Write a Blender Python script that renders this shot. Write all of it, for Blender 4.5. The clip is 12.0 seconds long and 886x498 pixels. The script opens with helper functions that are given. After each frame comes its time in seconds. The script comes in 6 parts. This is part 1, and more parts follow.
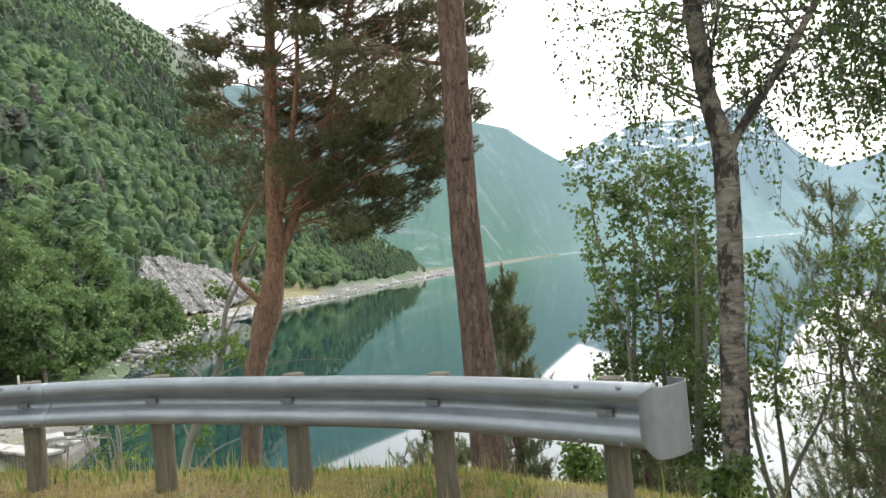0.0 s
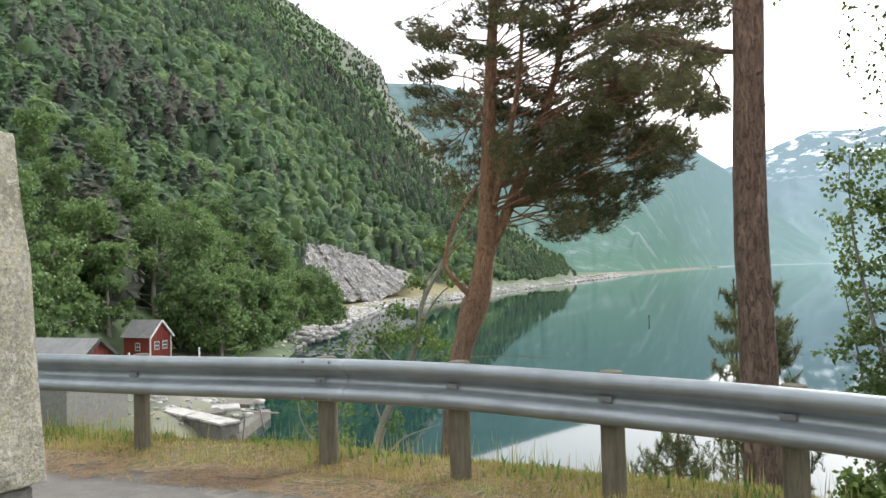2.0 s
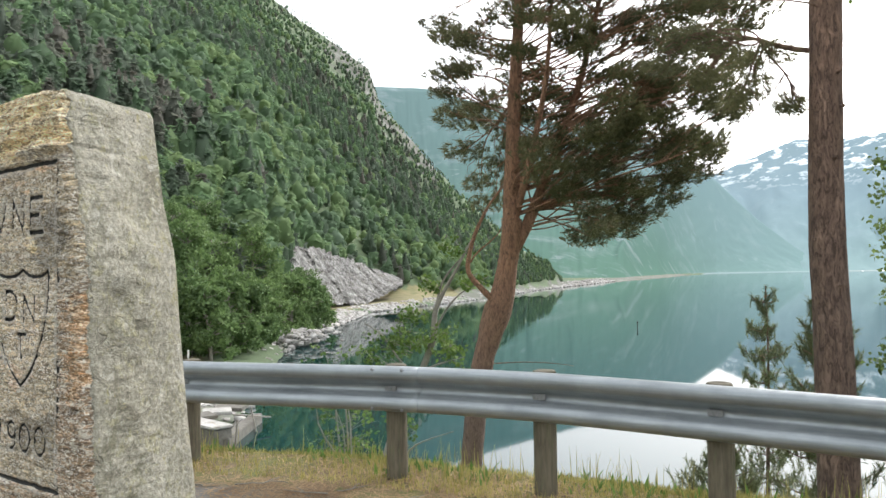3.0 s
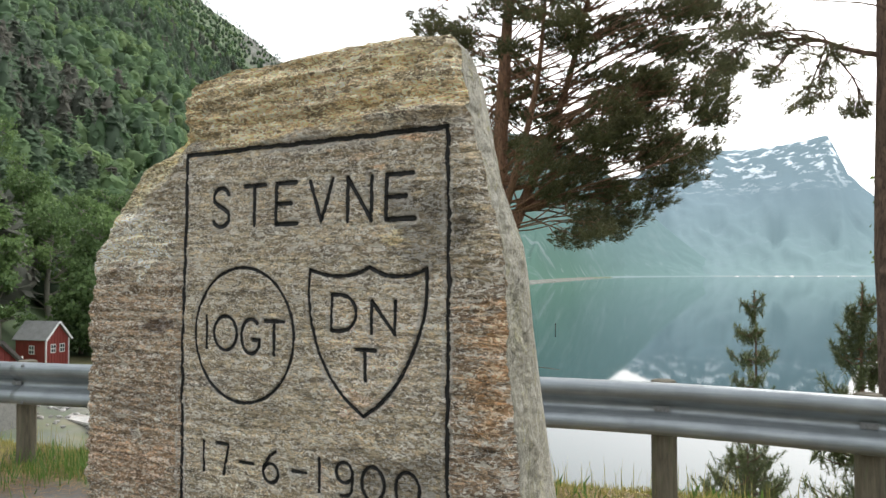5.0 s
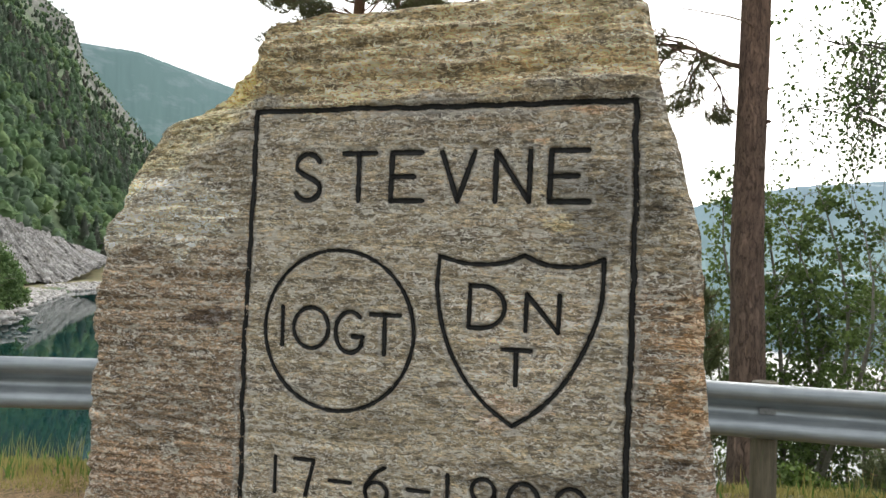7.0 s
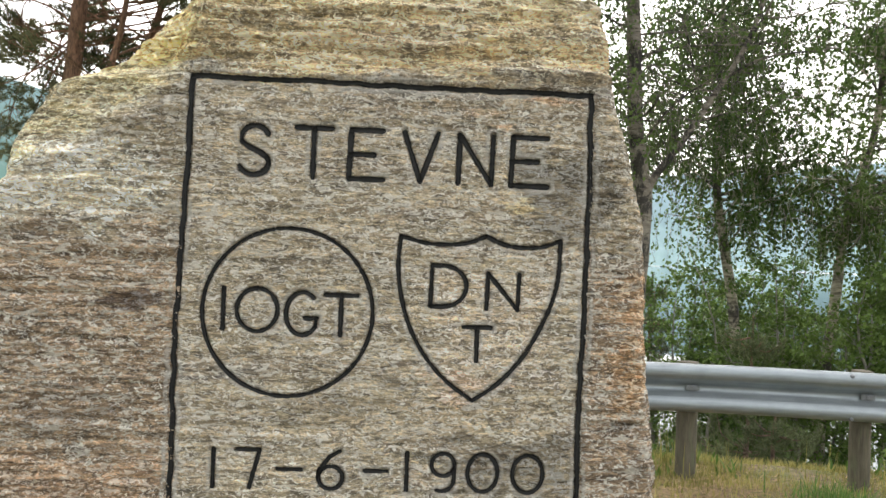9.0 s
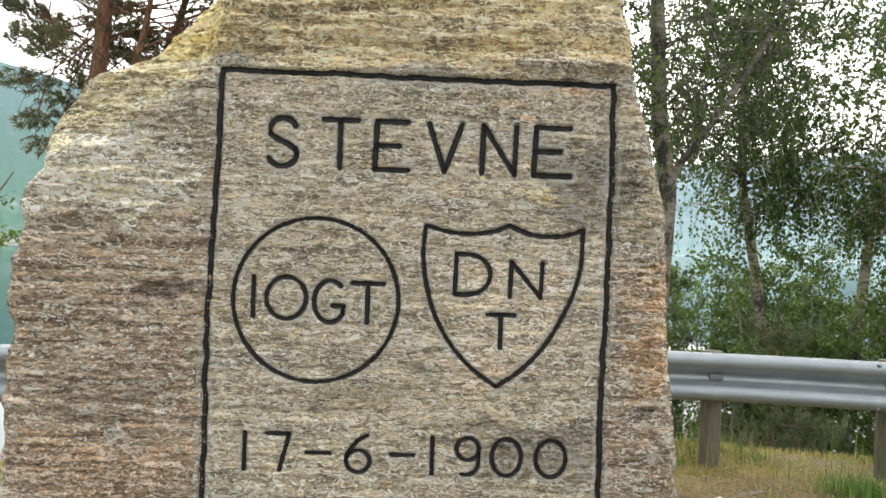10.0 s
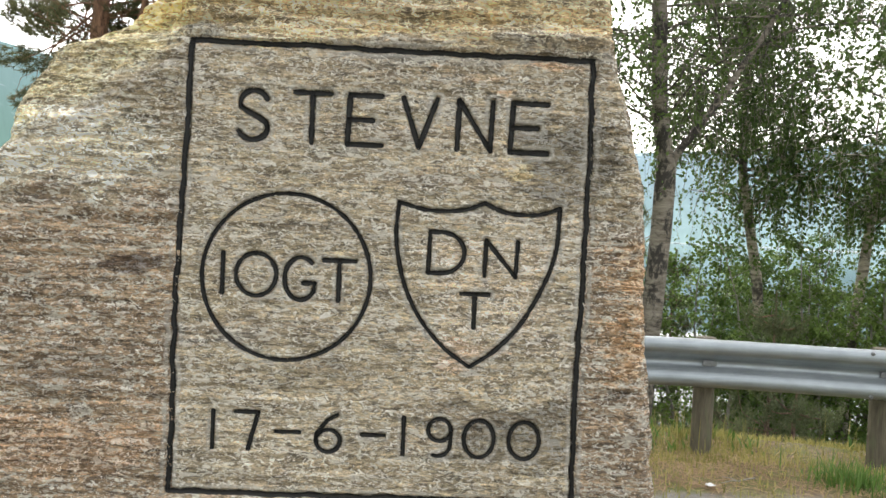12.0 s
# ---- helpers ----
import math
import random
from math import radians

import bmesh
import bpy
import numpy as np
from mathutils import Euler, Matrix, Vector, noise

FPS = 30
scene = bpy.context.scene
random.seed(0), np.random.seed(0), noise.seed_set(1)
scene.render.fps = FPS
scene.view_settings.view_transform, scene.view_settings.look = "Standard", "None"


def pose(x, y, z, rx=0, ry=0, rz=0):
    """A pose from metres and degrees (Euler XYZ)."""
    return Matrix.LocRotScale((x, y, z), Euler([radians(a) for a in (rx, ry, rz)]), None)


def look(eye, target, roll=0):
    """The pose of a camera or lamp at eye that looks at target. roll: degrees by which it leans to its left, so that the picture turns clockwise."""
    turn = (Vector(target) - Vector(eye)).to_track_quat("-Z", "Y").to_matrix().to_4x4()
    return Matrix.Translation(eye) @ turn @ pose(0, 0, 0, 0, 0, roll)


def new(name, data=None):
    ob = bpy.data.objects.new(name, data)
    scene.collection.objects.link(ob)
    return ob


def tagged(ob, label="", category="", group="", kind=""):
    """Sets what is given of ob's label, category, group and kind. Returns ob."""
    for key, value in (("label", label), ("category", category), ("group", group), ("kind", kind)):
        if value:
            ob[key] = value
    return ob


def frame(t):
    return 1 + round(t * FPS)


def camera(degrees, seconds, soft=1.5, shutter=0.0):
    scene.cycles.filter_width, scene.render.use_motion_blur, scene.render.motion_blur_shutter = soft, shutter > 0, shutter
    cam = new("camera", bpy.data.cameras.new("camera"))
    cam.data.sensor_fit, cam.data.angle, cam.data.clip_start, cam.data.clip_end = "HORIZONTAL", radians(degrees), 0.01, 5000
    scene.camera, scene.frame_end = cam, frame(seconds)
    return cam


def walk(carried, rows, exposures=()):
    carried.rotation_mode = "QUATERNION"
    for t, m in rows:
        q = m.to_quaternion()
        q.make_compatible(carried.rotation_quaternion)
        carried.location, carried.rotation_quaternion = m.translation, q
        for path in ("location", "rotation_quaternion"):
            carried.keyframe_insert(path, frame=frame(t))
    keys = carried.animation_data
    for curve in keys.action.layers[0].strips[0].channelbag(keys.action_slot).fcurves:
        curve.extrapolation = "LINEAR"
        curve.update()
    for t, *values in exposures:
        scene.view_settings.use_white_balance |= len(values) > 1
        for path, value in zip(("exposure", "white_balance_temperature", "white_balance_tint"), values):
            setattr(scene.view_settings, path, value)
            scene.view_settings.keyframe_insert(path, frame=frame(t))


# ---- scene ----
cam = camera(58.9, 12.0)
METRES, EYE, TILT, LEAN, TURN = 4.8, 1.5, -0.77, 0.55, 0.0
ROWS = [
    (0.0, 0.0, 0.0, 0.0, 0.12, 1.58, 4.38),
    (0.5, -0.0533, -0.0048, 0.0003, 7.15, 1.94, 2.63),
    (1.0, -0.1173, -0.0125, -0.0009, 5.17, 2.17, 1.77),
    (1.5, -0.1757, -0.0036, -0.0046, 9.73, 1.97, 1.14),
    (2.0, -0.2446, 0.0318, -0.0009, 10.93, 2.1, 0.7),
    (2.5, -0.3112, 0.0548, -0.0032, 12.3, 2.28, 0.56),
    (3.0, -0.3979, 0.0733, -0.0006, 9.87, 2.4, 0.15),
    (5.0, -0.6768, 0.1338, 0.0001, 3.62, 2.49, -0.47),
    (5.5, -0.727, 0.1555, -0.0025, 1.54, 2.46, -1.28),
    (6.0, -0.7594, 0.172, -0.0015, -1.93, 1.99, -1.56),
    (6.5, -0.7953, 0.1788, -0.0001, -6.12, 1.74, -1.83),
    (8.5, -0.9095, 0.2299, -0.0036, -27.18, 1.37, -2.05),
    (9.0, -0.9281, 0.2246, -0.0064, -31.38, 1.29, -2.23),
    (9.5, -0.9315, 0.2215, -0.007, -30.67, 0.88, -2.17),
    (10.0, -0.932, 0.2194, -0.0069, -29.72, 0.49, -2.12),
    (10.5, -0.9316, 0.2191, -0.0076, -29.06, 0.14, -2.38),
    (11.0, -0.9309, 0.2196, -0.008, -29.05, -0.15, -2.69),
    (11.5, -0.9299, 0.2197, -0.0085, -29.2, -0.39, -2.74),
    (12.0, -0.9178, 0.2192, -0.0097, -29.58, -0.59, -2.73),
]
walk(cam, [(t, pose(0, 0, EYE, TILT, LEAN, TURN) @ pose(METRES * x, METRES * y, METRES * z, 90 + pitch, roll, yaw)) for t, x, y, z, yaw, pitch, roll in ROWS],
     [(0, 0.26, 6340, 10), (0.5, 0.2, 6340, 10), (1.5, 0.16, 6340, 10), (2.5, 0.24, 6340, 10), (3.2, 0.24, 6340, 10), (5, -0.08, 6360, 10), (6.5, -0.22, 6400, 10), (8.5, 0.27, 6500, 10), (10, 0.43, 6500, 10), (12, 0.43, 6500, 10)])

# ---- world, sun ----
SUN_AZ, SUN_EL = 32.0, 40.0          # degrees from +y towards +x, degrees up
world = bpy.data.worlds.new("overcast_sky")
scene.world = world
world.use_nodes = True
wn, wl = world.node_tree.nodes, world.node_tree.links
sky = wn.new("ShaderNodeTexSky")
sky.sky_type, sky.sun_disc = "NISHITA", False
sky.sun_elevation, sky.sun_rotation = radians(SUN_EL), radians(SUN_AZ)
sky.air_density, sky.dust_density, sky.ozone_density = 1.0, 6.0, 0.6
pale = wn.new("ShaderNodeHueSaturation")
pale.inputs["Saturation"].default_value = 0.30
wl.new(sky.outputs["Color"], pale.inputs["Color"])
cloud = wn.new("ShaderNodeMix")            # an even cloud deck over the glow of the hidden sun
cloud.data_type, cloud.blend_type = "RGBA", "ADD"
cloud.inputs[0].default_value = 1.0
cloud.inputs[7].default_value = (6.0, 6.05, 6.1, 1)
wl.new(pale.outputs["Color"], cloud.inputs[6])
wl.new(cloud.outputs[2], wn["Background"].inputs["Color"])
wn["Background"].inputs["Strength"].default_value = 0.15
sun = new("sun", bpy.data.lights.new("sun", "SUN"))
sun.data.energy, sun.data.angle, sun.data.color = 0.8, radians(25), (1.0, 0.96, 0.90)
_a, _e = radians(SUN_AZ), radians(SUN_EL)
sun.matrix_world = look((math.sin(_a) * 60 * math.cos(_e), math.cos(_a) * 60 * math.cos(_e), 60 * math.sin(_e)), (0, 0, 0))


# ---- materials ----
def material(name, rough=0.8, metal=0.0):
    m = bpy.data.materials.new(name)
    m.use_nodes = True
    b = m.node_tree.nodes["Principled BSDF"]
    b.inputs["Roughness"].default_value, b.inputs["Metallic"].default_value = rough, metal
    return m, m.node_tree.nodes, m.node_tree.links, b


def coords(n, l, scale=(1, 1, 1), kind="Object", rot=(0, 0, 0)):
    c, mp = n.new("ShaderNodeTexCoord"), n.new("ShaderNodeMapping")
    mp.inputs["Scale"].default_value, mp.inputs["Rotation"].default_value = scale, rot
    l.new(c.outputs[kind], mp.inputs["Vector"])
    return mp.outputs["Vector"]


def noise_tex(n, l, vec, scale, detail=5, rough=0.6, distort=0.0):
    t = n.new("ShaderNodeTexNoise")
    t.inputs["Scale"].default_value, t.inputs["Detail"].default_value = scale, detail
    t.inputs["Roughness"].default_value, t.inputs["Distortion"].default_value = rough, distort
    if vec:
        l.new(vec, t.inputs["Vector"])
    return t.outputs["Fac"]


def ramp(n, l, fac, stops):
    r = n.new("ShaderNodeValToRGB")
    e = r.color_ramp.elements
    while len(e) < len(stops):
        e.new(0.5)
    for k, (p, c) in zip(e, stops):
        k.position, k.color = p, (*(c if hasattr(c, "__len__") else (c, c, c)), 1)
    l.new(fac, r.inputs["Fac"])
    return r.outputs["Color"]


def mix(n, l, fac, a, b, how="MIX"):
    x = n.new("ShaderNodeMix")
    x.data_type, x.blend_type = "RGBA", how
    for sock, v in ((x.inputs[0], fac), (x.inputs[6], a), (x.inputs[7], b)):
        if isinstance(v, bpy.types.NodeSocket):
            l.new(v, sock)
        elif isinstance(v, (int, float)):
            sock.default_value = v
        else:
            sock.default_value = (*v, 1)
    return x.outputs[2]


def bump(n, l, b, height, strength=0.5, dist=0.01):
    k = n.new("ShaderNodeBump")
    k.inputs["Strength"].default_value, k.inputs["Distance"].default_value = strength, dist
    l.new(height, k.inputs["Height"])
    l.new(k.outputs["Normal"], b.inputs["Normal"])


def two_scale(name, dark, light, fine, coarse, rough=0.85, relief=0.4, dist=0.01, stretch=(1, 1, 1), metal=0.0, stain=None):
    """Two colours mixed by fine and coarse noise, with relief; an optional stain colour in patches."""
    m, n, l, b = material(name, rough, metal)
    v = coords(n, l, stretch)
    f, c = noise_tex(n, l, v, fine, 6, 0.65), noise_tex(n, l, v, coarse, 4)
    both = n.new("ShaderNodeMath")
    both.operation = "MULTIPLY_ADD"
    both.inputs[1].default_value = 0.6
    l.new(f, both.inputs[0])
    half = n.new("ShaderNodeMath")
    half.operation = "MULTIPLY"
    half.inputs[1].default_value = 0.4
    l.new(c, half.inputs[0])
    l.new(half.outputs[0], both.inputs[2])
    col = ramp(n, l, both.outputs[0], [(0.32, dark), (0.68, light)])
    if stain:
        s = ramp(n, l, noise_tex(n, l, v, coarse * 2.3, 5, 0.7, 0.6), [(0.55, 0.0), (0.68, 1.0)])
        col = mix(n, l, s, col, stain)
    l.new(col, b.inputs["Base Color"])
    bump(n, l, b, f, relief, dist)
    return m


def leaf_material(name, dark, light, glow=0.35, coarse=0.5, rough=0.5, mottle=0.0, deep=0.42):
    """Thin foliage: part of the light passes through; the hue varies from leaf to leaf and from tree to tree."""
    m, n, l, b = material(name, rough)
    g = n.new("ShaderNodeNewGeometry")
    v = coords(n, l, (1, 1, 1), "Object")
    big = noise_tex(n, l, v, coarse, 3)
    add = n.new("ShaderNodeMath")
    add.operation = "MULTIPLY_ADD"
    add.inputs[1].default_value = 0.45
    l.new(g.outputs["Random Per Island"], add.inputs[0])
    part_big = n.new("ShaderNodeMath")
    part_big.operation = "MULTIPLY_ADD"
    part_big.inputs[1].default_value, part_big.inputs[2].default_value = 1.5, -0.5
    l.new(big, part_big.inputs[0])
    l.new(part_big.outputs[0], add.inputs[2])
    col = ramp(n, l, add.outputs[0], [(0.1, dark), (0.85, light)])
    if mottle:                             # leaf masses too far off to part from one another
        f = noise_tex(n, l, v, mottle, 6, 0.75, 0.3)
        col = mix(n, l, 1.0, col, ramp(n, l, f, [(0.36, deep), (0.50, 0.98), (0.66, 1.95 - deep)]), "MULTIPLY")
        bump(n, l, b, f, 1.5 - 1.2 * deep, 0.9)
    l.new(col, b.inputs["Base Color"])
    b.inputs["Specular IOR Level"].default_value = 0.3
    tr, ms = n.new("ShaderNodeBsdfTranslucent"), n.new("ShaderNodeMixShader")
    l.new(col, tr.inputs["Color"])
    ms.inputs[0].default_value = glow
    l.new(b.outputs[0], ms.inputs[1])
    l.new(tr.outputs[0], ms.inputs[2])
    l.new(ms.outputs[0], n["Material Output"].inputs["Surface"])
    return m


def forest_material():
    """Woods seen from afar: each tree has its own tone, from brownish pine to light birch, and each clump a little more."""
    m, n, l, b = material("mixed_forest", 0.9)
    a, g = n.new("ShaderNodeAttribute"), n.new("ShaderNodeNewGeometry")
    a.attribute_name = "tone"
    # blue is raised in every tone, painting some of the slope's haze
    col = ramp(n, l, a.outputs["Fac"], [(0.0, (0.185, 0.168, 0.145)), (0.22, (0.148, 0.182, 0.138)), (0.45, (0.142, 0.205, 0.130)), (0.72, (0.162, 0.250, 0.130)), (1.0, (0.225, 0.312, 0.142))])
    col = mix(n, l, 1.0, col, ramp(n, l, g.outputs["Random Per Island"], [(0.0, 0.86), (0.6, 1.02), (1.0, 1.18)]), "MULTIPLY")
    l.new(col, b.inputs["Base Color"])
    b.inputs["Specular IOR Level"].default_value = 0.2
    tr, ms = n.new("ShaderNodeBsdfTranslucent"), n.new("ShaderNodeMixShader")
    l.new(col, tr.inputs["Color"])
    ms.inputs[0].default_value = 0.5
    l.new(b.outputs[0], ms.inputs[1])
    l.new(tr.outputs[0], ms.inputs[2])
    l.new(ms.outputs[0], n["Material Output"].inputs["Surface"])
    return m


def cliff_material():
    """Split grey rock: slanting pale sheets, dark fissures, mossy and rusty stains."""
    m, n, l, b = material("grey_rock_cut", 0.9)
    turned = coords(n, l, (1, 1, 1), "Object", (0, radians(-26), radians(10)))

    def sheet(scale, size, detail, low, high):
        mp = n.new("ShaderNodeMapping")
        mp.inputs["Scale"].default_value = scale
        l.new(turned, mp.inputs["Vector"])
        return ramp(n, l, noise_tex(n, l, mp.outputs["Vector"], size, detail, 0.68, 0.5), [(low, 0.0), (high, 1.0)])

    broad, fine = sheet((0.10, 0.3, 0.8), 1.0, 6, 0.36, 0.64), sheet((0.35, 0.8, 2.2), 1.0, 6, 0.38, 0.62)
    col = ramp(n, l, broad, [(0.0, (0.15, 0.142, 0.13)), (0.5, (0.28, 0.272, 0.255)), (1.0, (0.46, 0.45, 0.43))])
    col = mix(n, l, 0.8, col, ramp(n, l, fine, [(0.0, 0.45), (0.5, 1.0), (1.0, 1.4)]), "MULTIPLY")
    fissure = sheet((0.30, 0.6, 1.1), 1.0, 5, 0.60, 0.63)
    col = mix(n, l, fissure, col, (0.035, 0.034, 0.030))
    stain = ramp(n, l, noise_tex(n, l, coords(n, l), 0.35, 6, 0.72), [(0.55, 0.0), (0.66, 0.7)])
    col = mix(n, l, stain, col, (0.15, 0.14, 0.085))
    l.new(col, b.inputs["Base Color"])
    bump(n, l, b, mix(n, l, 0.5, broad, fine), 1.0, 0.8)
    return m


STONE_TONE = 0.96


def stone_front_material():
    """Banded gneiss: thin drawn-out mineral streaks, warm, grey and sooty zones, lichen above, bruised rims along the cuts."""
    m, n, l, b = material("gneiss_dressed_face", 0.85)

    def attr(key):
        a = n.new("ShaderNodeAttribute")
        a.attribute_name = key
        return a.outputs["Fac"]

    def times(*factors):
        out = None
        for v in factors:
            if out is None:
                out = v
                continue
            t = n.new("ShaderNodeMath")
            t.operation = "MULTIPLY"
            l.new(out, t.inputs[0])
            if isinstance(v, float):
                t.inputs[1].default_value = v
            else:
                l.new(v, t.inputs[1])
            out = t.outputs[0]
        return out

    sep = n.new("ShaderNodeSeparateXYZ")
    wob = n.new("ShaderNodeTexNoise")
    wob.inputs["Scale"].default_value, wob.inputs["Detail"].default_value, wob.inputs["Roughness"].default_value = 4.5, 7, 0.72
    l.new(coords(n, l, (1, 1, 2.6)), wob.inputs["Vector"])
    shift = n.new("ShaderNodeVectorMath")
    shift.operation = "MULTIPLY_ADD"
    shift.inputs[1].default_value = (0.50, 0.0, 0.26)
    l.new(wob.outputs["Color"], shift.inputs[0])
    base = n.new("ShaderNodeVectorMath")
    base.operation = "SUBTRACT"
    base.inputs[1].default_value = (0.25, 0.0, 0.13)
    l.new(coords(n, l), base.inputs[0])
    l.new(base.outputs[0], shift.inputs[2])
    l.new(shift.outputs[0], sep.inputs[0])

    def span(axis, a, b_):
        r = n.new("ShaderNodeMapRange")
        r.inputs[1].default_value, r.inputs[2].default_value = a, b_
        l.new(sep.outputs[axis], r.inputs[0])
        return r.outputs[0]

    def patch(x0, x1, z0, z1, soft=0.10):
        """A stain with ragged borders at its own spot on the slab."""
        return times(span(0, x0, x0 + soft), span(0, x1, x1 - soft), span(2, z0, z0 + soft * 0.6), span(2, z1, z1 - soft * 0.6))

    def grain(scale, detail, low, high, rough=0.65, distort=0.3, turn=0.0):
        return ramp(n, l, noise_tex(n, l, coords(n, l, scale, "Object", (0.62 + turn, 0.47, 1.05 + 2 * turn)), 1.0, detail, rough, distort), [(low, 0.0), (high, 1.0)])

    outer = attr("outer")
    zone = noise_tex(n, l, coords(n, l, (1.5, 1.5, 9.0), "Object", (0.5, 0.7, 1.2)), 1.0, 7, 0.70, 0.4)
    col = ramp(n, l, zone, [(0.33, (0.39, 0.365, 0.33)), (0.42, (0.52, 0.435, 0.32)), (0.50, (0.57, 0.50, 0.37)), (0.57, (0.50, 0.415, 0.29)), (0.66, (0.64, 0.59, 0.49))])
    # the brown border on both sides and below, more evenly striped than the dressed field
    stripe = grain((4.5, 4.5, 110), 5, 0.40, 0.60, 0.7, 0.2, 1.7)
    brown = ramp(n, l, stripe, [(0.0, (0.29, 0.210, 0.148)), (0.45, (0.48, 0.350, 0.240)), (1.0, (0.61, 0.472, 0.345))])
    lower = times(outer, span(2, 1.55, 1.50))
    col = mix(n, l, times(lower, 0.85), col, brown)
    # drawn-out foliation at three widths, then crystals
    broad = grain((3.6, 3.6, 34), 6, 0.38, 0.62, 0.66, 0.6, 1.0)
    thin = grain((15, 15, 85), 5, 0.38, 0.62, 0.68, 1.3, 0.2)
    chip = grain((38, 38, 92), 5, 0.39, 0.61, 0.78, 1.8, 0.7)
    col = mix(n, l, 0.62, col, ramp(n, l, broad, [(0.0, (0.56, 0.55, 0.54)), (0.5, (1.0, 0.99, 0.97)), (1.0, (1.36, 1.35, 1.32))]), "MULTIPLY")
    col = mix(n, l, 0.80, col, ramp(n, l, thin, [(0.0, (0.50, 0.49, 0.47)), (0.5, (1.0, 0.99, 0.97)), (1.0, (1.46, 1.45, 1.41))]), "MULTIPLY")
    col = mix(n, l, 0.95, col, ramp(n, l, chip, [(0.0, (0.52, 0.51, 0.49)), (0.5, (0.99, 0.98, 0.96)), (1.0, (1.46, 1.45, 1.42))]), "MULTIPLY")
    fleck = grain((26, 26, 72), 3, 0.545, 0.575, 0.62, 2.0, 0.3)
    pit = grain((22, 22, 66), 3, 0.555, 0.59, 0.62, 1.8, -0.4)
    spark = grain((60, 60, 110), 2, 0.57, 0.61, 0.6, 1.5, 0.6)
    col = mix(n, l, times(pit, 0.60), col, (0.09, 0.082, 0.072))
    col = mix(n, l, times(fleck, 0.80), col, (0.86, 0.825, 0.74))
    col = mix(n, l, times(spark, 0.95), col, (0.97, 0.945, 0.87))
    # sooty, grey, white and rusty stains, each at its own spot
    blot = noise_tex(n, l, coords(n, l, (8, 8, 30), "Object", (0.8, 0.55, 0.9)), 1.0, 8, 0.76, 0.5)

    def stain(area):
        t = n.new("ShaderNodeMath")
        t.operation = "MULTIPLY_ADD"
        t.inputs[1].default_value = 0.42
        l.new(area, t.inputs[0])
        l.new(blot, t.inputs[2])
        return ramp(n, l, t.outputs[0], [(0.76, 0.0), (0.88, 1.0)])

    for x0, x1, z0, z1, w, tone in (
            (0.60, 0.95, 1.50, 1.76, 0.80, (0.46, 0.47, 0.49)), (0.46, 0.88, 0.96, 1.17, 0.80, (0.44, 0.445, 0.455)),
            (0.10, 0.44, 1.10, 1.25, 0.55, (0.58, 0.58, 0.57)), (0.38, 0.54, 1.18, 1.32, 0.90, (0.38, 0.38, 0.39)),
            (-0.24, 0.02, 1.31, 1.45, 0.95, (0.42, 0.40, 0.42)), (-0.46, -0.03, 1.09, 1.23, 0.60, (0.55, 0.54, 0.54)),
            (-0.38, 0.02, 1.475, 1.57, 0.95, (0.62, 0.64, 0.68)), (0.83, 1.04, 1.10, 1.22, 0.85, (0.50, 0.51, 0.54)),
            (-0.46, 0.02, 1.40, 1.50, 0.40, (0.70, 0.62, 0.56)), (0.0, 0.30, 1.44, 1.56, 0.45, (0.72, 0.68, 0.60))):
        col = mix(n, l, times(stain(patch(x0, x1, z0, z1)), w), col, tone, "MULTIPLY")
    for x0, x1, z0, z1, w, tone in (
            (-0.50, 0.02, 1.50, 1.74, 1.0, (1.42, 1.50, 1.60)), (0.42, 0.84, 1.20, 1.52, 0.80, (1.24, 1.22, 1.24)),
            (0.46, 0.68, 1.14, 1.30, 0.70, (1.30, 1.12, 1.06)), (0.0, 0.44, 0.90, 1.12, 0.70, (1.24, 1.23, 1.20)),
            (0.42, 0.86, 1.765, 1.855, 0.80, (1.34, 1.02, 0.80)), (-0.34, 0.02, 1.255, 1.345, 0.75, (1.36, 1.02, 0.82)),
            (-0.48, 0.02, 0.90, 1.12, 0.55, (1.16, 0.98, 0.86)), (0.82, 1.04, 1.14, 1.54, 0.85, (1.22, 0.99, 0.76)),
            (0.53, 0.76, 1.54, 1.66, 0.90, (1.40, 1.34, 1.06)), (-0.01, 0.25, 1.72, 1.85, 0.70, (1.16, 1.18, 1.22))):
        col = mix(n, l, times(stain(patch(x0, x1, z0, z1)), w), col, tone, "MULTIPLY")
    # rough crown, lighter above a fixed height; lichen on it and the shoulder: straw, grey-green and sooty tufts
    spots = ramp(n, l, noise_tex(n, l, coords(n, l, (1, 1, 3.0), "Object", (0.8, 0.55, 0.9)), 5.0, 7, 0.74, 0.5), [(0.44, 0.12), (0.60, 1.0)])
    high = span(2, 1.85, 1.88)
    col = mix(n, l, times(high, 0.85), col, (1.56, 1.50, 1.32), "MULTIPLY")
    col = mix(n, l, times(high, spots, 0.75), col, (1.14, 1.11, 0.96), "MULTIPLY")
    # shoulder facet lightened in the colour, for the sky light its slope catches
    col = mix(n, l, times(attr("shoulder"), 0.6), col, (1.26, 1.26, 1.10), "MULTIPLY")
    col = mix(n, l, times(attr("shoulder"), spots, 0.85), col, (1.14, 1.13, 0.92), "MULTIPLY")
    ink = ramp(n, l, noise_tex(n, l, coords(n, l, (1, 1, 2.6), "Object", (0.8, 0.55, 0.9)), 4.6, 7, 0.75, 0.6), [(0.57, 0.0), (0.66, 0.85)])
    col = mix(n, l, times(ink, span(2, 1.84, 1.90), 0.75), col, (0.46, 0.47, 0.49), "MULTIPLY")
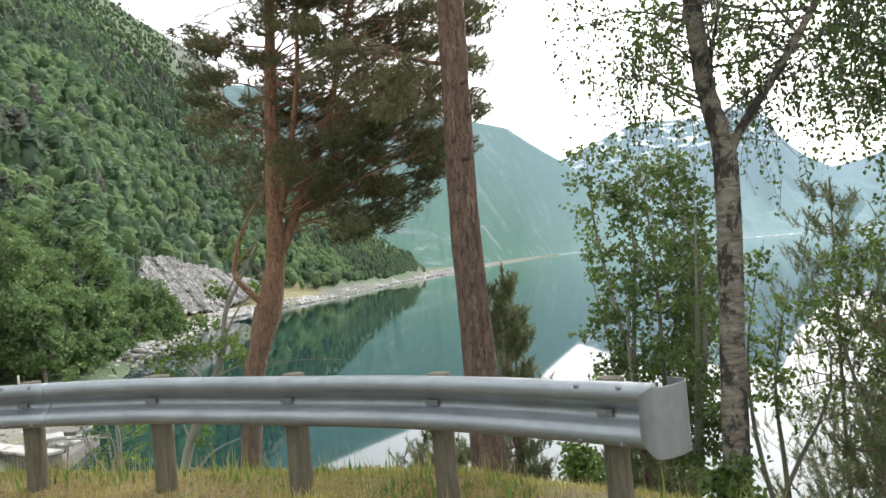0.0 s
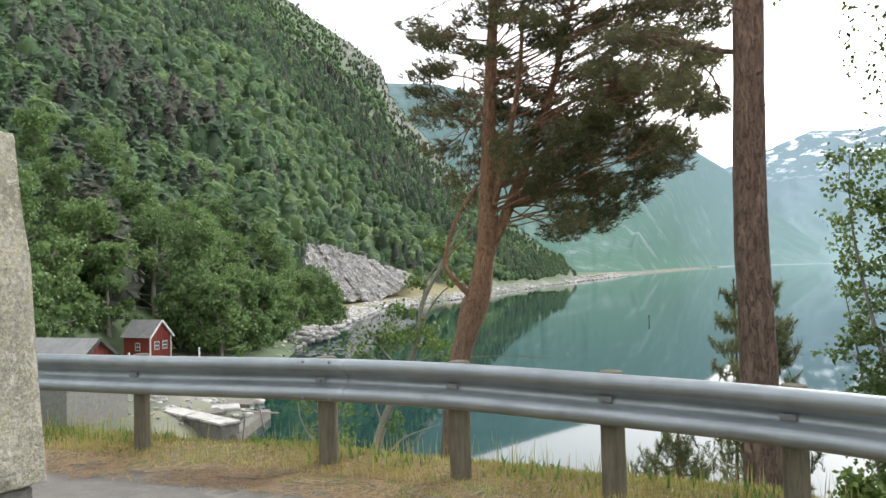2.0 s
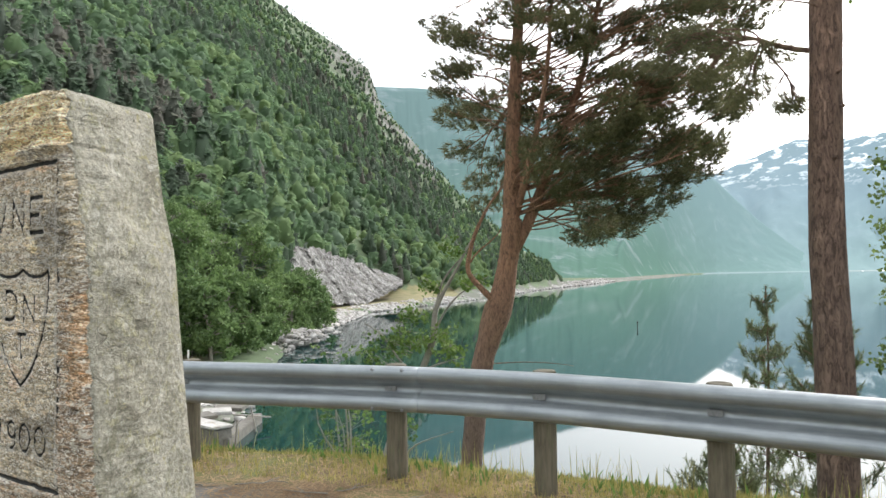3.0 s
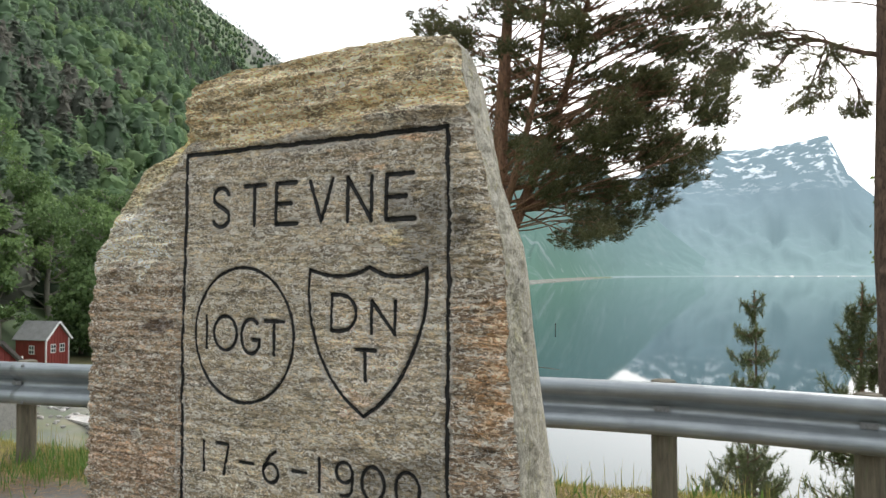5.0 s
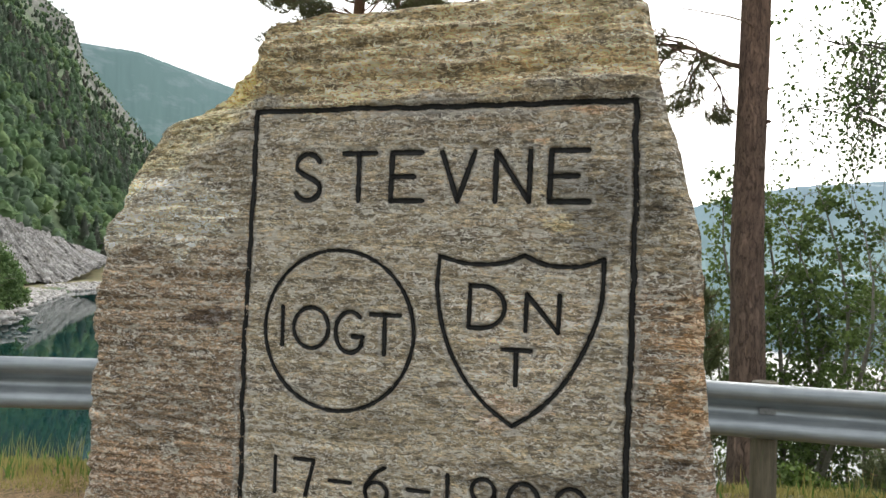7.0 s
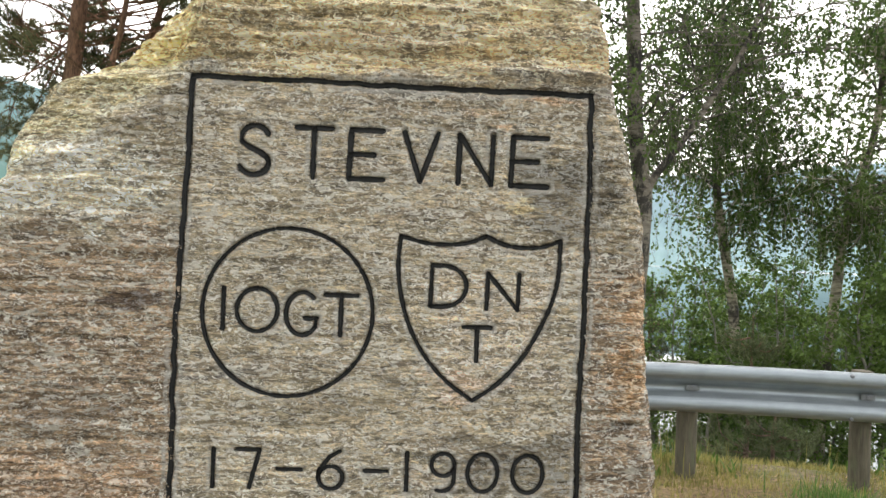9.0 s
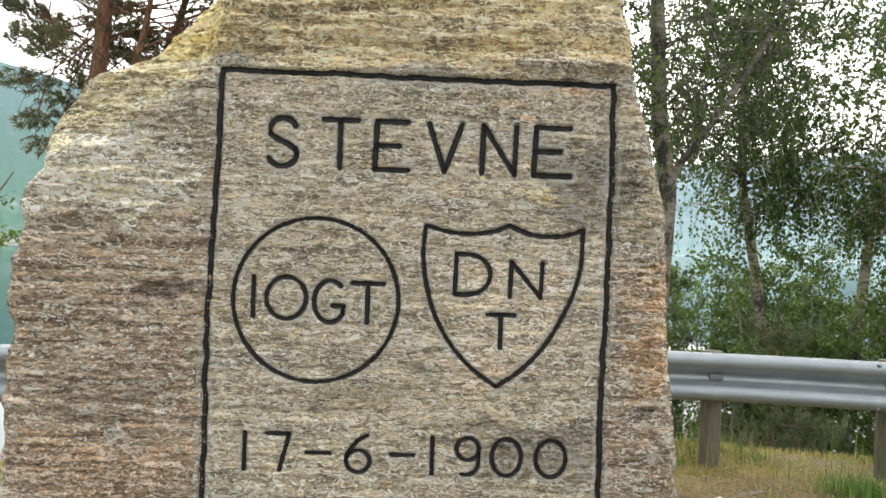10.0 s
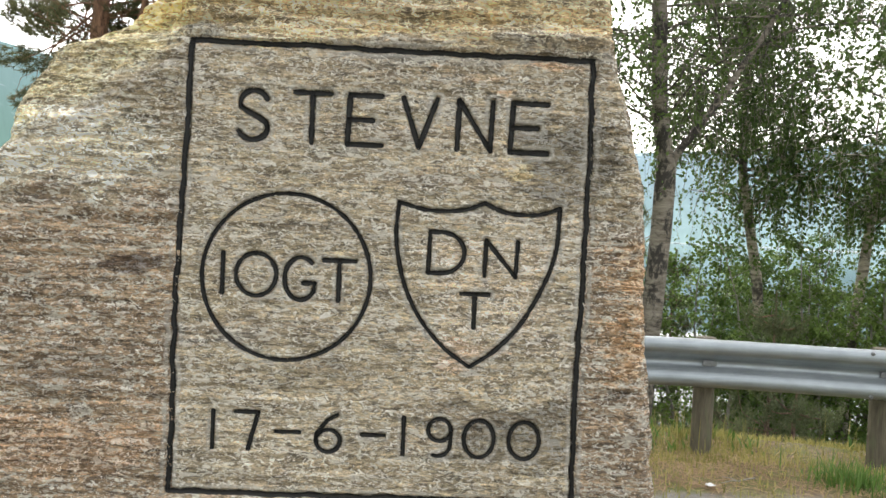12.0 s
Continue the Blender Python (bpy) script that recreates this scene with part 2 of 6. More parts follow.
    # dark brown line painted along the brinks, standing in for their shading
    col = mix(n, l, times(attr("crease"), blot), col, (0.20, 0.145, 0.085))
    col = mix(n, l, times(attr("bruise"), 0.75), col, ramp(n, l, spark, [(0.0, (0.60, 0.585, 0.54)), (1.0, (0.86, 0.845, 0.80))]))
    col = mix(n, l, 1.0, col, (STONE_TONE * 1.035, STONE_TONE, STONE_TONE * 0.955), "MULTIPLY")
    lift = mix(n, l, 0.5, mix(n, l, 0.5, thin, chip), mix(n, l, 0.5, mix(n, l, 0.5, fleck, spark), mix(n, l, 1.0, pit, (1, 1, 1), "DIFFERENCE")))
    l.new(col, b.inputs["Base Color"])
    bump(n, l, b, lift, 0.9, 0.008)
    return m


def stone_side_material():
    """Natural cleft face: grey-green lichen crust, pits, thin dark cracks and pale veins."""
    m, n, l, b = material("gneiss_cleft_face", 0.9)
    v = coords(n, l)
    f1, f2, f3 = noise_tex(n, l, v, 5, 7, 0.7, 0.6), noise_tex(n, l, v, 70, 5, 0.75), noise_tex(n, l, v, 16, 6, 0.75, 0.8)
    col = ramp(n, l, f1, [(0.3, (0.26, 0.24, 0.18)), (0.5, (0.42, 0.395, 0.315)), (0.7, (0.54, 0.51, 0.42))])
    col = mix(n, l, ramp(n, l, f3, [(0.54, 0.0), (0.62, 0.6)]), col, (0.46, 0.43, 0.25))
    col = mix(n, l, 1.0, col, ramp(n, l, f2, [(0.34, 0.62), (0.5, 1.0), (0.66, 1.36)]), "MULTIPLY")
    crust = ramp(n, l, noise_tex(n, l, v, 34, 5, 0.8, 1.2), [(0.56, 0.0), (0.61, 0.8)])
    col = mix(n, l, crust, col, (0.62, 0.60, 0.50))
    pock = ramp(n, l, noise_tex(n, l, v, 46, 4, 0.75, 1.5), [(0.58, 0.0), (0.63, 0.7)])
    col = mix(n, l, pock, col, (0.16, 0.15, 0.105))
    gold = ramp(n, l, noise_tex(n, l, v, 19, 6, 0.8, 1.0), [(0.58, 0.0), (0.64, 0.6)])
    col = mix(n, l, gold, col, (0.48, 0.43, 0.18))
    pale = ramp(n, l, noise_tex(n, l, coords(n, l, (1, 1, 0.6)), 11, 7, 0.78, 1.4), [(0.57, 0.0), (0.63, 0.75)])
    col = mix(n, l, pale, col, (0.66, 0.64, 0.56))
    moss = ramp(n, l, noise_tex(n, l, coords(n, l, (1, 1, 0.4)), 7, 7, 0.75, 1.0), [(0.56, 0.0), (0.66, 0.7)])
    col = mix(n, l, moss, col, (0.17, 0.165, 0.09))
    warp = n.new("ShaderNodeVectorMath")
    wob = n.new("ShaderNodeTexNoise")
    wob.inputs["Scale"].default_value = 6
    l.new(v, wob.inputs["Vector"])
    l.new(v, warp.inputs[0])
    l.new(wob.outputs["Color"], warp.inputs[1])
    edge = n.new("ShaderNodeTexVoronoi")
    edge.feature = "DISTANCE_TO_EDGE"
    edge.inputs["Scale"].default_value = 3.2
    l.new(warp.outputs[0], edge.inputs["Vector"])
    crack = ramp(n, l, edge.outputs["Distance"], [(0.0, 0.5), (0.012, 0.0)])
    part_of = ramp(n, l, noise_tex(n, l, v, 2.6, 4), [(0.52, 0.0), (0.60, 1.0)])
    both = n.new("ShaderNodeMath")
    both.operation = "MULTIPLY"
    l.new(crack, both.inputs[0])
    l.new(part_of, both.inputs[1])
    col = mix(n, l, both.outputs[0], col, (0.09, 0.085, 0.07))
    l.new(col, b.inputs["Base Color"])
    bump(n, l, b, mix(n, l, both.outputs[0], mix(n, l, 0.55, f3, f2), (0, 0, 0)), 1.0, 0.022)
    return m


def rail_material():
    m, n, l, b = material("galvanised_steel", 0.42, 0.9)
    v = coords(n, l, (1, 1, 1))
    f = noise_tex(n, l, v, 3.0, 5, 0.6)
    s = noise_tex(n, l, coords(n, l, (1.2, 1.2, 30)), 2.0, 5, 0.65)
    col = ramp(n, l, mix(n, l, 0.5, f, s), [(0.3, (0.22, 0.245, 0.255)), (0.7, (0.42, 0.455, 0.47))])
    l.new(col, b.inputs["Base Color"])
    r = ramp(n, l, noise_tex(n, l, v, 9, 5, 0.7), [(0.3, 0.40), (0.7, 0.60)])
    l.new(r, b.inputs["Roughness"])
    bump(n, l, b, noise_tex(n, l, v, 150, 3), 0.06, 0.002)
    return m


def bark_birch_material(name="birch_bark", tone=1.0):
    m, n, l, b = material(name, 0.8)
    v = coords(n, l, (3, 3, 16))
    f = noise_tex(n, l, v, 1.4, 6, 0.7, 0.4)
    g = noise_tex(n, l, coords(n, l, (2.6, 2.6, 1.9)), 1.5, 7, 0.72, 0.5)
    col = ramp(n, l, f, [(0.35, (0.07, 0.055, 0.042)), (0.44, (0.25, 0.21, 0.165)), (0.66, (0.47, 0.415, 0.345))])
    col = mix(n, l, ramp(n, l, g, [(0.48, 0.0), (0.55, 0.92)]), col, (0.035, 0.03, 0.027))
    col = mix(n, l, 1.0, col, (tone, tone, tone), "MULTIPLY")
    l.new(col, b.inputs["Base Color"])
    bump(n, l, b, g, 0.8, 0.02)
    return m


def bark_pine_material(name, red_from, red_to, tone=1.0):
    m, n, l, b = material(name, 0.88)
    v = coords(n, l, (9, 9, 2.2))
    f = noise_tex(n, l, v, 2.0, 6, 0.7, 0.5)
    scale_f = noise_tex(n, l, coords(n, l, (17, 17, 6)), 1.6, 6, 0.75, 1.2)
    crack = ramp(n, l, scale_f, [(0.38, 0.22), (0.47, 0.75), (0.56, 1.0)])
    low = ramp(n, l, f, [(0.3, (0.125, 0.085, 0.068)), (0.7, (0.30, 0.205, 0.160))])
    high = ramp(n, l, f, [(0.3, (0.26, 0.130, 0.078)), (0.7, (0.48, 0.27, 0.165))])
    sep, up = n.new("ShaderNodeSeparateXYZ"), n.new("ShaderNodeMapRange")
    g = n.new("ShaderNodeNewGeometry")
    l.new(g.outputs["Position"], sep.inputs[0])
    up.inputs[1].default_value, up.inputs[2].default_value = red_from, red_to
    l.new(sep.outputs[2], up.inputs[0])
    col = mix(n, l, up.outputs[0], low, high)
    col = mix(n, l, crack, (0.06, 0.036, 0.027), col)
    col = mix(n, l, 1.0, col, (tone, tone, tone), "MULTIPLY")
    l.new(col, b.inputs["Base Color"])
    bump(n, l, b, mix(n, l, 0.4, crack, f), 1.0, 0.03)
    return m


def ground_material():
    """Asphalt lay-by, grass verge with dry litter, wooded slopes and bare rock, by what each spot of the ground is."""
    m, n, l, b = material("ground_surface", 0.95)
    v = coords(n, l)

    def weight(key, wobble, scale):
        a = n.new("ShaderNodeAttribute")
        a.attribute_name = key
        x = n.new("ShaderNodeMath")
        x.operation = "MULTIPLY_ADD"
        x.inputs[1].default_value, x.inputs[2].default_value = wobble, -wobble / 2
        l.new(noise_tex(n, l, v, scale, 5, 0.7), x.inputs[0])
        y = n.new("ShaderNodeMath")
        l.new(a.outputs["Fac"], y.inputs[0])
        l.new(x.outputs[0], y.inputs[1])
        return ramp(n, l, y.outputs[0], [(0.40, 0.0), (0.60, 1.0)])

    fine, mid = noise_tex(n, l, v, 90, 5, 0.75), noise_tex(n, l, v, 5, 6, 0.7)
    asphalt = mix(n, l, 0.5, ramp(n, l, fine, [(0.3, (0.10, 0.094, 0.088)), (0.7, (0.27, 0.255, 0.235))]), ramp(n, l, mid, [(0.35, (0.125, 0.115, 0.10)), (0.65, (0.26, 0.24, 0.205))]))
    vo = n.new("ShaderNodeTexVoronoi")
    vo.feature = "DISTANCE_TO_EDGE"
    vo.inputs["Scale"].default_value = 0.55
    warp = n.new("ShaderNodeVectorMath")
    l.new(v, warp.inputs[0])
    wob = n.new("ShaderNodeTexNoise")
    wob.inputs["Scale"].default_value = 1.7
    l.new(v, wob.inputs["Vector"])
    l.new(wob.outputs["Color"], warp.inputs[1])
    l.new(warp.outputs[0], vo.inputs["Vector"])
    asphalt = mix(n, l, ramp(n, l, vo.outputs["Distance"], [(0.006, 0.42), (0.022, 0.0)]), asphalt, (0.34, 0.32, 0.27))
    litter = mix(n, l, ramp(n, l, noise_tex(n, l, v, 26, 6, 0.75), [(0.40, 0.0), (0.60, 1.0)]), (0.11, 0.082, 0.052), (0.34, 0.245, 0.145))
    verge = mix(n, l, ramp(n, l, noise_tex(n, l, v, 2.2, 6, 0.7), [(0.42, 0.0), (0.62, 1.0)]), litter, (0.14, 0.165, 0.045))
    slope = ramp(n, l, noise_tex(n, l, v, 0.06, 8, 0.7), [(0.3, (0.070, 0.095, 0.05)), (0.5, (0.09, 0.132, 0.062)), (0.7, (0.125, 0.16, 0.075))])
    rock = ramp(n, l, noise_tex(n, l, coords(n, l, (1, 1, 0.5)), 0.06, 9, 0.8, 0.5), [(0.38, (0.085, 0.095, 0.065)), (0.50, (0.12, 0.125, 0.10)), (0.64, (0.22, 0.215, 0.20))])
    col = mix(n, l, weight("verge", 0.7, 3.0), asphalt, verge)
    col = mix(n, l, weight("slope", 0.5, 0.6), col, slope)
    col = mix(n, l, weight("rock", 1.1, 0.05), col, rock)
    meadow = ramp(n, l, noise_tex(n, l, v, 0.3, 6, 0.7), [(0.35, (0.13, 0.14, 0.05)), (0.65, (0.26, 0.21, 0.11))])
    col = mix(n, l, weight("meadow", 0.5, 0.12), col, meadow)
    l.new(col, b.inputs["Base Color"])
    bump(n, l, b, mix(n, l, 0.4, fine, mid), 0.6, 0.02)
    return m


def water_material():
    m, n, l, b = material("fjord_water", 0.03)
    b.inputs["Base Color"].default_value = (0.005, 0.034, 0.034, 1)
    b.inputs["IOR"].default_value = 1.33
    v = coords(n, l, (1, 1, 1))
    calm = ramp(n, l, noise_tex(n, l, coords(n, l, (0.004, 0.010, 1)), 1.0, 4, 0.6, 0.5), [(0.45, 0.0), (0.65, 1.0)])
    w = noise_tex(n, l, coords(n, l, (0.5, 1.1, 1)), 1.0, 4, 0.55)
    hgt = n.new("ShaderNodeMath")
    hgt.operation = "MULTIPLY"
    l.new(w, hgt.inputs[0])
    l.new(calm, hgt.inputs[1])
    bump(n, l, b, hgt.outputs[0], 0.25, 0.03)
    return m


def far_material(name, low, high, bare, snow_from, snow_to, haze, glow, far_glow, scale=0.004):
    """Mountains kilometres off; their emission paints the haze of the air before them."""
    m, n, l, b = material(name, 1.0)
    b.inputs["Specular IOR Level"].default_value = 0.0
    g = n.new("ShaderNodeNewGeometry")
    sep, up = n.new("ShaderNodeSeparateXYZ"), n.new("ShaderNodeMapRange")
    l.new(g.outputs["Position"], sep.inputs[0])
    up.inputs[1].default_value, up.inputs[2].default_value = 0.0, snow_from
    l.new(sep.outputs[2], up.inputs[0])
    v = coords(n, l, (1, 1, 1.1))
    f = noise_tex(n, l, v, scale * 3, 8, 0.7, 0.3)
    col = mix(n, l, up.outputs[0], low, high)
    col = mix(n, l, ramp(n, l, f, [(0.52, 0.0), (0.68, 0.5)]), col, bare)
    scree = noise_tex(n, l, coords(n, l, (1, 1, 0.22), "Object", (0, 0.3, 0)), scale * 6, 6, 0.62, 0.8)
    col = mix(n, l, ramp(n, l, scree, [(0.60, 0.0), (0.67, 0.55)]), col, bare)
    if snow_to:
        s = n.new("ShaderNodeMapRange")
        s.inputs[1].default_value, s.inputs[2].default_value = snow_from, snow_to
        l.new(sep.outputs[2], s.inputs[0])
        t = n.new("ShaderNodeMath")
        t.operation = "MULTIPLY"
        l.new(s.outputs[0], t.inputs[0])
        l.new(ramp(n, l, noise_tex(n, l, coords(n, l, (1, 1, 2.6)), scale * 4.5, 7, 0.65), [(0.53, 0.0), (0.59, 1.0)]), t.inputs[1])
        col = mix(n, l, t.outputs[0], col, (0.88, 0.92, 0.95))
    sh = n.new("ShaderNodeMapRange")       # pale bare rock along the waterline
    sh.inputs[1].default_value, sh.inputs[2].default_value = -6.6, -7.6
    l.new(sep.outputs[2], sh.inputs[0])
    col = mix(n, l, sh.outputs[0], col, (0.27, 0.30, 0.295))
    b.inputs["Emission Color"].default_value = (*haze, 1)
    away, air = n.new("ShaderNodeVectorMath"), n.new("ShaderNodeMapRange")      # emission stands in for haze, stronger on the farther slopes
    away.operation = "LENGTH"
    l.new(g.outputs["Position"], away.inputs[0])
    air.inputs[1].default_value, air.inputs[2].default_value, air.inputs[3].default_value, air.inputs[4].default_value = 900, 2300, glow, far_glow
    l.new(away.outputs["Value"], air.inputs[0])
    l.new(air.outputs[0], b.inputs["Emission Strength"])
    if not snow_to:                        # haze mixed into the base colour, paler blue towards the far end
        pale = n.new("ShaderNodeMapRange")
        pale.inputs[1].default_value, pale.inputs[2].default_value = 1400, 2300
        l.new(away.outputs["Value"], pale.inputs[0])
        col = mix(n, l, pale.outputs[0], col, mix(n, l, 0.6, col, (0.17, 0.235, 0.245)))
    l.new(col, b.inputs["Base Color"])
    return m


M_FRONT, M_SIDE, M_RAIL = stone_front_material(), stone_side_material(), rail_material()
M_PAINT = two_scale("worn_black_paint", (0.004, 0.004, 0.004), (0.022, 0.021, 0.019), 120, 20, 0.7, 0.5, 0.003)
M_PLINTH = two_scale("plinth_rock", (0.12, 0.12, 0.11), (0.30, 0.29, 0.26), 30, 4, 0.9, 0.8, 0.02)
M_POST = two_scale("weathered_post_wood", (0.065, 0.055, 0.038), (0.20, 0.175, 0.125), 9, 2.0, 0.85, 0.7, 0.01, (6, 6, 0.7), stain=(0.13, 0.14, 0.08))
M_BIRCH_PALE = bark_birch_material("pale_birch_bark", 1.6)
M_BIRCH, M_PINE, M_PINE_TALL = bark_birch_material(tone=0.72), bark_pine_material("red_pine_bark", -1.2, 1.6, 1.0), bark_pine_material("brown_pine_bark", 1.0, 9.0, 0.92)
M_TWIG = two_scale("grey_twig_bark", (0.15, 0.135, 0.115), (0.36, 0.33, 0.28), 30, 4, 0.85, 0.5, 0.01)
M_BIRCH_LEAF = leaf_material("birch_leaves", (0.050, 0.088, 0.024), (0.165, 0.235, 0.064), 0.50, 0.6)
M_SHRUB_LEAF = leaf_material("shrub_leaves", (0.06, 0.11, 0.026), (0.20, 0.285, 0.07), 0.42, 0.7)
M_NEEDLE = leaf_material("pine_needles", (0.085, 0.088, 0.046), (0.235, 0.225, 0.112), 0.40, 0.8, 0.55)
M_YOUNG = leaf_material("young_pine_needles", (0.095, 0.115, 0.060), (0.25, 0.275, 0.130), 0.40, 0.8, 0.55)
M_GRASS = leaf_material("verge_grass", (0.19, 0.19, 0.05), (0.53, 0.46, 0.17), 0.38, 1.1, 0.6)
M_STRAW = leaf_material("dry_straw", (0.20, 0.125, 0.068), (0.56, 0.40, 0.22), 0.2, 1.0, 0.7)
M_WEED = leaf_material("green_weeds", (0.07, 0.15, 0.03), (0.17, 0.28, 0.06), 0.4, 1.5)
M_FOREST = forest_material()
M_ALDER_LEAF = leaf_material("alder_leaves", (0.068, 0.112, 0.034), (0.215, 0.290, 0.092), 0.48, 0.7)
M_SHORE_LEAF = leaf_material("shore_tree_leaves", (0.082, 0.140, 0.055), (0.205, 0.300, 0.105), 0.35, 0.06, 0.6)
M_GROUND, M_WATER = ground_material(), water_material()
M_BOULDER = two_scale("pale_shore_rock", (0.16, 0.15, 0.135), (0.62, 0.60, 0.57), 1.6, 0.3, 0.9, 0.6, 0.1, stain=(0.20, 0.165, 0.12))
M_CLIFF = cliff_material()
M_COPING = two_scale("pale_worn_concrete", (0.24, 0.23, 0.21), (0.56, 0.545, 0.51), 4, 0.6, 0.9, 0.4, 0.02, stain=(0.22, 0.19, 0.14))
M_CONCRETE = two_scale("weathered_concrete", (0.075, 0.07, 0.058), (0.24, 0.225, 0.195), 3, 0.5, 0.9, 0.4, 0.02, stain=(0.16, 0.14, 0.10))
M_RED = two_scale("red_painted_boards", (0.17, 0.028, 0.022), (0.27, 0.05, 0.038), 4, 0.7, 0.75, 0.4, 0.01, (6, 6, 0.5))
M_WHITE = two_scale("white_painted_wood", (0.62, 0.62, 0.60), (0.80, 0.80, 0.78), 6, 1, 0.6, 0.2, 0.005)
M_ROOF = two_scale("grey_sheet_roof", (0.18, 0.18, 0.17), (0.32, 0.32, 0.31), 2, 0.4, 0.7, 0.3, 0.01)
M_DARK = two_scale("dark_stained_wood", (0.03, 0.026, 0.022), (0.08, 0.07, 0.06), 6, 1, 0.8, 0.4, 0.01)
# the pale blue-green base colours carry part of the haze as well
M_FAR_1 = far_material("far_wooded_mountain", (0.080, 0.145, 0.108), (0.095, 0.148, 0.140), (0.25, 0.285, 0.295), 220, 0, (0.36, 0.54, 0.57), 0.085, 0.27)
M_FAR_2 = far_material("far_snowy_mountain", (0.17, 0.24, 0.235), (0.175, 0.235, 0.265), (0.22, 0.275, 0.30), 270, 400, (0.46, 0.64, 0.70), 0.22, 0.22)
M_GLASS, _n, _l, _b = material("window_glass", 0.08)
_b.inputs["Base Color"].default_value = (0.05, 0.06, 0.065, 1)


# ---- mesh helpers ----
def part(name, data, mat, parent=None, label=""):
    """Links a bmesh or mesh as one mesh object, under a thing or a part."""
    if isinstance(data, bmesh.types.BMesh):
        me = bpy.data.meshes.new(name)
        data.to_mesh(me)
        data.free()
    else:
        me = data
    for one in (mat if isinstance(mat, (list, tuple)) else [mat]):
        if one:
            me.materials.append(one)
    ob = new(name, me)
    ob.parent = parent
    return tagged(ob, label)


def mesh_np(name, verts, faces, smooth=False):
    verts, faces = np.asarray(verts, np.float32), np.asarray(faces, np.int32)
    me = bpy.data.meshes.new(name)
    k = faces.shape[1]
    me.vertices.add(len(verts))
    me.vertices.foreach_set("co", verts.ravel())
    me.loops.add(faces.size)
    me.loops.foreach_set("vertex_index", faces.ravel())
    me.polygons.add(len(faces))
    me.polygons.foreach_set("loop_start", np.arange(len(faces), dtype=np.int32) * k)
    if smooth:
        me.polygons.foreach_set("use_smooth", np.ones(len(faces), bool))
    me.update(calc_edges=True)
    return me


def grid_faces(rows, cols, wrap=False):
    i, j = np.meshgrid(np.arange(rows - 1), np.arange(cols if wrap else cols - 1), indexing="ij")
    j2 = (j + 1) % cols
    return np.stack([i * cols + j, i * cols + j2, (i + 1) * cols + j2, (i + 1) * cols + j], -1).reshape(-1, 4)


def box(bm, sx, sy, sz, m=None, bevel=0.0):
    r = bmesh.ops.create_cube(bm, size=1.0, matrix=(m or Matrix()) @ Matrix.Diagonal((sx, sy, sz, 1)))
    if bevel:
        edges = list({e for v in r["verts"] for e in v.link_edges})
        bmesh.ops.bevel(bm, geom=edges, offset=bevel, segments=2, affect="EDGES")
    return bm


def value_noise(x, y, z=0.0, seed=0):
    """Smooth noise in -1..1 for arrays."""
    x, y, z = np.broadcast_arrays(np.asarray(x, float), np.asarray(y, float), np.asarray(z, float))
    xi, yi, zi = np.floor(x).astype(np.int64), np.floor(y).astype(np.int64), np.floor(z).astype(np.int64)
    fx, fy, fz = x - xi, y - yi, z - zi
    fx, fy, fz = (f * f * (3 - 2 * f) for f in (fx, fy, fz))

    def h(a, b, c):
        k = (a * 374761393 + b * 668265263 + c * 2147483647 + seed * 1274126177) & 0xFFFFFFFF
        k = ((k ^ (k >> 13)) * 1274126177) & 0xFFFFFFFF
        return ((k ^ (k >> 16)) & 0xFFFF) / 32767.5 - 1

    out = 0
    for dx in (0, 1):
        for dy in (0, 1):
            for dz in (0, 1):
                out = out + h(xi + dx, yi + dy, zi + dz) * (fx if dx else 1 - fx) * (fy if dy else 1 - fy) * (fz if dz else 1 - fz)
    return out


def fractal(x, y, z=0.0, octaves=4, seed=0):
    out, a = 0, 1.0
    for k in range(octaves):
        out = out + a * value_noise(np.asarray(x) * 2**k, np.asarray(y) * 2**k, np.asarray(z) * 2**k, seed + k)
        a *= 0.5
    return out


# ---- the lie of the land ----
WATER_Z = -9.0
POSTS = [(-11.2, 8.0), (-9.1, 7.3), (-7.03, 6.72), (-5.08, 6.30), (-3.32, 6.02), (-2.21, 5.70), (-1.14, 5.27), (-0.14, 4.80), (0.78, 4.10)]
EDGE_X = np.array([-60, -30, -16] + [p[0] for p in POSTS] + [1.3, 3.0, 8.0, 30.0])
EDGE_Y = np.array([22.0, 14.0, 9.6] + [p[1] for p in POSTS] + [3.65, 2.2, -0.5, -12.0])
SHORE_Y = np.array([-200, 10, 25, 47, 62, 112, 146, 208, 296, 449, 753, 1865, 4000], float)
SHORE_X = np.array([-60, -26, -23, -25, -29, -45, -50, -59, -42, -24, 29, 289, 900], float)
# the rise behind the lay-by is unseen, added; it also blocks low sky
RIDGE_AZ = np.array([-180, -120, -80, -60, -42, -30, -22, -17.8, -15.2, -14.6, -12, -9, -6, -3, 0, 4, 20, 90, 180], float)
RIDGE_EL = np.array([10, 12, 20, 24, 25.5, 23, 19.2, 16.4, 14.8, 12.6, 9.5, 6.3, 3.4, 1.0, -0.4, -2, -4, 2, 10], float)
RIDGE_R = np.array([300, 350, 500, 640, 720, 780, 800, 800, 800, 780, 720, 640, 570, 520, 600, 700, 800, 300, 300], float)
FOOT_AZ = np.array([-180, -100, -75, -60, -45, -36, -30, -24, -21.5, -18.5, -15.5, -8, -3, 2, 9, 60, 110, 180], float)
FOOT_R = np.array([40, 40, 45, 52, 62, 78, 105, 116, 178, 224, 276, 335, 470, 760, 1900, 500, 60, 40], float)


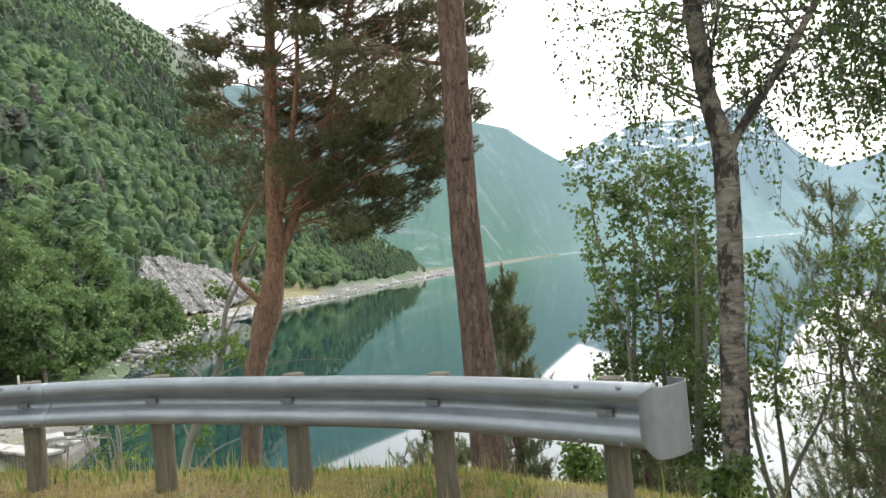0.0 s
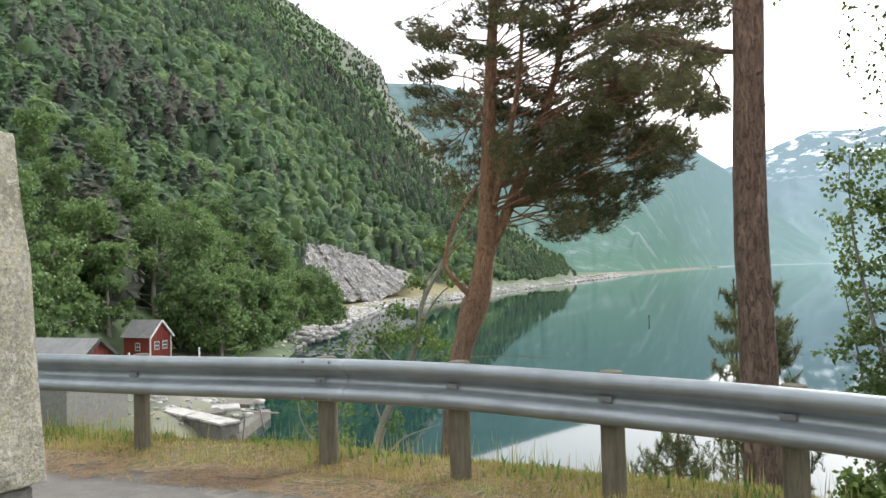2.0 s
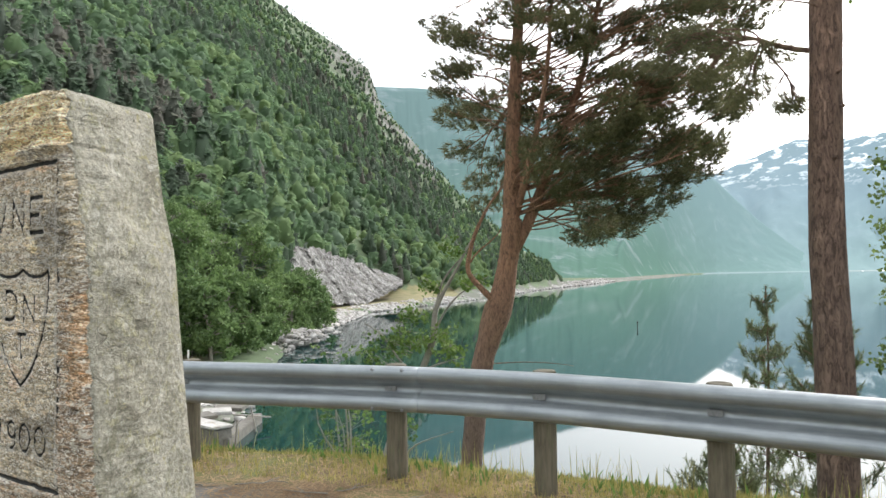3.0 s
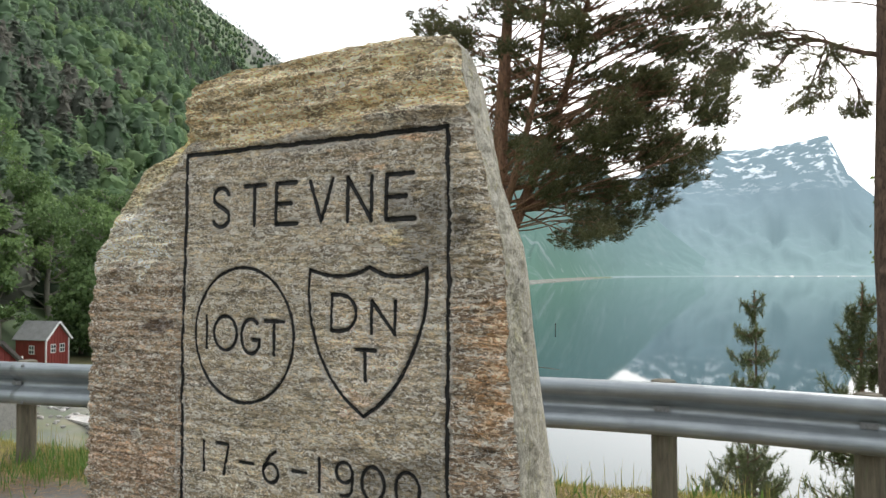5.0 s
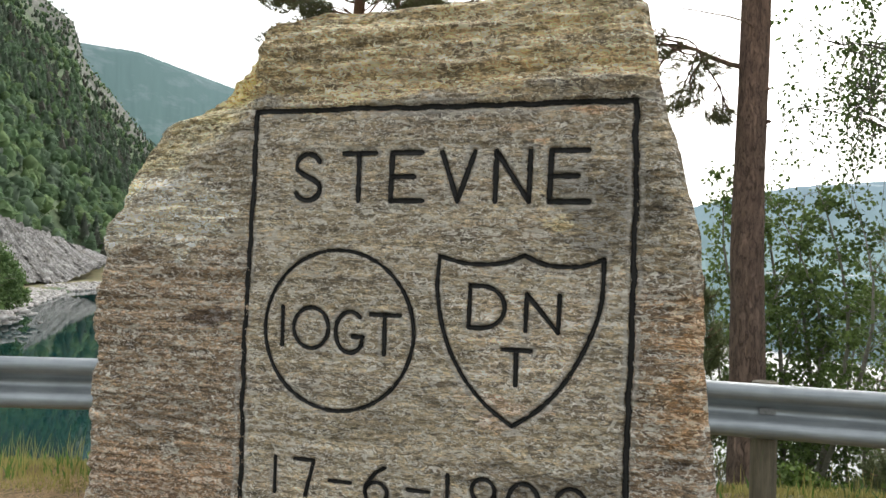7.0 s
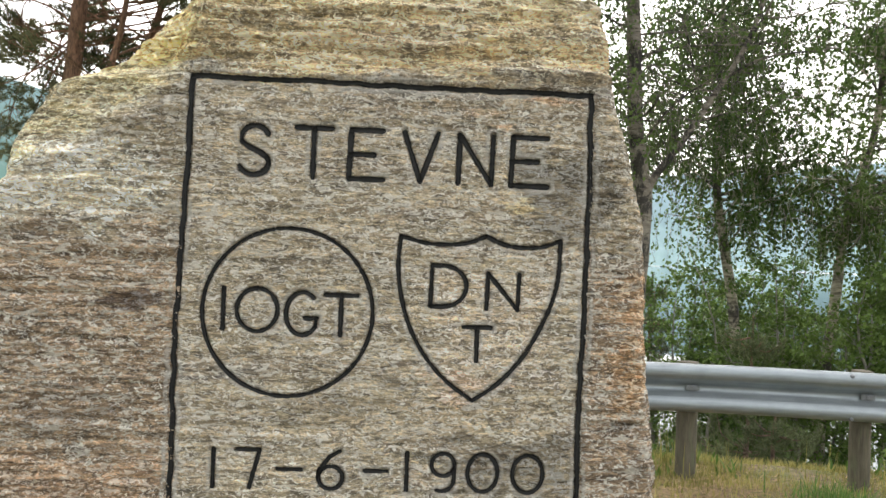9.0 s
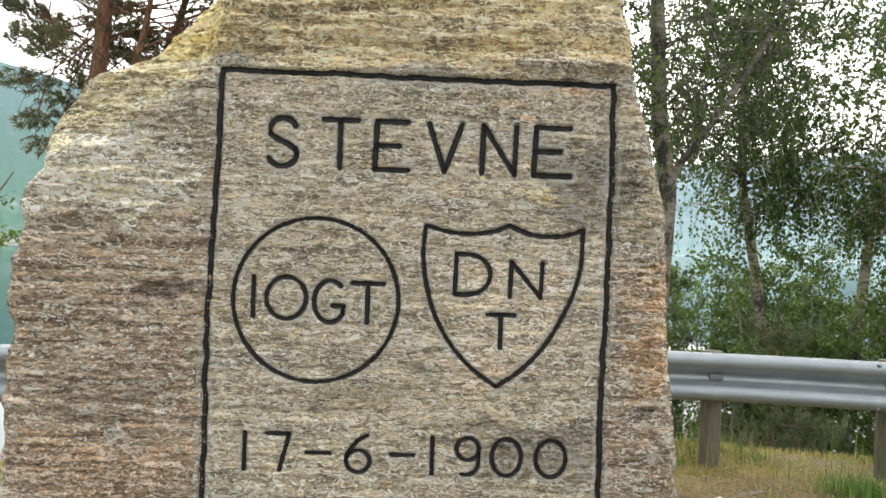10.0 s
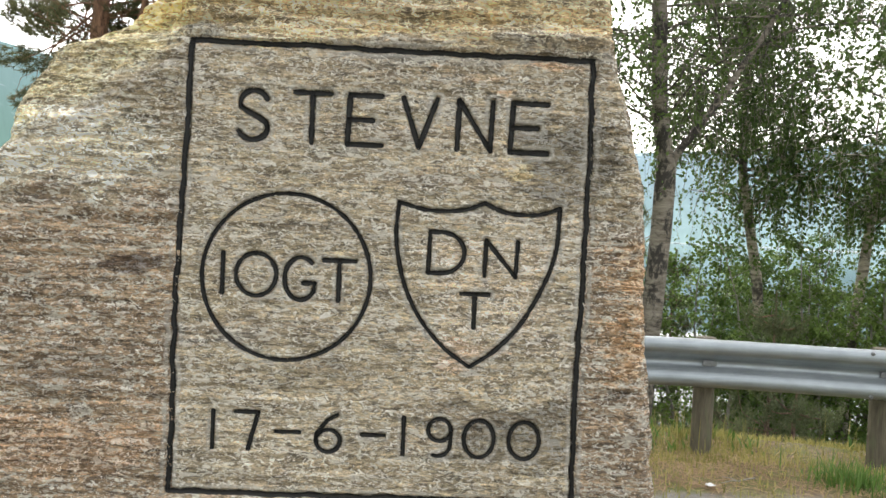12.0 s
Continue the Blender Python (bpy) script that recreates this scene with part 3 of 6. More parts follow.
def edge_distance(x, y):
    """How far a spot lies beyond the line of the rail, down towards the water."""
    along = np.interp(x, EDGE_X, EDGE_Y)
    tilt = np.gradient(EDGE_Y, EDGE_X)
    return (y - along) / np.sqrt(1 + np.interp(x, EDGE_X, tilt) ** 2)


def height(x, y):
    x, y = np.asarray(x, float), np.asarray(y, float)
    s = edge_distance(x, y)
    r, az = np.hypot(x, y), np.degrees(np.arctan2(x, y))
    rough = np.clip((r - 6) / 40, 0, 1)
    t = np.clip(s - 0.55, 0, None)
    bank = -0.30 * np.minimum(t, 1.2) - 0.55 * np.clip(t - 1.2, 0, None) + 0.03 * fractal(x * 0.7, y * 0.7, 0, 3, 5) * np.clip(s + 1.2, 0, 1)
    bank = np.maximum(bank, -16)
    d = np.interp(y, SHORE_Y, SHORE_X) - x
    left = WATER_Z - np.clip(-d * 0.3, 0, 6) + np.where(d > 0, 1.5 * (1 - np.exp(-np.clip(d, 0, 99) / 2.5)), 0) + 0.03 * np.clip(d, 0, 60)
    r0, r1 = np.interp(az, FOOT_AZ, FOOT_R), np.interp(az, RIDGE_AZ, RIDGE_R)
    top = 1.5 + r1 * np.tan(np.radians(np.interp(az, RIDGE_AZ, RIDGE_EL)))
    k = np.clip((r - r0) / np.maximum(r1 - r0, 30), 0, 1)
    up = -7.0 + (top + 7.0) * k ** 1.12
    over = np.clip(r - r1, 0, None)
    up = up - 0.25 * over
    up = up + rough * k * (10 * fractal(x / 90, y / 90, 0, 4, 9)) * np.clip(1.4 - k, 0.15, 1)
    mount = np.where(r > r0, up, -40)
    mount = np.where((d < -5) & (np.abs(az) < 60), -40, mount)
    mount = np.where((np.abs(az) > 75) & (r < 60), -40, mount)
    base = np.where((np.abs(az) > 100) & (y < 0), np.maximum(bank, 0), bank)
    return np.maximum(np.maximum(base, np.where(s > 3, left, -40)), mount)


# ---- ground: one sheet to the horizon ----
def make_ground():
    nr, na = 210, 520
    rr = 0.4 * (4200 / 0.4) ** (np.arange(nr) / (nr - 1))
    aa = np.linspace(-np.pi, np.pi, na, endpoint=False)
    R, A = np.meshgrid(rr, aa, indexing="ij")
    X, Y = -1.0 + R * np.sin(A), 3.0 + R * np.cos(A)
    Z = height(X, Y)
    verts = np.stack([X, Y, Z], -1).reshape(-1, 3)
    verts = np.vstack([verts, [[-1.0, 3.0, 0.0]]])
    quads = grid_faces(nr, na, True)[:, ::-1]
    j = np.arange(0, na, 2)
    cap = np.stack([np.full(len(j), nr * na), j, j + 1, (j + 2) % na], -1)
    me = mesh_np("ground", verts, np.vstack([quads, cap]), True)
    s, r = edge_distance(X, Y), np.hypot(X, Y)
    az = np.degrees(np.arctan2(X, Y))
    r1 = np.interp(az, RIDGE_AZ, RIDGE_R)
    verge = np.clip(0.5 + (s + np.interp(X, [-7, -5, -1], [0.25, 0.45, 0.80])) * 1.3, 0, 1)
    slope = np.clip(0.5 + (s - 2.0) * 0.6, 0, 1) * np.ones_like(s)
    slope = np.maximum(slope, np.clip((r - 25) / 10, 0, 1))
    d = np.interp(Y, SHORE_Y, SHORE_X) - X
    rock = np.clip((r / r1 - 0.74) * 4, 0, 0.62) * np.clip((az + 20) / 2, 0, 1) * (az < -10)
    rock = np.maximum(rock, 0.50 * ((X < -18) & (X > -46) & (Y > 40) & (Y < 70)))
    rise = Z - WATER_Z
    rock = np.maximum(rock, 1.0 * ((rise < 2.2) & (r > 300) & (r < 1500) & (np.abs(az) < 20)))
    ease = lambda v, a, b: np.clip((v - a) / (b - a), 0, 1)
    meadow = ease(az, -20, -18) * ease(az, -8, -10) * ease(rise, 0.8, 1.5) * ease(rise, 6, 4) * ease(r, 420, 380) * ease(r, 140, 160)
    bank = 0.62 * ease(az, -36, -33) * ease(az, -25.5, -28) * ease(r, 66, 74) * ease(r, 104, 92) * ease(rise, 0.8, 1.6)
    meadow = np.maximum(meadow, bank)
    meadow = np.maximum(meadow, 0.42 * ((X < -22) & (X > -46) & (Y > 40) & (Y < 72) & (rise > 0.2)))
    for key, w in (("verge", verge), ("slope", slope), ("rock", rock), ("meadow", meadow)):
        at = me.attributes.new(key, "FLOAT", "POINT")
        at.data.foreach_set("value", np.append(w.reshape(-1), 0.0).astype(np.float32))
    return tagged(part("ground", me, M_GROUND), "worn asphalt lay-by, grassy verge and green slopes down to the fjord", "ground", kind="structure")


make_ground()
_bm = bmesh.new()
bmesh.ops.create_circle(_bm, cap_ends=True, radius=4300, segments=64, matrix=Matrix.Translation((0, 0, WATER_Z)))
tagged(part("water", _bm, M_WATER), "calm blue-green fjord water mirroring the mountains", "water", kind="structure")


def far_mountain(name, az, el, foot, crest, mat, label, seed, relief):
    """A mountain side from its shore to its crest, over a span of directions."""
    na, nk = 420, 46
    A = np.linspace(az[0], az[-1], na)
    E, F, C = np.interp(A, az, el), np.interp(A, az, foot), np.interp(A, az, crest)
    K = np.linspace(0, 1, nk)[:, None]
    r = F + (C - F) * K
    top = 1.5 + C * np.tan(np.radians(E))
    a = np.radians(A)[None, :]
    x, y = r * np.sin(a), r * np.cos(a)
    steep = 0.42 * K + 0.58 * K**1.8
    z = -9.5 + (top + 9.5) * steep
    gully = np.abs(fractal(A[None, :] * 0.42 + 0.5 * fractal(A[None, :] * 0.3, K * 2.2, 0, 3, seed + 3), K * 2.1, 0, 5, seed))
    z = z - relief * gully * np.sin(np.pi * K**0.9) + 0.04 * relief * fractal(A[None, :] * 4, K * 9, 0, 3, seed + 9)
    back = np.stack([x[-1] * 1.12, y[-1] * 1.12, z[-1] * 0.6], -1)
    verts = np.vstack([np.stack([x, y, z], -1).reshape(-1, 3), back])
    tagged(part(name, mesh_np(name, verts, grid_faces(nk + 1, na)[:, ::-1], True), mat), label, "mountain", kind="structure")


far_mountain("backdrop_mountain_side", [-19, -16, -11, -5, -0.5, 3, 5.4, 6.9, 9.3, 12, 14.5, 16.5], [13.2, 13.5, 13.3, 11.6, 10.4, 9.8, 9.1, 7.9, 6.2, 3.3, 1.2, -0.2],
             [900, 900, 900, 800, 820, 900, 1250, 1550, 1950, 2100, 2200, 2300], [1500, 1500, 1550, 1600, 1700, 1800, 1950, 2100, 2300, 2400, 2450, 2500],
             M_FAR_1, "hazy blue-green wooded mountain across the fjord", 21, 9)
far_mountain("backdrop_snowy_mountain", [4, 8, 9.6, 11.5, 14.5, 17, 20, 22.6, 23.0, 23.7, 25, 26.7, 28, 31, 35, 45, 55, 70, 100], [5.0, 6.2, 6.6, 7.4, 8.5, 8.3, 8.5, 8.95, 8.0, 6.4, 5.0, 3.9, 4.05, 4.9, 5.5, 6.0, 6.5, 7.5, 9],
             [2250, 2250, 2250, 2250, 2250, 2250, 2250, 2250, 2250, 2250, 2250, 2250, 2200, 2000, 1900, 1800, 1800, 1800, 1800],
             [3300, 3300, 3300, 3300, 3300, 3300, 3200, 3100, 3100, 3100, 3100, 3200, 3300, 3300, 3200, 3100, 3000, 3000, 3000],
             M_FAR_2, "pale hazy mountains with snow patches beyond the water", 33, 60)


# ---- guard rail ----
def smooth_path(points, step):
    """An even, rounded line through points in the plan."""
    p = np.asarray(points, float)
    out = []
    for i in range(len(p) - 1):
        a, b, c, d = p[max(i - 1, 0)], p[i], p[i + 1], p[min(i + 2, len(p) - 1)]
        for t in np.linspace(0, 1, 24, endpoint=False):
            out.append(0.5 * ((2 * b) + (c - a) * t + (2 * a - 5 * b + 4 * c - d) * t**2 + (-a + 3 * b - 3 * c + d) * t**3))
    out.append(p[-1])
    out = np.array(out)
    s = np.concatenate([[0], np.cumsum(np.linalg.norm(np.diff(out, axis=0), axis=1))])
    k = np.linspace(0, s[-1], max(2, int(s[-1] / step)))
    return np.stack([np.interp(k, s, out[:, j]) for j in range(out.shape[1])], -1)


def plan_normals(p):
    t = np.gradient(p, axis=0)
    t /= np.linalg.norm(t, axis=1)[:, None]
    return np.stack([t[:, 1], -t[:, 0]], -1)      # towards the road


def rail_low(x):
    """The height of the beam's lower edge, which sinks a little towards the end."""
    return np.interp(x, [-7, -3.3, -2.2, -1.1, -0.1, 0.8], [0.492, 0.502, 0.504, 0.490, 0.476, 0.474])


W_DEPTH = [0.004, 0.040, 0.070, 0.082, 0.083, 0.074, 0.050, 0.022, 0.006, 0.0, 0.0, 0.006, 0.022, 0.050, 0.074, 0.083, 0.082, 0.070, 0.040, 0.004]
W_HIGH = [0.000, 0.002, 0.013, 0.034, 0.062, 0.085, 0.104, 0.122, 0.136, 0.148, 0.162, 0.174, 0.188, 0.206, 0.225, 0.248, 0.276, 0.297, 0.308, 0.310]


def rail_section(path, lift=0.0):
    """One length of W-shaped beam, 4 mm thick."""
    nrm = plan_normals(path)
    rows = []
    for d, h in zip(W_DEPTH, 1.06 * np.array(W_HIGH)):
        q = path + nrm * (d + 0.004 + lift)
        rows.append(np.column_stack([q, rail_low(q[:, 0]) + h]))
    v = np.stack(rows, 0)
    return mesh_np("beam", v.reshape(-1, 3), grid_faces(len(W_DEPTH), len(path)), True)


def make_guardrail():
    rail = tagged(new("guardrail"), "galvanised steel W-beam guard rail on weathered round wooden posts", "guard rail")
    line = smooth_path(POSTS + [(1.00, 3.90)], 0.06)
    dist = lambda q: int(np.argmin(np.hypot(line[:, 0] - q[0], line[:, 1] - q[1])))
    cuts = [0, dist(POSTS[2]), dist(POSTS[4]), dist(POSTS[8]) + 5]
    for k, (a, b) in enumerate(zip(cuts[:-1], cuts[1:])):
        ob = part("beam", rail_section(line[a:min(b + 5, len(line))], 0.004 * (k % 2)), M_RAIL, rail)
        so = ob.modifiers.new("sheet", "SOLIDIFY")
        so.thickness, so.offset = 0.004, -1
    nrm = plan_normals(line)

    def bolt(i, d, h, size=0.016):
        n2 = Vector((*nrm[i], 0))
        bm = bmesh.new()
        m = Matrix.Translation((*(line[i] + nrm[i] * d), float(rail_low(line[i][0])) + h)) @ n2.to_track_quat("Z", "Y").to_matrix().to_4x4()
        bmesh.ops.create_cone(bm, cap_ends=True, segments=12, radius1=size, radius2=size * 0.55, depth=0.014, matrix=m)
        part("bolt", bm, M_BOLT, rail, "dull steel bolt head")

    for q in (POSTS[2], POSTS[4], POSTS[8]):
        i = dist(q)
        for di in (-2, 2):
            for h in (0.308, 0.021):
                bolt(min(i + di, len(line) - 1), 0.086, h)
        bolt(i, 0.022, 0.164)
    for k, (x, y) in enumerate(POSTS):
        i = dist((x, y))
        # oblong washer plate in the valley of the beam
        n2 = Vector((*nrm[i], 0))
        m = Matrix.Translation((*(line[i] + nrm[i] * 0.017), float(rail_low(line[i][0])) + 0.164)) @ n2.to_track_quat("Z", "Y").to_matrix().to_4x4()
        bm = box(bmesh.new(), 0.095, 0.038, 0.012, m, 0.003)
        part("washer_plate", bm, M_BOLT, rail, "oblong dull steel washer plate")
        rail_post(rail, line[i] - nrm[i] * 0.082, k)
    end_terminal(rail, line, nrm)
    return rail


def rail_post(rail, xy, k):
    sides, rows = 26, 26
    rng = np.random.RandomState(40 + k)
    low = float(rail_low(xy[0]))
    a = np.linspace(0, 2 * np.pi, sides, endpoint=False)
    zs = np.concatenate([np.linspace(-0.5, low + 0.320, rows - 2), [low + 0.330, low + 0.333]])
    rad = 0.074 + rng.uniform(-0.004, 0.006)
    ring = []
    split = rng.uniform(0, 2 * np.pi) if k != 7 else np.arctan2(-0.8, -0.5)
    for j, z in enumerate(zs):
        r = rad + 0.003 * value_noise(np.cos(a) * 2 + k * 7, np.sin(a) * 2, z * 1.5) + 0.0015 * value_noise(np.cos(a) * 9, np.sin(a) * 9, z * 2 + k)
        gap = np.abs((a - split - 0.12 * np.sin(z * 5) + np.pi) % (2 * np.pi) - np.pi)
        r = r - 0.018 * np.exp(-(gap / 0.10) ** 2) * (0.4 + 0.6 * np.clip(z * 1.4, 0, 1))
        r = r - 0.004 * (j == rows - 2) - 0.014 * (j == rows - 1)
        ring.append(np.stack([xy[0] + r * np.cos(a), xy[1] + r * np.sin(a), np.full(sides, z)], -1))
    v = np.vstack([np.array(ring).reshape(-1, 3), [[xy[0], xy[1], zs[-1]]]])
    me = bpy.data.meshes.new("post")
    quads = grid_faces(rows, sides, True).tolist()
    cap = [[(rows - 1) * sides + i, (rows - 1) * sides + (i + 1) % sides, rows * sides] for i in range(sides)]
    me.from_pydata(v.tolist(), [], quads + cap)
    me.polygons.foreach_set("use_smooth", [True] * len(quads) + [False] * len(cap))
    part("post", me, M_POST, rail, "weathered round wooden post")


def end_terminal(rail, line, nrm):
    """The rounded end shoe: flat cheek before the beam's end, bent round to the back, open above."""
    p, n2 = line[-1], nrm[-1]
    t2 = np.array([-n2[1], n2[0]])
    plan = [p + n2 * 0.094 - t2 * 0.055, p + n2 * 0.096 - t2 * 0.015]
    for a in np.linspace(0, np.pi, 15):
        plan.append(p + n2 * (-0.045 + 0.142 * np.cos(a)) + t2 * (0.020 + 0.068 * np.sin(a) ** 0.8))
    plan += [p - n2 * 0.187 - t2 * 0.06]
    q = np.array(plan)
    mid = float(rail_low(p[0])) + 0.164
    rows = []
    k = np.arange(len(q))
    chamfer = np.interp(k, [0, 1, 2, 3], [0.66, 0.84, 0.99, 1.0])
    for h in (-0.190, -0.185, -0.05, 0.05, 0.157, 0.162):
        rows.append(np.column_stack([q, mid + h * chamfer]))
    ob = part("end_terminal", mesh_np("end_terminal", np.array(rows).reshape(-1, 3), grid_faces(6, len(q)), True), M_SHOE, rail, "rounded galvanised end shoe, open above")
    so = ob.modifiers.new("sheet", "SOLIDIFY")
    so.thickness, so.offset = 0.005, 0
    return ob


M_SHOE = two_scale("matt_zinc_sheet", (0.27, 0.285, 0.29), (0.38, 0.395, 0.40), 14, 2.5, 0.55, 0.03, 0.001, metal=0.75)
M_BOLT = two_scale("dull_zinc", (0.16, 0.165, 0.17), (0.32, 0.33, 0.34), 60, 10, 0.5, 0.2, 0.002, metal=0.7)
make_guardrail()


# ---- the inscribed stone ----
STONE = Matrix.Translation((-4.072, 2.709, 0)) @ Matrix.Rotation(math.atan2(-0.4675, 0.884), 4, "Z")   # local x along the face, -y out of it
Z_LOW, Z_TOP = 0.80, 2.052
LEFT_Z = [0.80, 1.16, 1.32, 1.47, 1.58, 1.64, 1.70, 1.75, 1.80, 1.83, 1.865, 1.90, 1.95, 1.99, 2.025, 2.052]
LEFT_U = [-0.440, -0.434, -0.430, -0.418, -0.402, -0.394, -0.384, -0.370, -0.346, -0.318, -0.262, -0.195, -0.118, -0.090, -0.068, 0.010]
RIGHT_Z = [0.80, 1.01, 1.22, 1.39, 1.52, 1.59, 1.75, 1.85, 1.95, 2.03, 2.052]
RIGHT_U = [1.020, 0.990, 0.970, 0.956, 0.950, 0.944, 0.897, 0.874, 0.856, 0.838, 0.815]


def arc(cx, cy, rx, ry, a0, a1, n=14):
    a = np.radians(np.linspace(a0, a1, n))
    return np.stack([cx + rx * np.cos(a), cy + ry * np.sin(a)], -1)


def glyph(ch):
    """Strokes of a plain chiselled letter in a unit box."""
    g = {
        "T": [[(0, 1), (1, 1)], [(0.5, 1), (0.5, 0)]],
        "E": [[(0.97, 1), (0.04, 1), (0.0, 0), (1, 0)], [(0.02, 0.5), (0.72, 0.5)]],
        "V": [[(0, 1), (0.5, 0), (1, 1)]],
        "N": [[(0.0, 0), (0.02, 1), (0.97, 0), (1.0, 1)]],
        "I": [[(0.5, 1), (0.5, 0)]],
        "1": [[(0.5, 1), (0.5, 0)]],
        "7": [[(0, 1), (1, 1), (0.60, 0)]],
        "-": [[(0, 0.5), (1, 0.5)]],
        "D": [np.vstack([[(0.0, 0.0), (0.02, 1.0)], arc(0.35, 0.5, 0.65, 0.5, 90, -90), [(0.0, 0.0)]])],
        "O": [arc(0.5, 0.5, 0.5, 0.5, 90, 450, 30)],
        "0": [arc(0.5, 0.5, 0.5, 0.5, 90, 450, 30)],
        "S": [np.vstack([arc(0.52, 0.75, 0.46, 0.25, 20, 200, 12), [(0.25, 0.58), (0.72, 0.45)], arc(0.50, 0.24, 0.50, 0.24, 30, -160, 12)])],
        "G": [np.vstack([arc(0.52, 0.5, 0.52, 0.5, 48, 325, 22), [(0.97, 0.40), (0.60, 0.40)]])],
        "6": [np.vstack([[(0.85, 1.0), (0.45, 0.85)], arc(0.52, 0.36, 0.50, 0.40, 160, 180, 3), arc(0.5, 0.30, 0.48, 0.30, 180, 540, 24)])],
        "9": [np.vstack([arc(0.5, 0.70, 0.48, 0.30, 0, 360, 24), [(0.97, 0.45)], arc(0.45, 0.30, 0.52, 0.30, 10, -110, 8)])],
    }
    return [np.asarray(s, float) for s in g[ch]]


def placed(ch, u, z, w, h, lean=0.0):
    return [np.stack([u + s[:, 0] * w + lean * s[:, 1], z + s[:, 1] * h], -1) for s in glyph(ch)]


def inscription():
    """Each carved figure: name, strokes, width of the cut."""
    out = []
    top = [("S", 0.098, 0.060), ("T", 0.212, 0.073), ("E", 0.322, 0.070), ("V", 0.434, 0.070), ("N", 0.548, 0.071), ("E", 0.658, 0.077)]
    for ch, u, w in top:
        out.append(("letter", placed(ch, u, 1.645, w, 0.101), 0.0115))
    for ch, u, w, z, h in (("I", 0.063, 0.03, 1.328, 0.084), ("O", 0.105, 0.083, 1.325, 0.088), ("G", 0.205, 0.064, 1.320, 0.088), ("T", 0.284, 0.066, 1.321, 0.083)):
        out.append(("letter", placed(ch, u, z, w, h), 0.0095))
    for ch, u, w, z, h in (("D", 0.500, 0.074, 1.388, 0.085), ("N", 0.617, 0.067, 1.386, 0.074), ("T", 0.571, 0.057, 1.277, 0.070)):
        out.append(("letter", placed(ch, u, z, w, h), 0.0095))
    for ch, u, w in (("1", 0.055, 0.03), ("7", 0.115, 0.048), ("-", 0.199, 0.050), ("6", 0.282, 0.052), ("-", 0.378, 0.046), ("1", 0.449, 0.03), ("9", 0.514, 0.050), ("0", 0.590, 0.063), ("0", 0.684, 0.064)):
        out.append(("digit" if ch != "-" else "dash", placed(ch, u, 1.006, w, 0.078), 0.0090))
    out.append(("circle", [arc(0.209, 1.366, 0.173, 0.172, 90, 450, 72)], 0.0085))
    left = np.array([(0.435, 1.531), (0.431, 1.46), (0.450, 1.367), (0.487, 1.292), (0.538, 1.234), (0.594, 1.195)])
    right = np.array([(0.594, 1.195), (0.648, 1.233), (0.700, 1.293), (0.744, 1.377), (0.765, 1.448), (0.768, 1.533)])
    brow = np.array([(0.768, 1.533), (0.726, 1.518), (0.660, 1.518), (0.612, 1.537), (0.566, 1.520), (0.496, 1.517), (0.435, 1.531)])
    shield = np.vstack([smooth_path(left, 0.02), smooth_path(right, 0.02)[1:], smooth_path(brow[:4], 0.02)[1:], smooth_path(brow[3:], 0.02)[1:]])
    out.append(("shield", [shield], 0.0090))
    k = np.linspace(0, 1, 60)
    jig = lambda n, s: 0.0026 * value_noise(np.arange(n) * 0.55, s)
    lft = np.stack([0.0 - 0.016 * np.clip(k * 1.8, 0, 1) + jig(60, 1), 1.842 - 0.928 * k], -1)
    rgt = np.stack([0.822 + 0.003 * np.sin(k * 6) + jig(60, 2), 1.840 - 0.925 * k], -1)
    tp = np.stack([0.822 * k, 1.842 - 0.002 * k + jig(60, 3)], -1)
    bt = np.stack([-0.016 + 0.84 * k, 0.914 + 0.001 * k + jig(60, 4)], -1)
    for s in (lft, rgt, tp, bt):
        out.append(("border_line", [s], 0.0118))
    return out


def cut_ribbon(strokes, width):
    """The painted sides of a V-cut along strokes, in the stone's own space."""
    vs, fs = [], []
    for s in strokes:
        s = np.asarray(s)
        seg = np.concatenate([[0], np.cumsum(np.linalg.norm(np.diff(s, axis=0), axis=1))])
        corner = [0] + [i for i in range(1, len(s) - 1) if abs(np.cross(s[i] - s[i - 1], s[i + 1] - s[i])) > 0.35 * np.linalg.norm(s[i] - s[i - 1]) * np.linalg.norm(s[i + 1] - s[i])] + [len(s) - 1]
        for a, b in zip(corner[:-1], corner[1:]):
            k = np.linspace(seg[a], seg[b], max(2, int((seg[b] - seg[a]) / 0.008) + 1))
            q = np.stack([np.interp(k, seg, s[:, 0]), np.interp(k, seg, s[:, 1])], -1)
            t = np.gradient(q, axis=0)
            t /= np.maximum(np.linalg.norm(t, axis=1), 1e-9)[:, None]
            q = np.vstack([q[0] - t[0] * width * 0.45, q, q[-1] + t[-1] * width * 0.45])
            t = np.vstack([t[0], t, t[-1]])
            nn = np.stack([-t[:, 1], t[:, 0]], -1)
            w = width * 0.44 * (1 + 0.32 * value_noise(k[0] * 31 + np.arange(len(q)) * 0.8, q[:, 0] * 40))
            w[0] = w[-1] = width * 0.26
            o = sum(len(v) for v in vs)
            rows = [np.column_stack([q[:, 0] + nn[:, 0] * w * f, np.full(len(q), dep), q[:, 1] + nn[:, 1] * w * f]) for f, dep in ((-1.05, 0.0022), (-0.5, 0.0062), (0.5, 0.0062), (1.05, 0.0022))]
            vs.append(np.array(rows).reshape(-1, 3))
            fs.append(grid_faces(4, len(q)) + o)
    return mesh_np("cut", np.vstack(vs), np.vstack(fs), True)


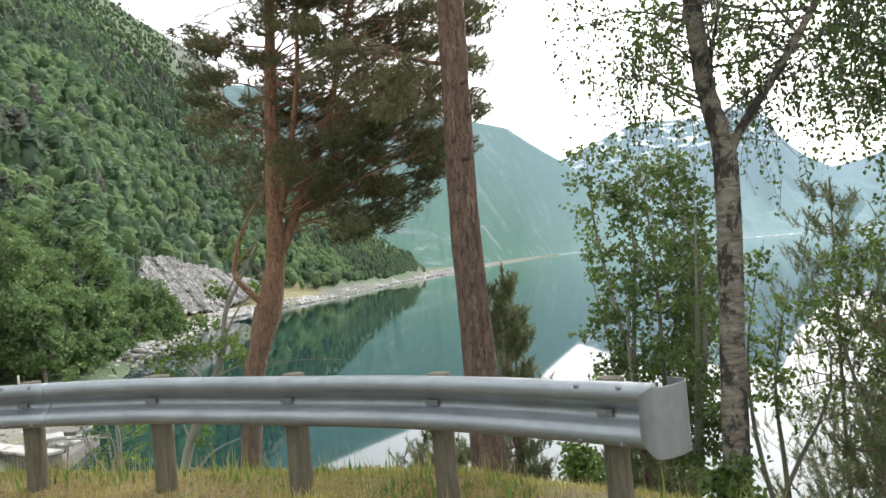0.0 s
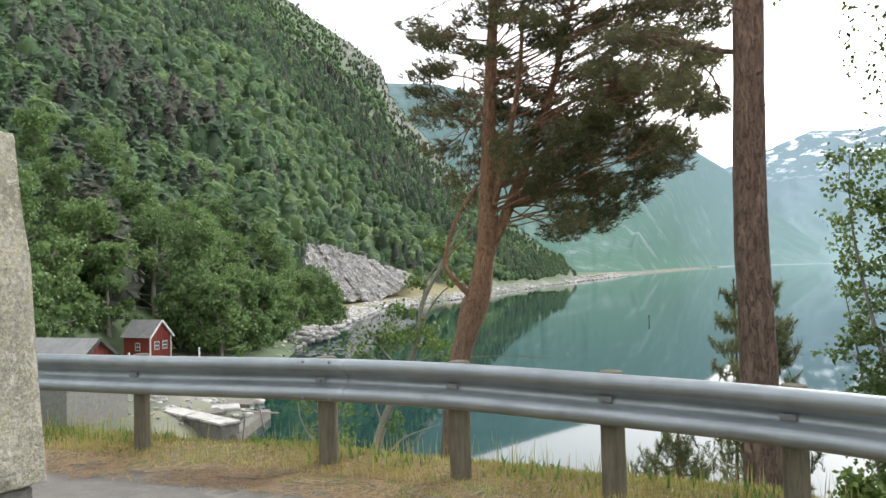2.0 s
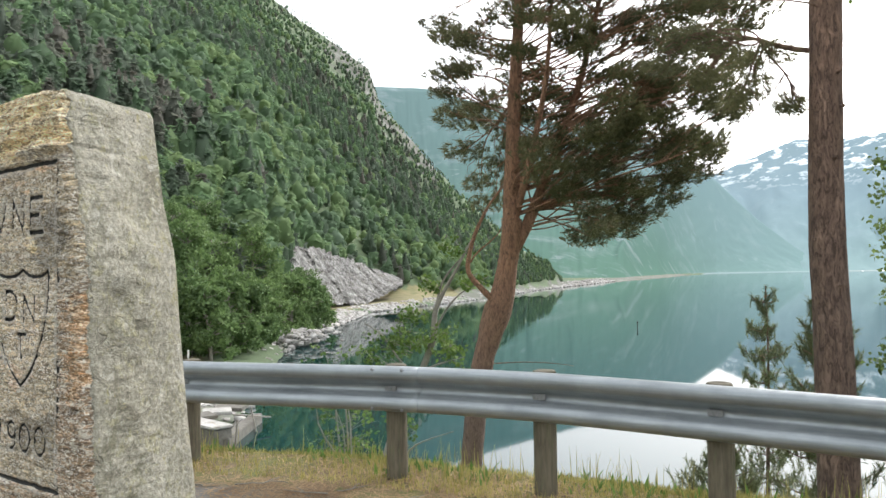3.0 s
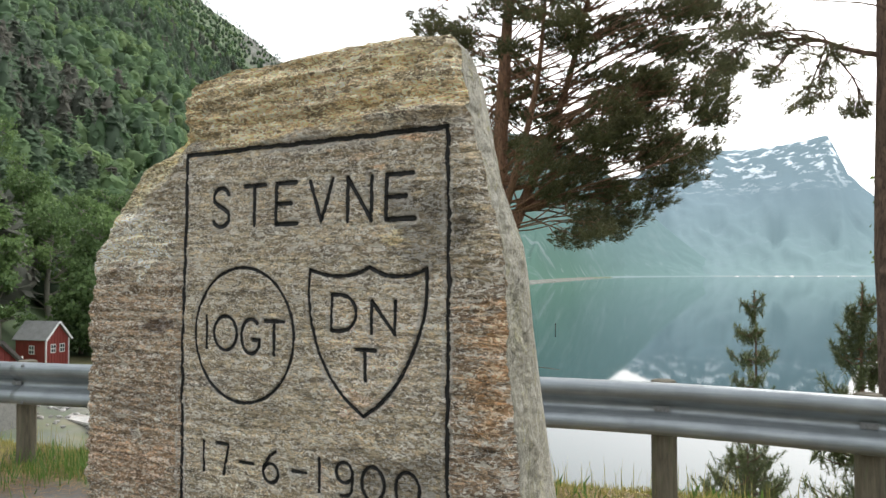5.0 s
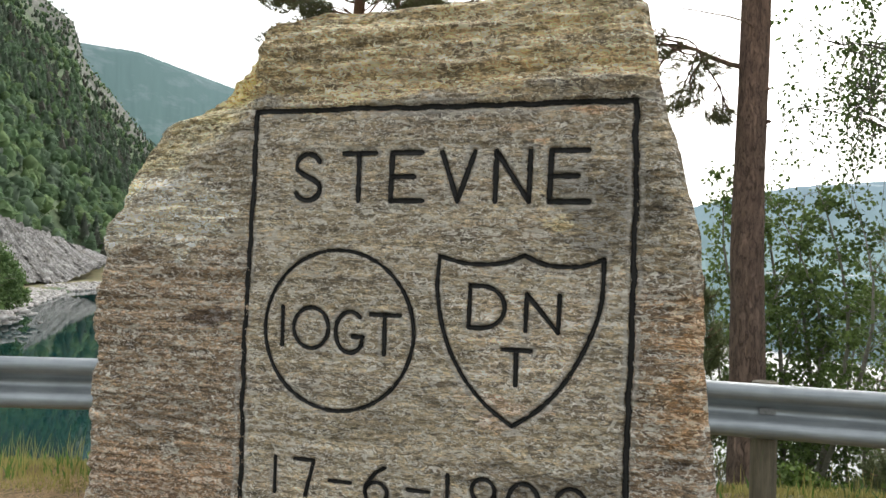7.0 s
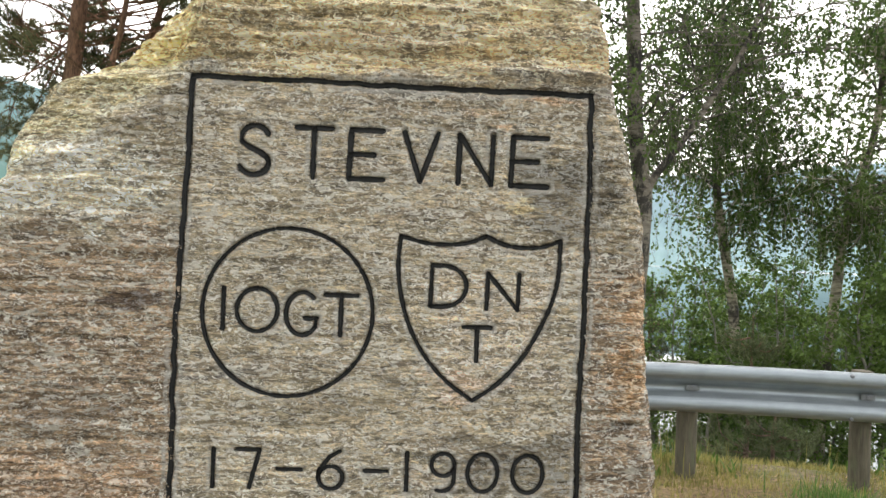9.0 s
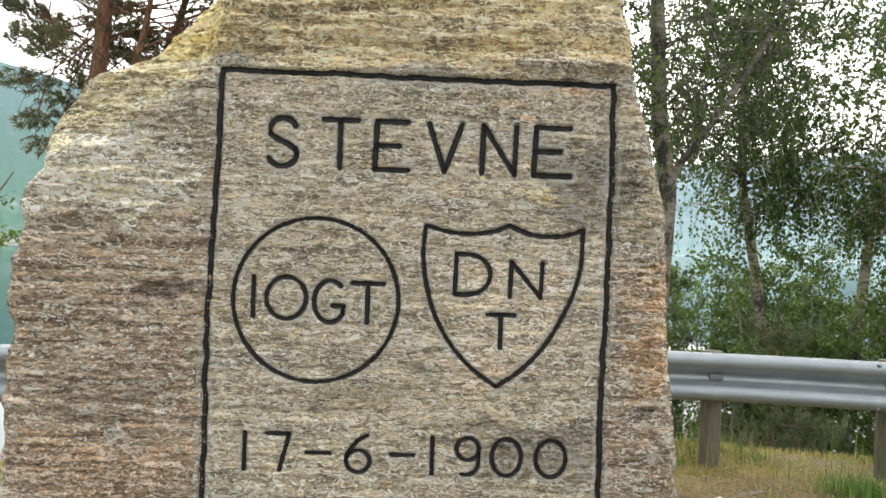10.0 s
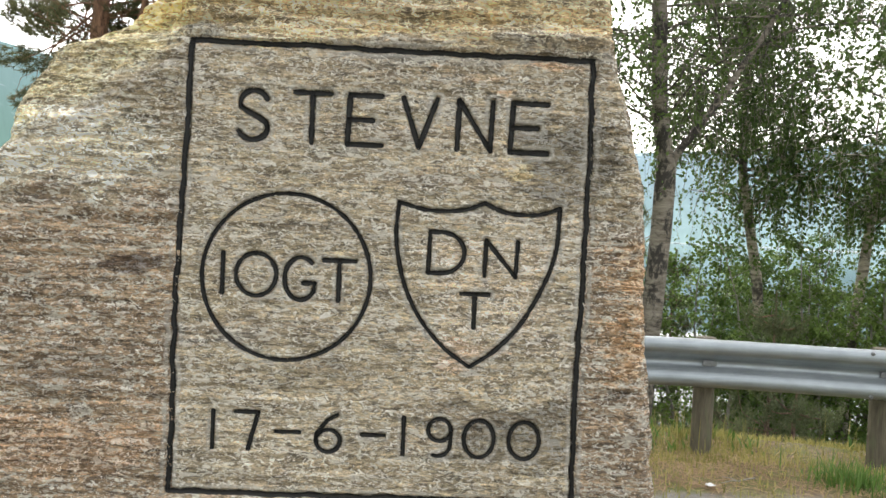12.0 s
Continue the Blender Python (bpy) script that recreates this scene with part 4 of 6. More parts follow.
def make_monument():
    stone = tagged(new("stone_monument"), "upright slab of brown banded gneiss with black carved inscription", "monument")
    figures = inscription()
    nz, nu = 390, 440
    z = np.linspace(Z_LOW, Z_TOP, nz)[:, None]
    jag = 0.010 * fractal(z[:, 0] * 14, 3.0, 0, 4, 3)
    lu, ru = np.interp(z[:, 0], LEFT_Z, LEFT_U) + jag, np.interp(z[:, 0], RIGHT_Z, RIGHT_U) + 0.004 * fractal(z[:, 0] * 17, 9.0, 0, 4, 4)
    k = np.linspace(0, 1, nu)[None, :]
    u = lu[:, None] + (ru - lu)[:, None] * k
    zz = z + 0.012 * fractal(u * 5, 0.0, 0, 4, 8) * np.clip((z - 1.98) / 0.07, 0, 1) + 0.0 * u
    inside = np.clip(np.minimum(np.minimum(u + 0.012, 0.828 - u), np.minimum(1.848 - zz, zz - 0.906)) / 0.004, 0, 1)
    sheet = 1 - np.abs(fractal(u * 3.0 + 2 * zz, zz * 46, 0, 4, 71)) * 2          # thin split layers
    rough = 0.0022 * sheet + 0.0022 * fractal(u * 4.0, zz * 40, 0, 5, 11) + 0.0016 * fractal(u * 26, zz * 90, 0, 3, 12) + 0.003 * fractal(u * 2.0, zz * 3, 0, 3, 19)
    rough = rough + 0.0009 * np.random.RandomState(5).normal(0, 1, u.shape)
    chips = 0.004 * np.clip(fractal(u * 17 + zz * 3.1, zz * 61 - u * 2.3, 0, 3, 13) - 0.35, 0, 1)
    out = rough * (1.5 - 0.75 * inside) + chips * (1.6 - 1.2 * inside) + 0.005 * (1 - inside)
    band = np.clip((zz - 1.86) / 0.02, 0, 1)
    plates = fractal(u * 2.0 + 0.3 * zz, zz * 21, 0, 4, 17) * 2.6
    step = np.floor(plates) + np.clip((plates - np.floor(plates) - 0.5) / 0.16, 0, 1)         # split sheets with sharp brinks
    ledge = 0.0085 * np.clip(step, -2.5, 2.5) + 0.006 * np.clip(fractal(u * 7, zz * 34, 0, 4, 18), -1, 1)
    out = out + band * ledge
    out = out + (1 - inside) * (zz < 1.5) * 0.0016 * fractal(u * 1.6, zz * 120, 0, 3, 73)
    # shoulder falling back, rounded rims
    brink = zz - (1.565 + 0.71 * (u + 0.40) + 0.02 * fractal(u * 6, 1.0, 0, 3, 23))
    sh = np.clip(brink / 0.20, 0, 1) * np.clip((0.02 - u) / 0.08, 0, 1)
    facet = fractal(u * 3 + zz * 4, zz * 20 - u * 15, 0, 4, 27) * 2.4
    facet = np.floor(facet) + np.clip((facet - np.floor(facet) - 0.45) / 0.2, 0, 1)
    out = out - 0.10 * sh**0.8 + sh * 0.009 * np.clip(facet, -2, 2)
    edge = -0.045 + 0.25 * (zz - 1.86) + 0.018 * fractal(zz * 16, 2.0, 0, 3, 29)            # the crown's broken brink over the shoulder
    out = out - 0.028 * np.clip((edge - u) / 0.018, 0, 1) * np.clip((zz - 1.84) / 0.03, 0, 1)
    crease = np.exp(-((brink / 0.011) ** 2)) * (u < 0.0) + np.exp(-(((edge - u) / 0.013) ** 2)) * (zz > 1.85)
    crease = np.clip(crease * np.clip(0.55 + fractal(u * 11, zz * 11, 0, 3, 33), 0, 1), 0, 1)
    out = out - 0.007 * crease
    rim = np.minimum(np.minimum(u - lu[:, None], ru[:, None] - u), np.clip(Z_TOP - z, 0, None))
    out = out - 0.018 * np.exp(-((rim / 0.012) ** 2)) - 0.006 * np.exp(-rim / 0.03)
    dist = np.full(u.shape, 9.0)
    for _, strokes, width in figures:
        for s in strokes:
            s = np.asarray(s)
            for a, b in zip(s[:-1], s[1:]):
                m = (u > min(a[0], b[0]) - 0.016) & (u < max(a[0], b[0]) + 0.016) & (zz > min(a[1], b[1]) - 0.016) & (zz < max(a[1], b[1]) + 0.016)
                if not m.any():
                    continue
                pu, pz = u[m] - a[0], zz[m] - a[1]
                e = b - a
                tt = np.clip((pu * e[0] + pz * e[1]) / max(e @ e, 1e-12), 0, 1)
                dd = np.hypot(pu - tt * e[0], pz - tt * e[1]) / width
                dist[m] = np.minimum(dist[m], dd)
    carve = np.clip((0.66 - dist) / 0.22, 0, 1)
    out = out * (1 - 0.75 * carve) - 0.0085 * carve
    front = np.stack([u, -out, zz], -1)
    nv = nz * nu
    idx = np.arange(nv).reshape(nz, nu)
    faces = [grid_faces(nz, nu)]
    # flanks, from the rim of the face back to the rear
    loop = np.concatenate([idx[0, :], idx[1:, -1], idx[-1, -2::-1], idx[-2:0:-1, 0]])
    rimv = front.reshape(-1, 3)[loop]
    side = np.concatenate([np.zeros(nu), np.ones(nz - 1), np.full(nu - 1, 2), np.full(nz - 2, 3)])
    layers, prev, verts, sidef = 16, loop, [front.reshape(-1, 3)], []
    for j in range(1, layers + 1):
        f = j / layers
        q = rimv.copy()
        ease = min(f * 5, 1.0)                # the ragged rim fades into the flank
        q[:, 0] -= np.where(side == 1, 0.004 * fractal(q[:, 2] * 17, 9.0, 0, 4, 4), np.where(side == 3, 0.006 * fractal(q[:, 2] * 14, 3.0, 0, 4, 3), 0)) * ease
        deep = 0.355
        q[:, 1] = rimv[:, 1] + (0.012 + deep - rimv[:, 1]) * f
        w = np.clip((rimv[:, 0] - 0.3) / 0.6, 0, 1)
        splay = np.interp(rimv[:, 2], [0.9, 1.2, 1.5, 1.75, 2.0], [-0.080, -0.095, -0.110, -0.130, -0.150])       # the flank stands steeper below
        q[:, 0] += (splay * w + 0.06 * (1 - w)) * f
        bumps = (0.020 * fractal(q[:, 1] * 8, q[:, 2] * 7, q[:, 0] * 6, 6, 31) + 0.010 * np.abs(fractal(q[:, 1] * 13 + q[:, 2] * 6, q[:, 2] * 15 - q[:, 1] * 5, 0, 4, 37))) * math.sin(math.pi * min(f * 1.15, 1))
        q[:, 0] += np.where(side == 1, bumps, np.where(side == 3, -bumps, 0))
        q[:, 2] += np.where(side == 2, 0.6 * bumps - 0.03 * f, 0)
        start = nv + (j - 1) * len(loop)
        now = start + np.arange(len(loop))
        sidef.append(np.stack([prev, now, np.roll(now, -1), np.roll(prev, -1)], -1))
        verts.append(q)
        prev = now
    faces += sidef
    me = mesh_np("slab", np.vstack(verts), np.vstack(faces)[:, ::-1], True)
    back = bmesh.new()
    back.from_mesh(me)
    back.verts.ensure_lookup_table()
    back.faces.new([back.verts[int(i)] for i in prev])
    back.to_mesh(me)
    back.free()
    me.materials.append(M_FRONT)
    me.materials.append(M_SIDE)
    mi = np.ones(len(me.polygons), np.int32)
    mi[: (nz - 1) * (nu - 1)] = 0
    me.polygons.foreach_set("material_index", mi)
    rest = np.zeros(len(me.vertices) - nv)
    halo = np.clip((1.6 - dist) / 0.5, 0, 1) * (dist > 0.68) * np.clip(0.45 + 1.0 * fractal(u * 18, zz * 18, 0, 3, 61), 0, 1)
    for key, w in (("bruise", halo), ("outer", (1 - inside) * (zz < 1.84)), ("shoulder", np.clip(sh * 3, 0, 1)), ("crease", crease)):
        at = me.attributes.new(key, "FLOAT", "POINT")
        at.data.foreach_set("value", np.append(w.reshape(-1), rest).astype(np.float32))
    part("slab", me, None, stone)
    for name, strokes, width in figures:
        part(name, cut_ribbon(strokes, width), M_PAINT, stone, "black-painted chiselled " + name.replace("_", " "))
    stone.matrix_world = STONE
    # low rough plinth that carries the slab
    bm = bmesh.new()
    box(bm, 1.28, 0.30, 0.80, Matrix.Translation((0.27, 0.19, 0.405)), 0.03)
    bmesh.ops.subdivide_edges(bm, edges=bm.edges[:], cuts=5, use_grid_fill=True)
    for v in bm.verts:
        v.co += 0.018 * noise.noise_vector(v.co * 6)
        v.co.z = min(v.co.z, 0.806)
    pl = tagged(part("plinth", bm, M_PLINTH), "rough grey stone plinth under the inscribed slab", "plinth")
    pl.matrix_world = STONE


make_monument()


# ---- trees and plants ----
class Bag:
    """Collects vertices and faces of one kind into one mesh."""

    def __init__(self):
        self.v, self.f, self.n = [], [], 0

    def add(self, v, f):
        self.v.append(np.asarray(v, np.float32).reshape(-1, 3))
        self.f.append(np.asarray(f, np.int64) + self.n)
        self.n += len(self.v[-1])

    def mesh(self, name, smooth=False):
        return mesh_np(name, np.vstack(self.v), np.vstack(self.f), smooth)


def unit(v):
    v = np.asarray(v, float)
    return v / np.maximum(np.linalg.norm(v, axis=-1, keepdims=True), 1e-9)


def tube(bag, path, radii, sides=8, knobs=0.0):
    path = np.asarray(path, float)
    radii = np.broadcast_to(np.asarray(radii, float), (len(path),))
    t = unit(np.gradient(path, axis=0))
    ref = np.array([0.31, 0.95, 0.05])
    a = unit(np.cross(t, ref))
    b = np.cross(t, a)
    ang = np.linspace(0, 2 * np.pi, sides, endpoint=False)
    c, s = np.cos(ang)[None, :, None], np.sin(ang)[None, :, None]
    r = radii[:, None, None] * np.ones((1, sides, 1))
    if knobs:
        r = r * (1 + knobs * fractal(c * 1.5 + path[:, None, :1], s * 1.5 + path[:, None, 1:2], path[:, None, 2:] * 2.5, 3, 7))
    v = path[:, None, :] + r * (a[:, None, :] * c + b[:, None, :] * s)
    bag.add(v, grid_faces(len(path), sides, True))


def bend(a, b, rng, sag=0.0, wobble=0.05, n=7):
    """A slightly crooked limb from a to b."""
    a, b = np.asarray(a, float), np.asarray(b, float)
    k = np.linspace(0, 1, n)[:, None]
    ln = np.linalg.norm(b - a)
    p = a + (b - a) * k
    p = p + np.sin(np.pi * k) * np.array([0, 0, sag * ln]) + np.sin(np.pi * k) * rng.normal(0, wobble * ln, 3) + np.sin(2 * np.pi * k) * rng.normal(0, wobble * 0.6 * ln, 3)
    return p


def leaves(bag, pts, size, rng, droop=0.5, slim=0.36):
    """Folded, pointed leaves, four corners each."""
    pts = np.asarray(pts, float)
    n = len(pts)
    ax = unit(rng.normal(0, 1, (n, 3)) + np.array([0, 0, -droop * 1.6]))
    sd = unit(np.cross(ax, rng.normal(0, 1, (n, 3))))
    up = np.cross(ax, sd)
    ln = size * rng.uniform(0.65, 1.25, (n, 1))
    w = ln * slim
    v = np.stack([pts, pts + ax * ln * 0.45 + sd * w + up * w * 0.25, pts + ax * ln, pts + ax * ln * 0.45 - sd * w + up * w * 0.25], 1)
    bag.add(v, np.arange(4 * n).reshape(n, 4))


def tufts(bag, pts, dirs, rng, length=0.10, needles=12, width=0.005, spread=0.8):
    """Brushes of needles at shoot tips."""
    pts = np.repeat(np.asarray(pts, float), needles, 0)
    d = np.repeat(np.asarray(dirs, float), needles, 0)
    n = len(pts)
    nd = unit(unit(d) + rng.normal(0, spread, (n, 3)))
    back = pts - unit(d) * rng.uniform(0, length * 0.9, (n, 1))
    sd = unit(np.cross(nd, rng.normal(0, 1, (n, 3))))
    ln = length * rng.uniform(0.7, 1.2, (n, 1))
    v = np.stack([back - sd * width, back + sd * width, back + nd * ln], 1)
    bag.add(v, np.arange(3 * n).reshape(n, 3))


def tree(name, wood, wood_mat, crown, crown_mat, label, category="tree", crown_name="crown", group=""):
    root = tagged(new(name), label, category, group)
    if wood.v:
        part("trunk", wood.mesh("trunk", True), wood_mat, root)
    if crown.v:
        part(crown_name, crown.mesh(crown_name), crown_mat, root)
    return root


def pine_pad(wood, needles, start, centre, radii, n, rng, thick=0.03, length=0.12, per=13, width=0.0085):
    """A limb and the flat cloud of shoots that it carries."""
    p = bend(start, centre, rng, 0.06, 0.06, 8)
    tube(wood, p, np.linspace(thick * 0.7, 0.009, 8), 6)
    tips = centre + rng.normal(0, 0.55, (n, 3)) * radii
    lim = ((tips - centre) / radii)
    lim = lim / np.maximum(1, np.linalg.norm(lim, axis=1, keepdims=True))
    tips = centre + lim * radii
    for q in tips[:: max(1, n // 9)]:
        k = rng.randint(4, 8)
        tube(wood, bend(p[k], q, rng, 0.05, 0.08, 4), np.linspace(0.008, 0.003, 4), 3)
    out = unit(tips - np.asarray(start)) + np.array([0, 0, 0.55])
    tufts(needles, tips, out, rng, length, per, width)


def bent_pine():
    rng = np.random.RandomState(11)
    wood, needles = Bag(), Bag()
    stem = smooth_path([(-4.02, 14.85, -4.2), (-3.94, 14.86, -2.0), (-3.76, 14.9, -0.35), (-3.56, 14.94, 0.38), (-3.34, 14.98, 1.07), (-3.20, 15.0, 1.8), (-3.14, 15.0, 2.5)], 0.12)
    k = np.linspace(0, 1, len(stem))
    tube(wood, stem, 0.200 - 0.01 * k + 0.065 * np.exp(-((stem[:, 2] - 0.75) / 0.45) ** 2), 16, 0.10)
    main = smooth_path([(-3.16, 15.0, 2.3), (-3.12, 15.0, 3.35), (-3.06, 15.0, 4.5), (-2.92, 15.02, 6.7), (-2.7, 15.1, 9.2)], 0.2)
    tube(wood, main, np.linspace(0.165, 0.05, len(main)), 12, 0.08)
    second = smooth_path([(-3.12, 15.0, 1.9), (-2.88, 15.06, 2.35), (-2.62, 15.1, 2.95), (-2.28, 15.15, 3.8), (-1.8, 15.3, 5.2), (-1.3, 15.4, 7.2)], 0.2)
    tube(wood, second, np.linspace(0.12, 0.03, len(second)), 10, 0.08)
    third = smooth_path([(-3.05, 15.0, 2.6), (-2.75, 14.7, 3.6), (-2.45, 14.5, 4.9), (-2.3, 14.4, 6.4)], 0.2)
    tube(wood, third, np.linspace(0.08, 0.03, len(third)), 8)
    dead = smooth_path([(-3.50, 14.85, 1.00), (-3.66, 14.82, 1.16), (-3.93, 14.8, 1.50), (-3.92, 14.8, 1.85), (-3.80, 14.82, 2.25), (-3.55, 14.86, 2.75), (-3.25, 14.92, 3.15)], 0.08)
    tube(wood, dead, np.linspace(0.062, 0.02, len(dead)), 8, 0.1)
    tube(wood, bend((-3.9, 14.8, 1.7), (-3.3, 14.6, 2.5), rng), np.linspace(0.02, 0.005, 7), 5)
    tube(wood, bend((-3.75, 14.85, -0.2), (-2.05, 14.9, -0.22), rng, 0.03, 0.01), np.linspace(0.012, 0.004, 7), 5)
    stems = [main, second, third]
    low_x = [-4.7, -4.3, -3.7, -3.2, -2.4, -1.7, -0.9, -0.3, 0.45, 1.0, 1.4]
    low_z = [5.4, 4.6, 3.75, 3.3, 2.5, 2.0, 2.2, 2.65, 3.35, 4.2, 5.0]
    made = 0
    while made < 255:
        x = rng.uniform(-4.5, 1.2)
        z = rng.uniform(2.0, 9.6)
        y = 15.0 + rng.uniform(-1.7, 1.7)
        if z < np.interp(x, low_x, low_z) + 0.12 or z > 9.6 - 0.10 * (x + 2) ** 2:
            continue
        if x < -3.3 and rng.uniform() < 0.50:
            continue
        if y < 15.1 and abs(x - np.interp(z, main[:, 2], main[:, 0])) < 0.34 and z < 5.2:      # the stem stays bare towards the road
            continue
        if z < np.interp(x, low_x, low_z) + 1.3 and rng.uniform() < 0.12:
            continue
        c = np.array([x, y, z])
        s = stems[rng.randint(3)]
        i = int(np.argmin(np.abs(s[:, 2] - (z - 0.35 * abs(x - s[:, 0].mean())))))
        pine_pad(wood, needles, s[i], c, np.array([rng.uniform(0.24, 0.50), rng.uniform(0.24, 0.50), rng.uniform(0.10, 0.24)]), rng.randint(40, 75), rng, rng.uniform(0.016, 0.034))
        made += 1
    for c in ((-1.75, 15.0, 2.15), (-1.35, 14.7, 2.3), (-0.75, 15.1, 2.55), (-0.35, 14.9, 2.85), (0.2, 15.0, 3.3), (0.35, 15.3, 3.6), (0.75, 15.0, 4.35), (-3.9, 14.9, 4.6), (-1.0, 14.6, 3.0), (-2.0, 14.6, 2.9), (-0.3, 14.7, 3.5), (-4.1, 14.9, 5.4), (0.9, 15.0, 5.2), (-3.7, 16.4, 2.95), (-3.9, 16.6, 3.4), (-3.5, 16.3, 3.7), (-3.35, 16.2, 4.3), (-3.6, 16.4, 4.9), (-4.1, 15.5, 3.9), (-3.0, 16.0, 4.6), (-2.9, 15.8, 3.4)):
        pine_pad(wood, needles, second[4] if c[0] > -3 else main[12], np.array(c), np.array([0.46, 0.42, 0.20]), 85, rng, 0.03)
    for c in ((-4.35, 14.7, 6.2), (-3.9, 14.9, 5.9)):
        pine_pad(wood, needles, main[22], np.array(c), np.array([0.45, 0.3, 0.14]), 45, rng, 0.02)
    return tree("pine_tree", wood, M_PINE, needles, M_NEEDLE, "crooked Scots pine with reddish trunk and dark spreading crown")


def straight_pine():
    rng = np.random.RandomState(12)
    wood, needles = Bag(), Bag()
    stem = smooth_path([(0.30, 7.72, -1.8), (0.27, 7.70, -0.4), (0.265, 7.70, 0.5), (0.235, 7.70, 2.0), (0.275, 7.70, 3.9), (0.33, 7.75, 7.0), (0.36, 7.8, 12.0)], 0.12)
    tube(wood, stem, np.interp(stem[:, 2], [-1.8, -0.4, 2, 4, 12], [0.21, 0.175, 0.145, 0.135, 0.06]), 28, 0.05)
    limb = bend((0.22, 7.70, 3.42), (-0.75, 7.95, 3.62), rng, 0.05, 0.03)
    tube(wood, limb, np.linspace(0.028, 0.010, 7), 7)
    thin = bend((0.2, 7.6, 3.78), (-0.85, 7.5, 3.95), rng, 0.03, 0.04)
    tube(wood, thin, np.linspace(0.010, 0.003, 7), 5)
    for c, r in (((-0.55, 7.95, 3.55), (0.35, 0.3, 0.14)), ((-0.95, 8.0, 3.68), (0.3, 0.3, 0.16)), ((-0.30, 7.85, 3.22), (0.26, 0.2, 0.16)), ((-0.15, 7.8, 3.45), (0.22, 0.2, 0.12)), ((-0.72, 7.95, 3.72), (0.3, 0.25, 0.14)), ((-0.42, 7.9, 3.05), (0.2, 0.2, 0.12)), ((-1.12, 8.0, 3.5), (0.2, 0.2, 0.14)), ((0.0, 7.8, 2.95), (0.14, 0.12, 0.10)), ((-0.75, 7.9, 3.30), (0.18, 0.15, 0.10))):
        pine_pad(wood, needles, limb[3], np.array(c), np.array(r), 60, rng, 0.012, 0.09, 14, 0.0035)
    for i in range(26):
        a = rng.uniform(0, 6.28)
        z = rng.uniform(5.6, 12.0)
        ln = rng.uniform(0.8, 2.4) * (1 - (z - 5.6) / 11)
        c = np.array([0.33 + ln * math.sin(a), 7.75 + ln * math.cos(a), z + 0.3])
        pine_pad(wood, needles, (0.33, 7.75, z - 0.2), c, np.array([0.6, 0.6, 0.25]), 60, rng, 0.03, 0.12, 9, 0.006)
    for z in (0.9, 1.35, 1.75, 2.45, 2.9, 3.2):
        a = rng.uniform(2.2, 4.6)
        q = np.array([0.25 + 0.13 * math.sin(a), 7.70 + 0.13 * math.cos(a), z])
        tube(wood, [q, q + np.array([0.03 * math.sin(a), 0.03 * math.cos(a), 0.004]), q + np.array([0.055 * math.sin(a), 0.055 * math.cos(a), 0.006])], [0.024, 0.018, 0.006], 7)
    return tree("pine_tree", wood, M_PINE_TALL, needles, M_NEEDLE, "tall straight Scots pine with brown plated bark")


def birch_limb(wood, crown, a, b, rng, thick, twigs, hang, per, size):
    p = bend(a, b, rng, 0.05, 0.05, 9)
    tube(wood, p, np.linspace(thick, thick * 0.25, 9), 6)
    for _ in range(twigs):
        k = rng.uniform(0.25, 1.0)
        i = min(int(k * 8), 8)
        side = rng.normal(0, 0.32, 3)
        q = p[i] + side * np.array([1, 1, 0.4])
        end = q + np.array([rng.normal(0, 0.12), rng.normal(0, 0.12), -hang * rng.uniform(0.4, 1.2)])
        t = np.vstack([bend(p[i], q, rng, 0.1, 0.08, 4), bend(q, end, rng, 0.0, 0.06, 6)[1:]])
        tube(wood, t[::2], np.linspace(0.006, 0.0018, len(t[::2])), 3)
        m = rng.uniform(0.1, 1, per)
        s = np.linspace(0, 1, len(t))
        pts = np.stack([np.interp(m, s, t[:, j]) for j in range(3)], -1) + rng.normal(0, 0.035, (per, 3))
        leaves(crown, pts, size, rng, 0.6)


def clear_stem(crown, lines, gap, rng):
    """Drops most leaves that hang before a stem, on the side of the road."""
    for i, v in enumerate(crown.v):
        quad = v.reshape(-1, 4, 3)
        keep = np.ones(len(quad), bool)
        for p in lines:
            x, y = np.interp(quad[:, 0, 2], p[:, 2], p[:, 0]), np.interp(quad[:, 0, 2], p[:, 2], p[:, 1])
            side = (quad[:, 0, 0] - x) - (quad[:, 0, 1] - y) * x / y          # off the line of sight from the lay-by
            keep &= ~((quad[:, 0, 1] < y + 0.05) & (np.abs(side) < gap) & (quad[:, 0, 2] > p[0, 2]) & (quad[:, 0, 2] < p[-1, 2]) & (rng.uniform(0, 1, len(quad)) < 0.9))
        crown.v[i] = quad[keep].reshape(-1, 3)
    crown.n = sum(len(v) for v in crown.v)
    crown.f = [np.arange(crown.n).reshape(-1, 4)]


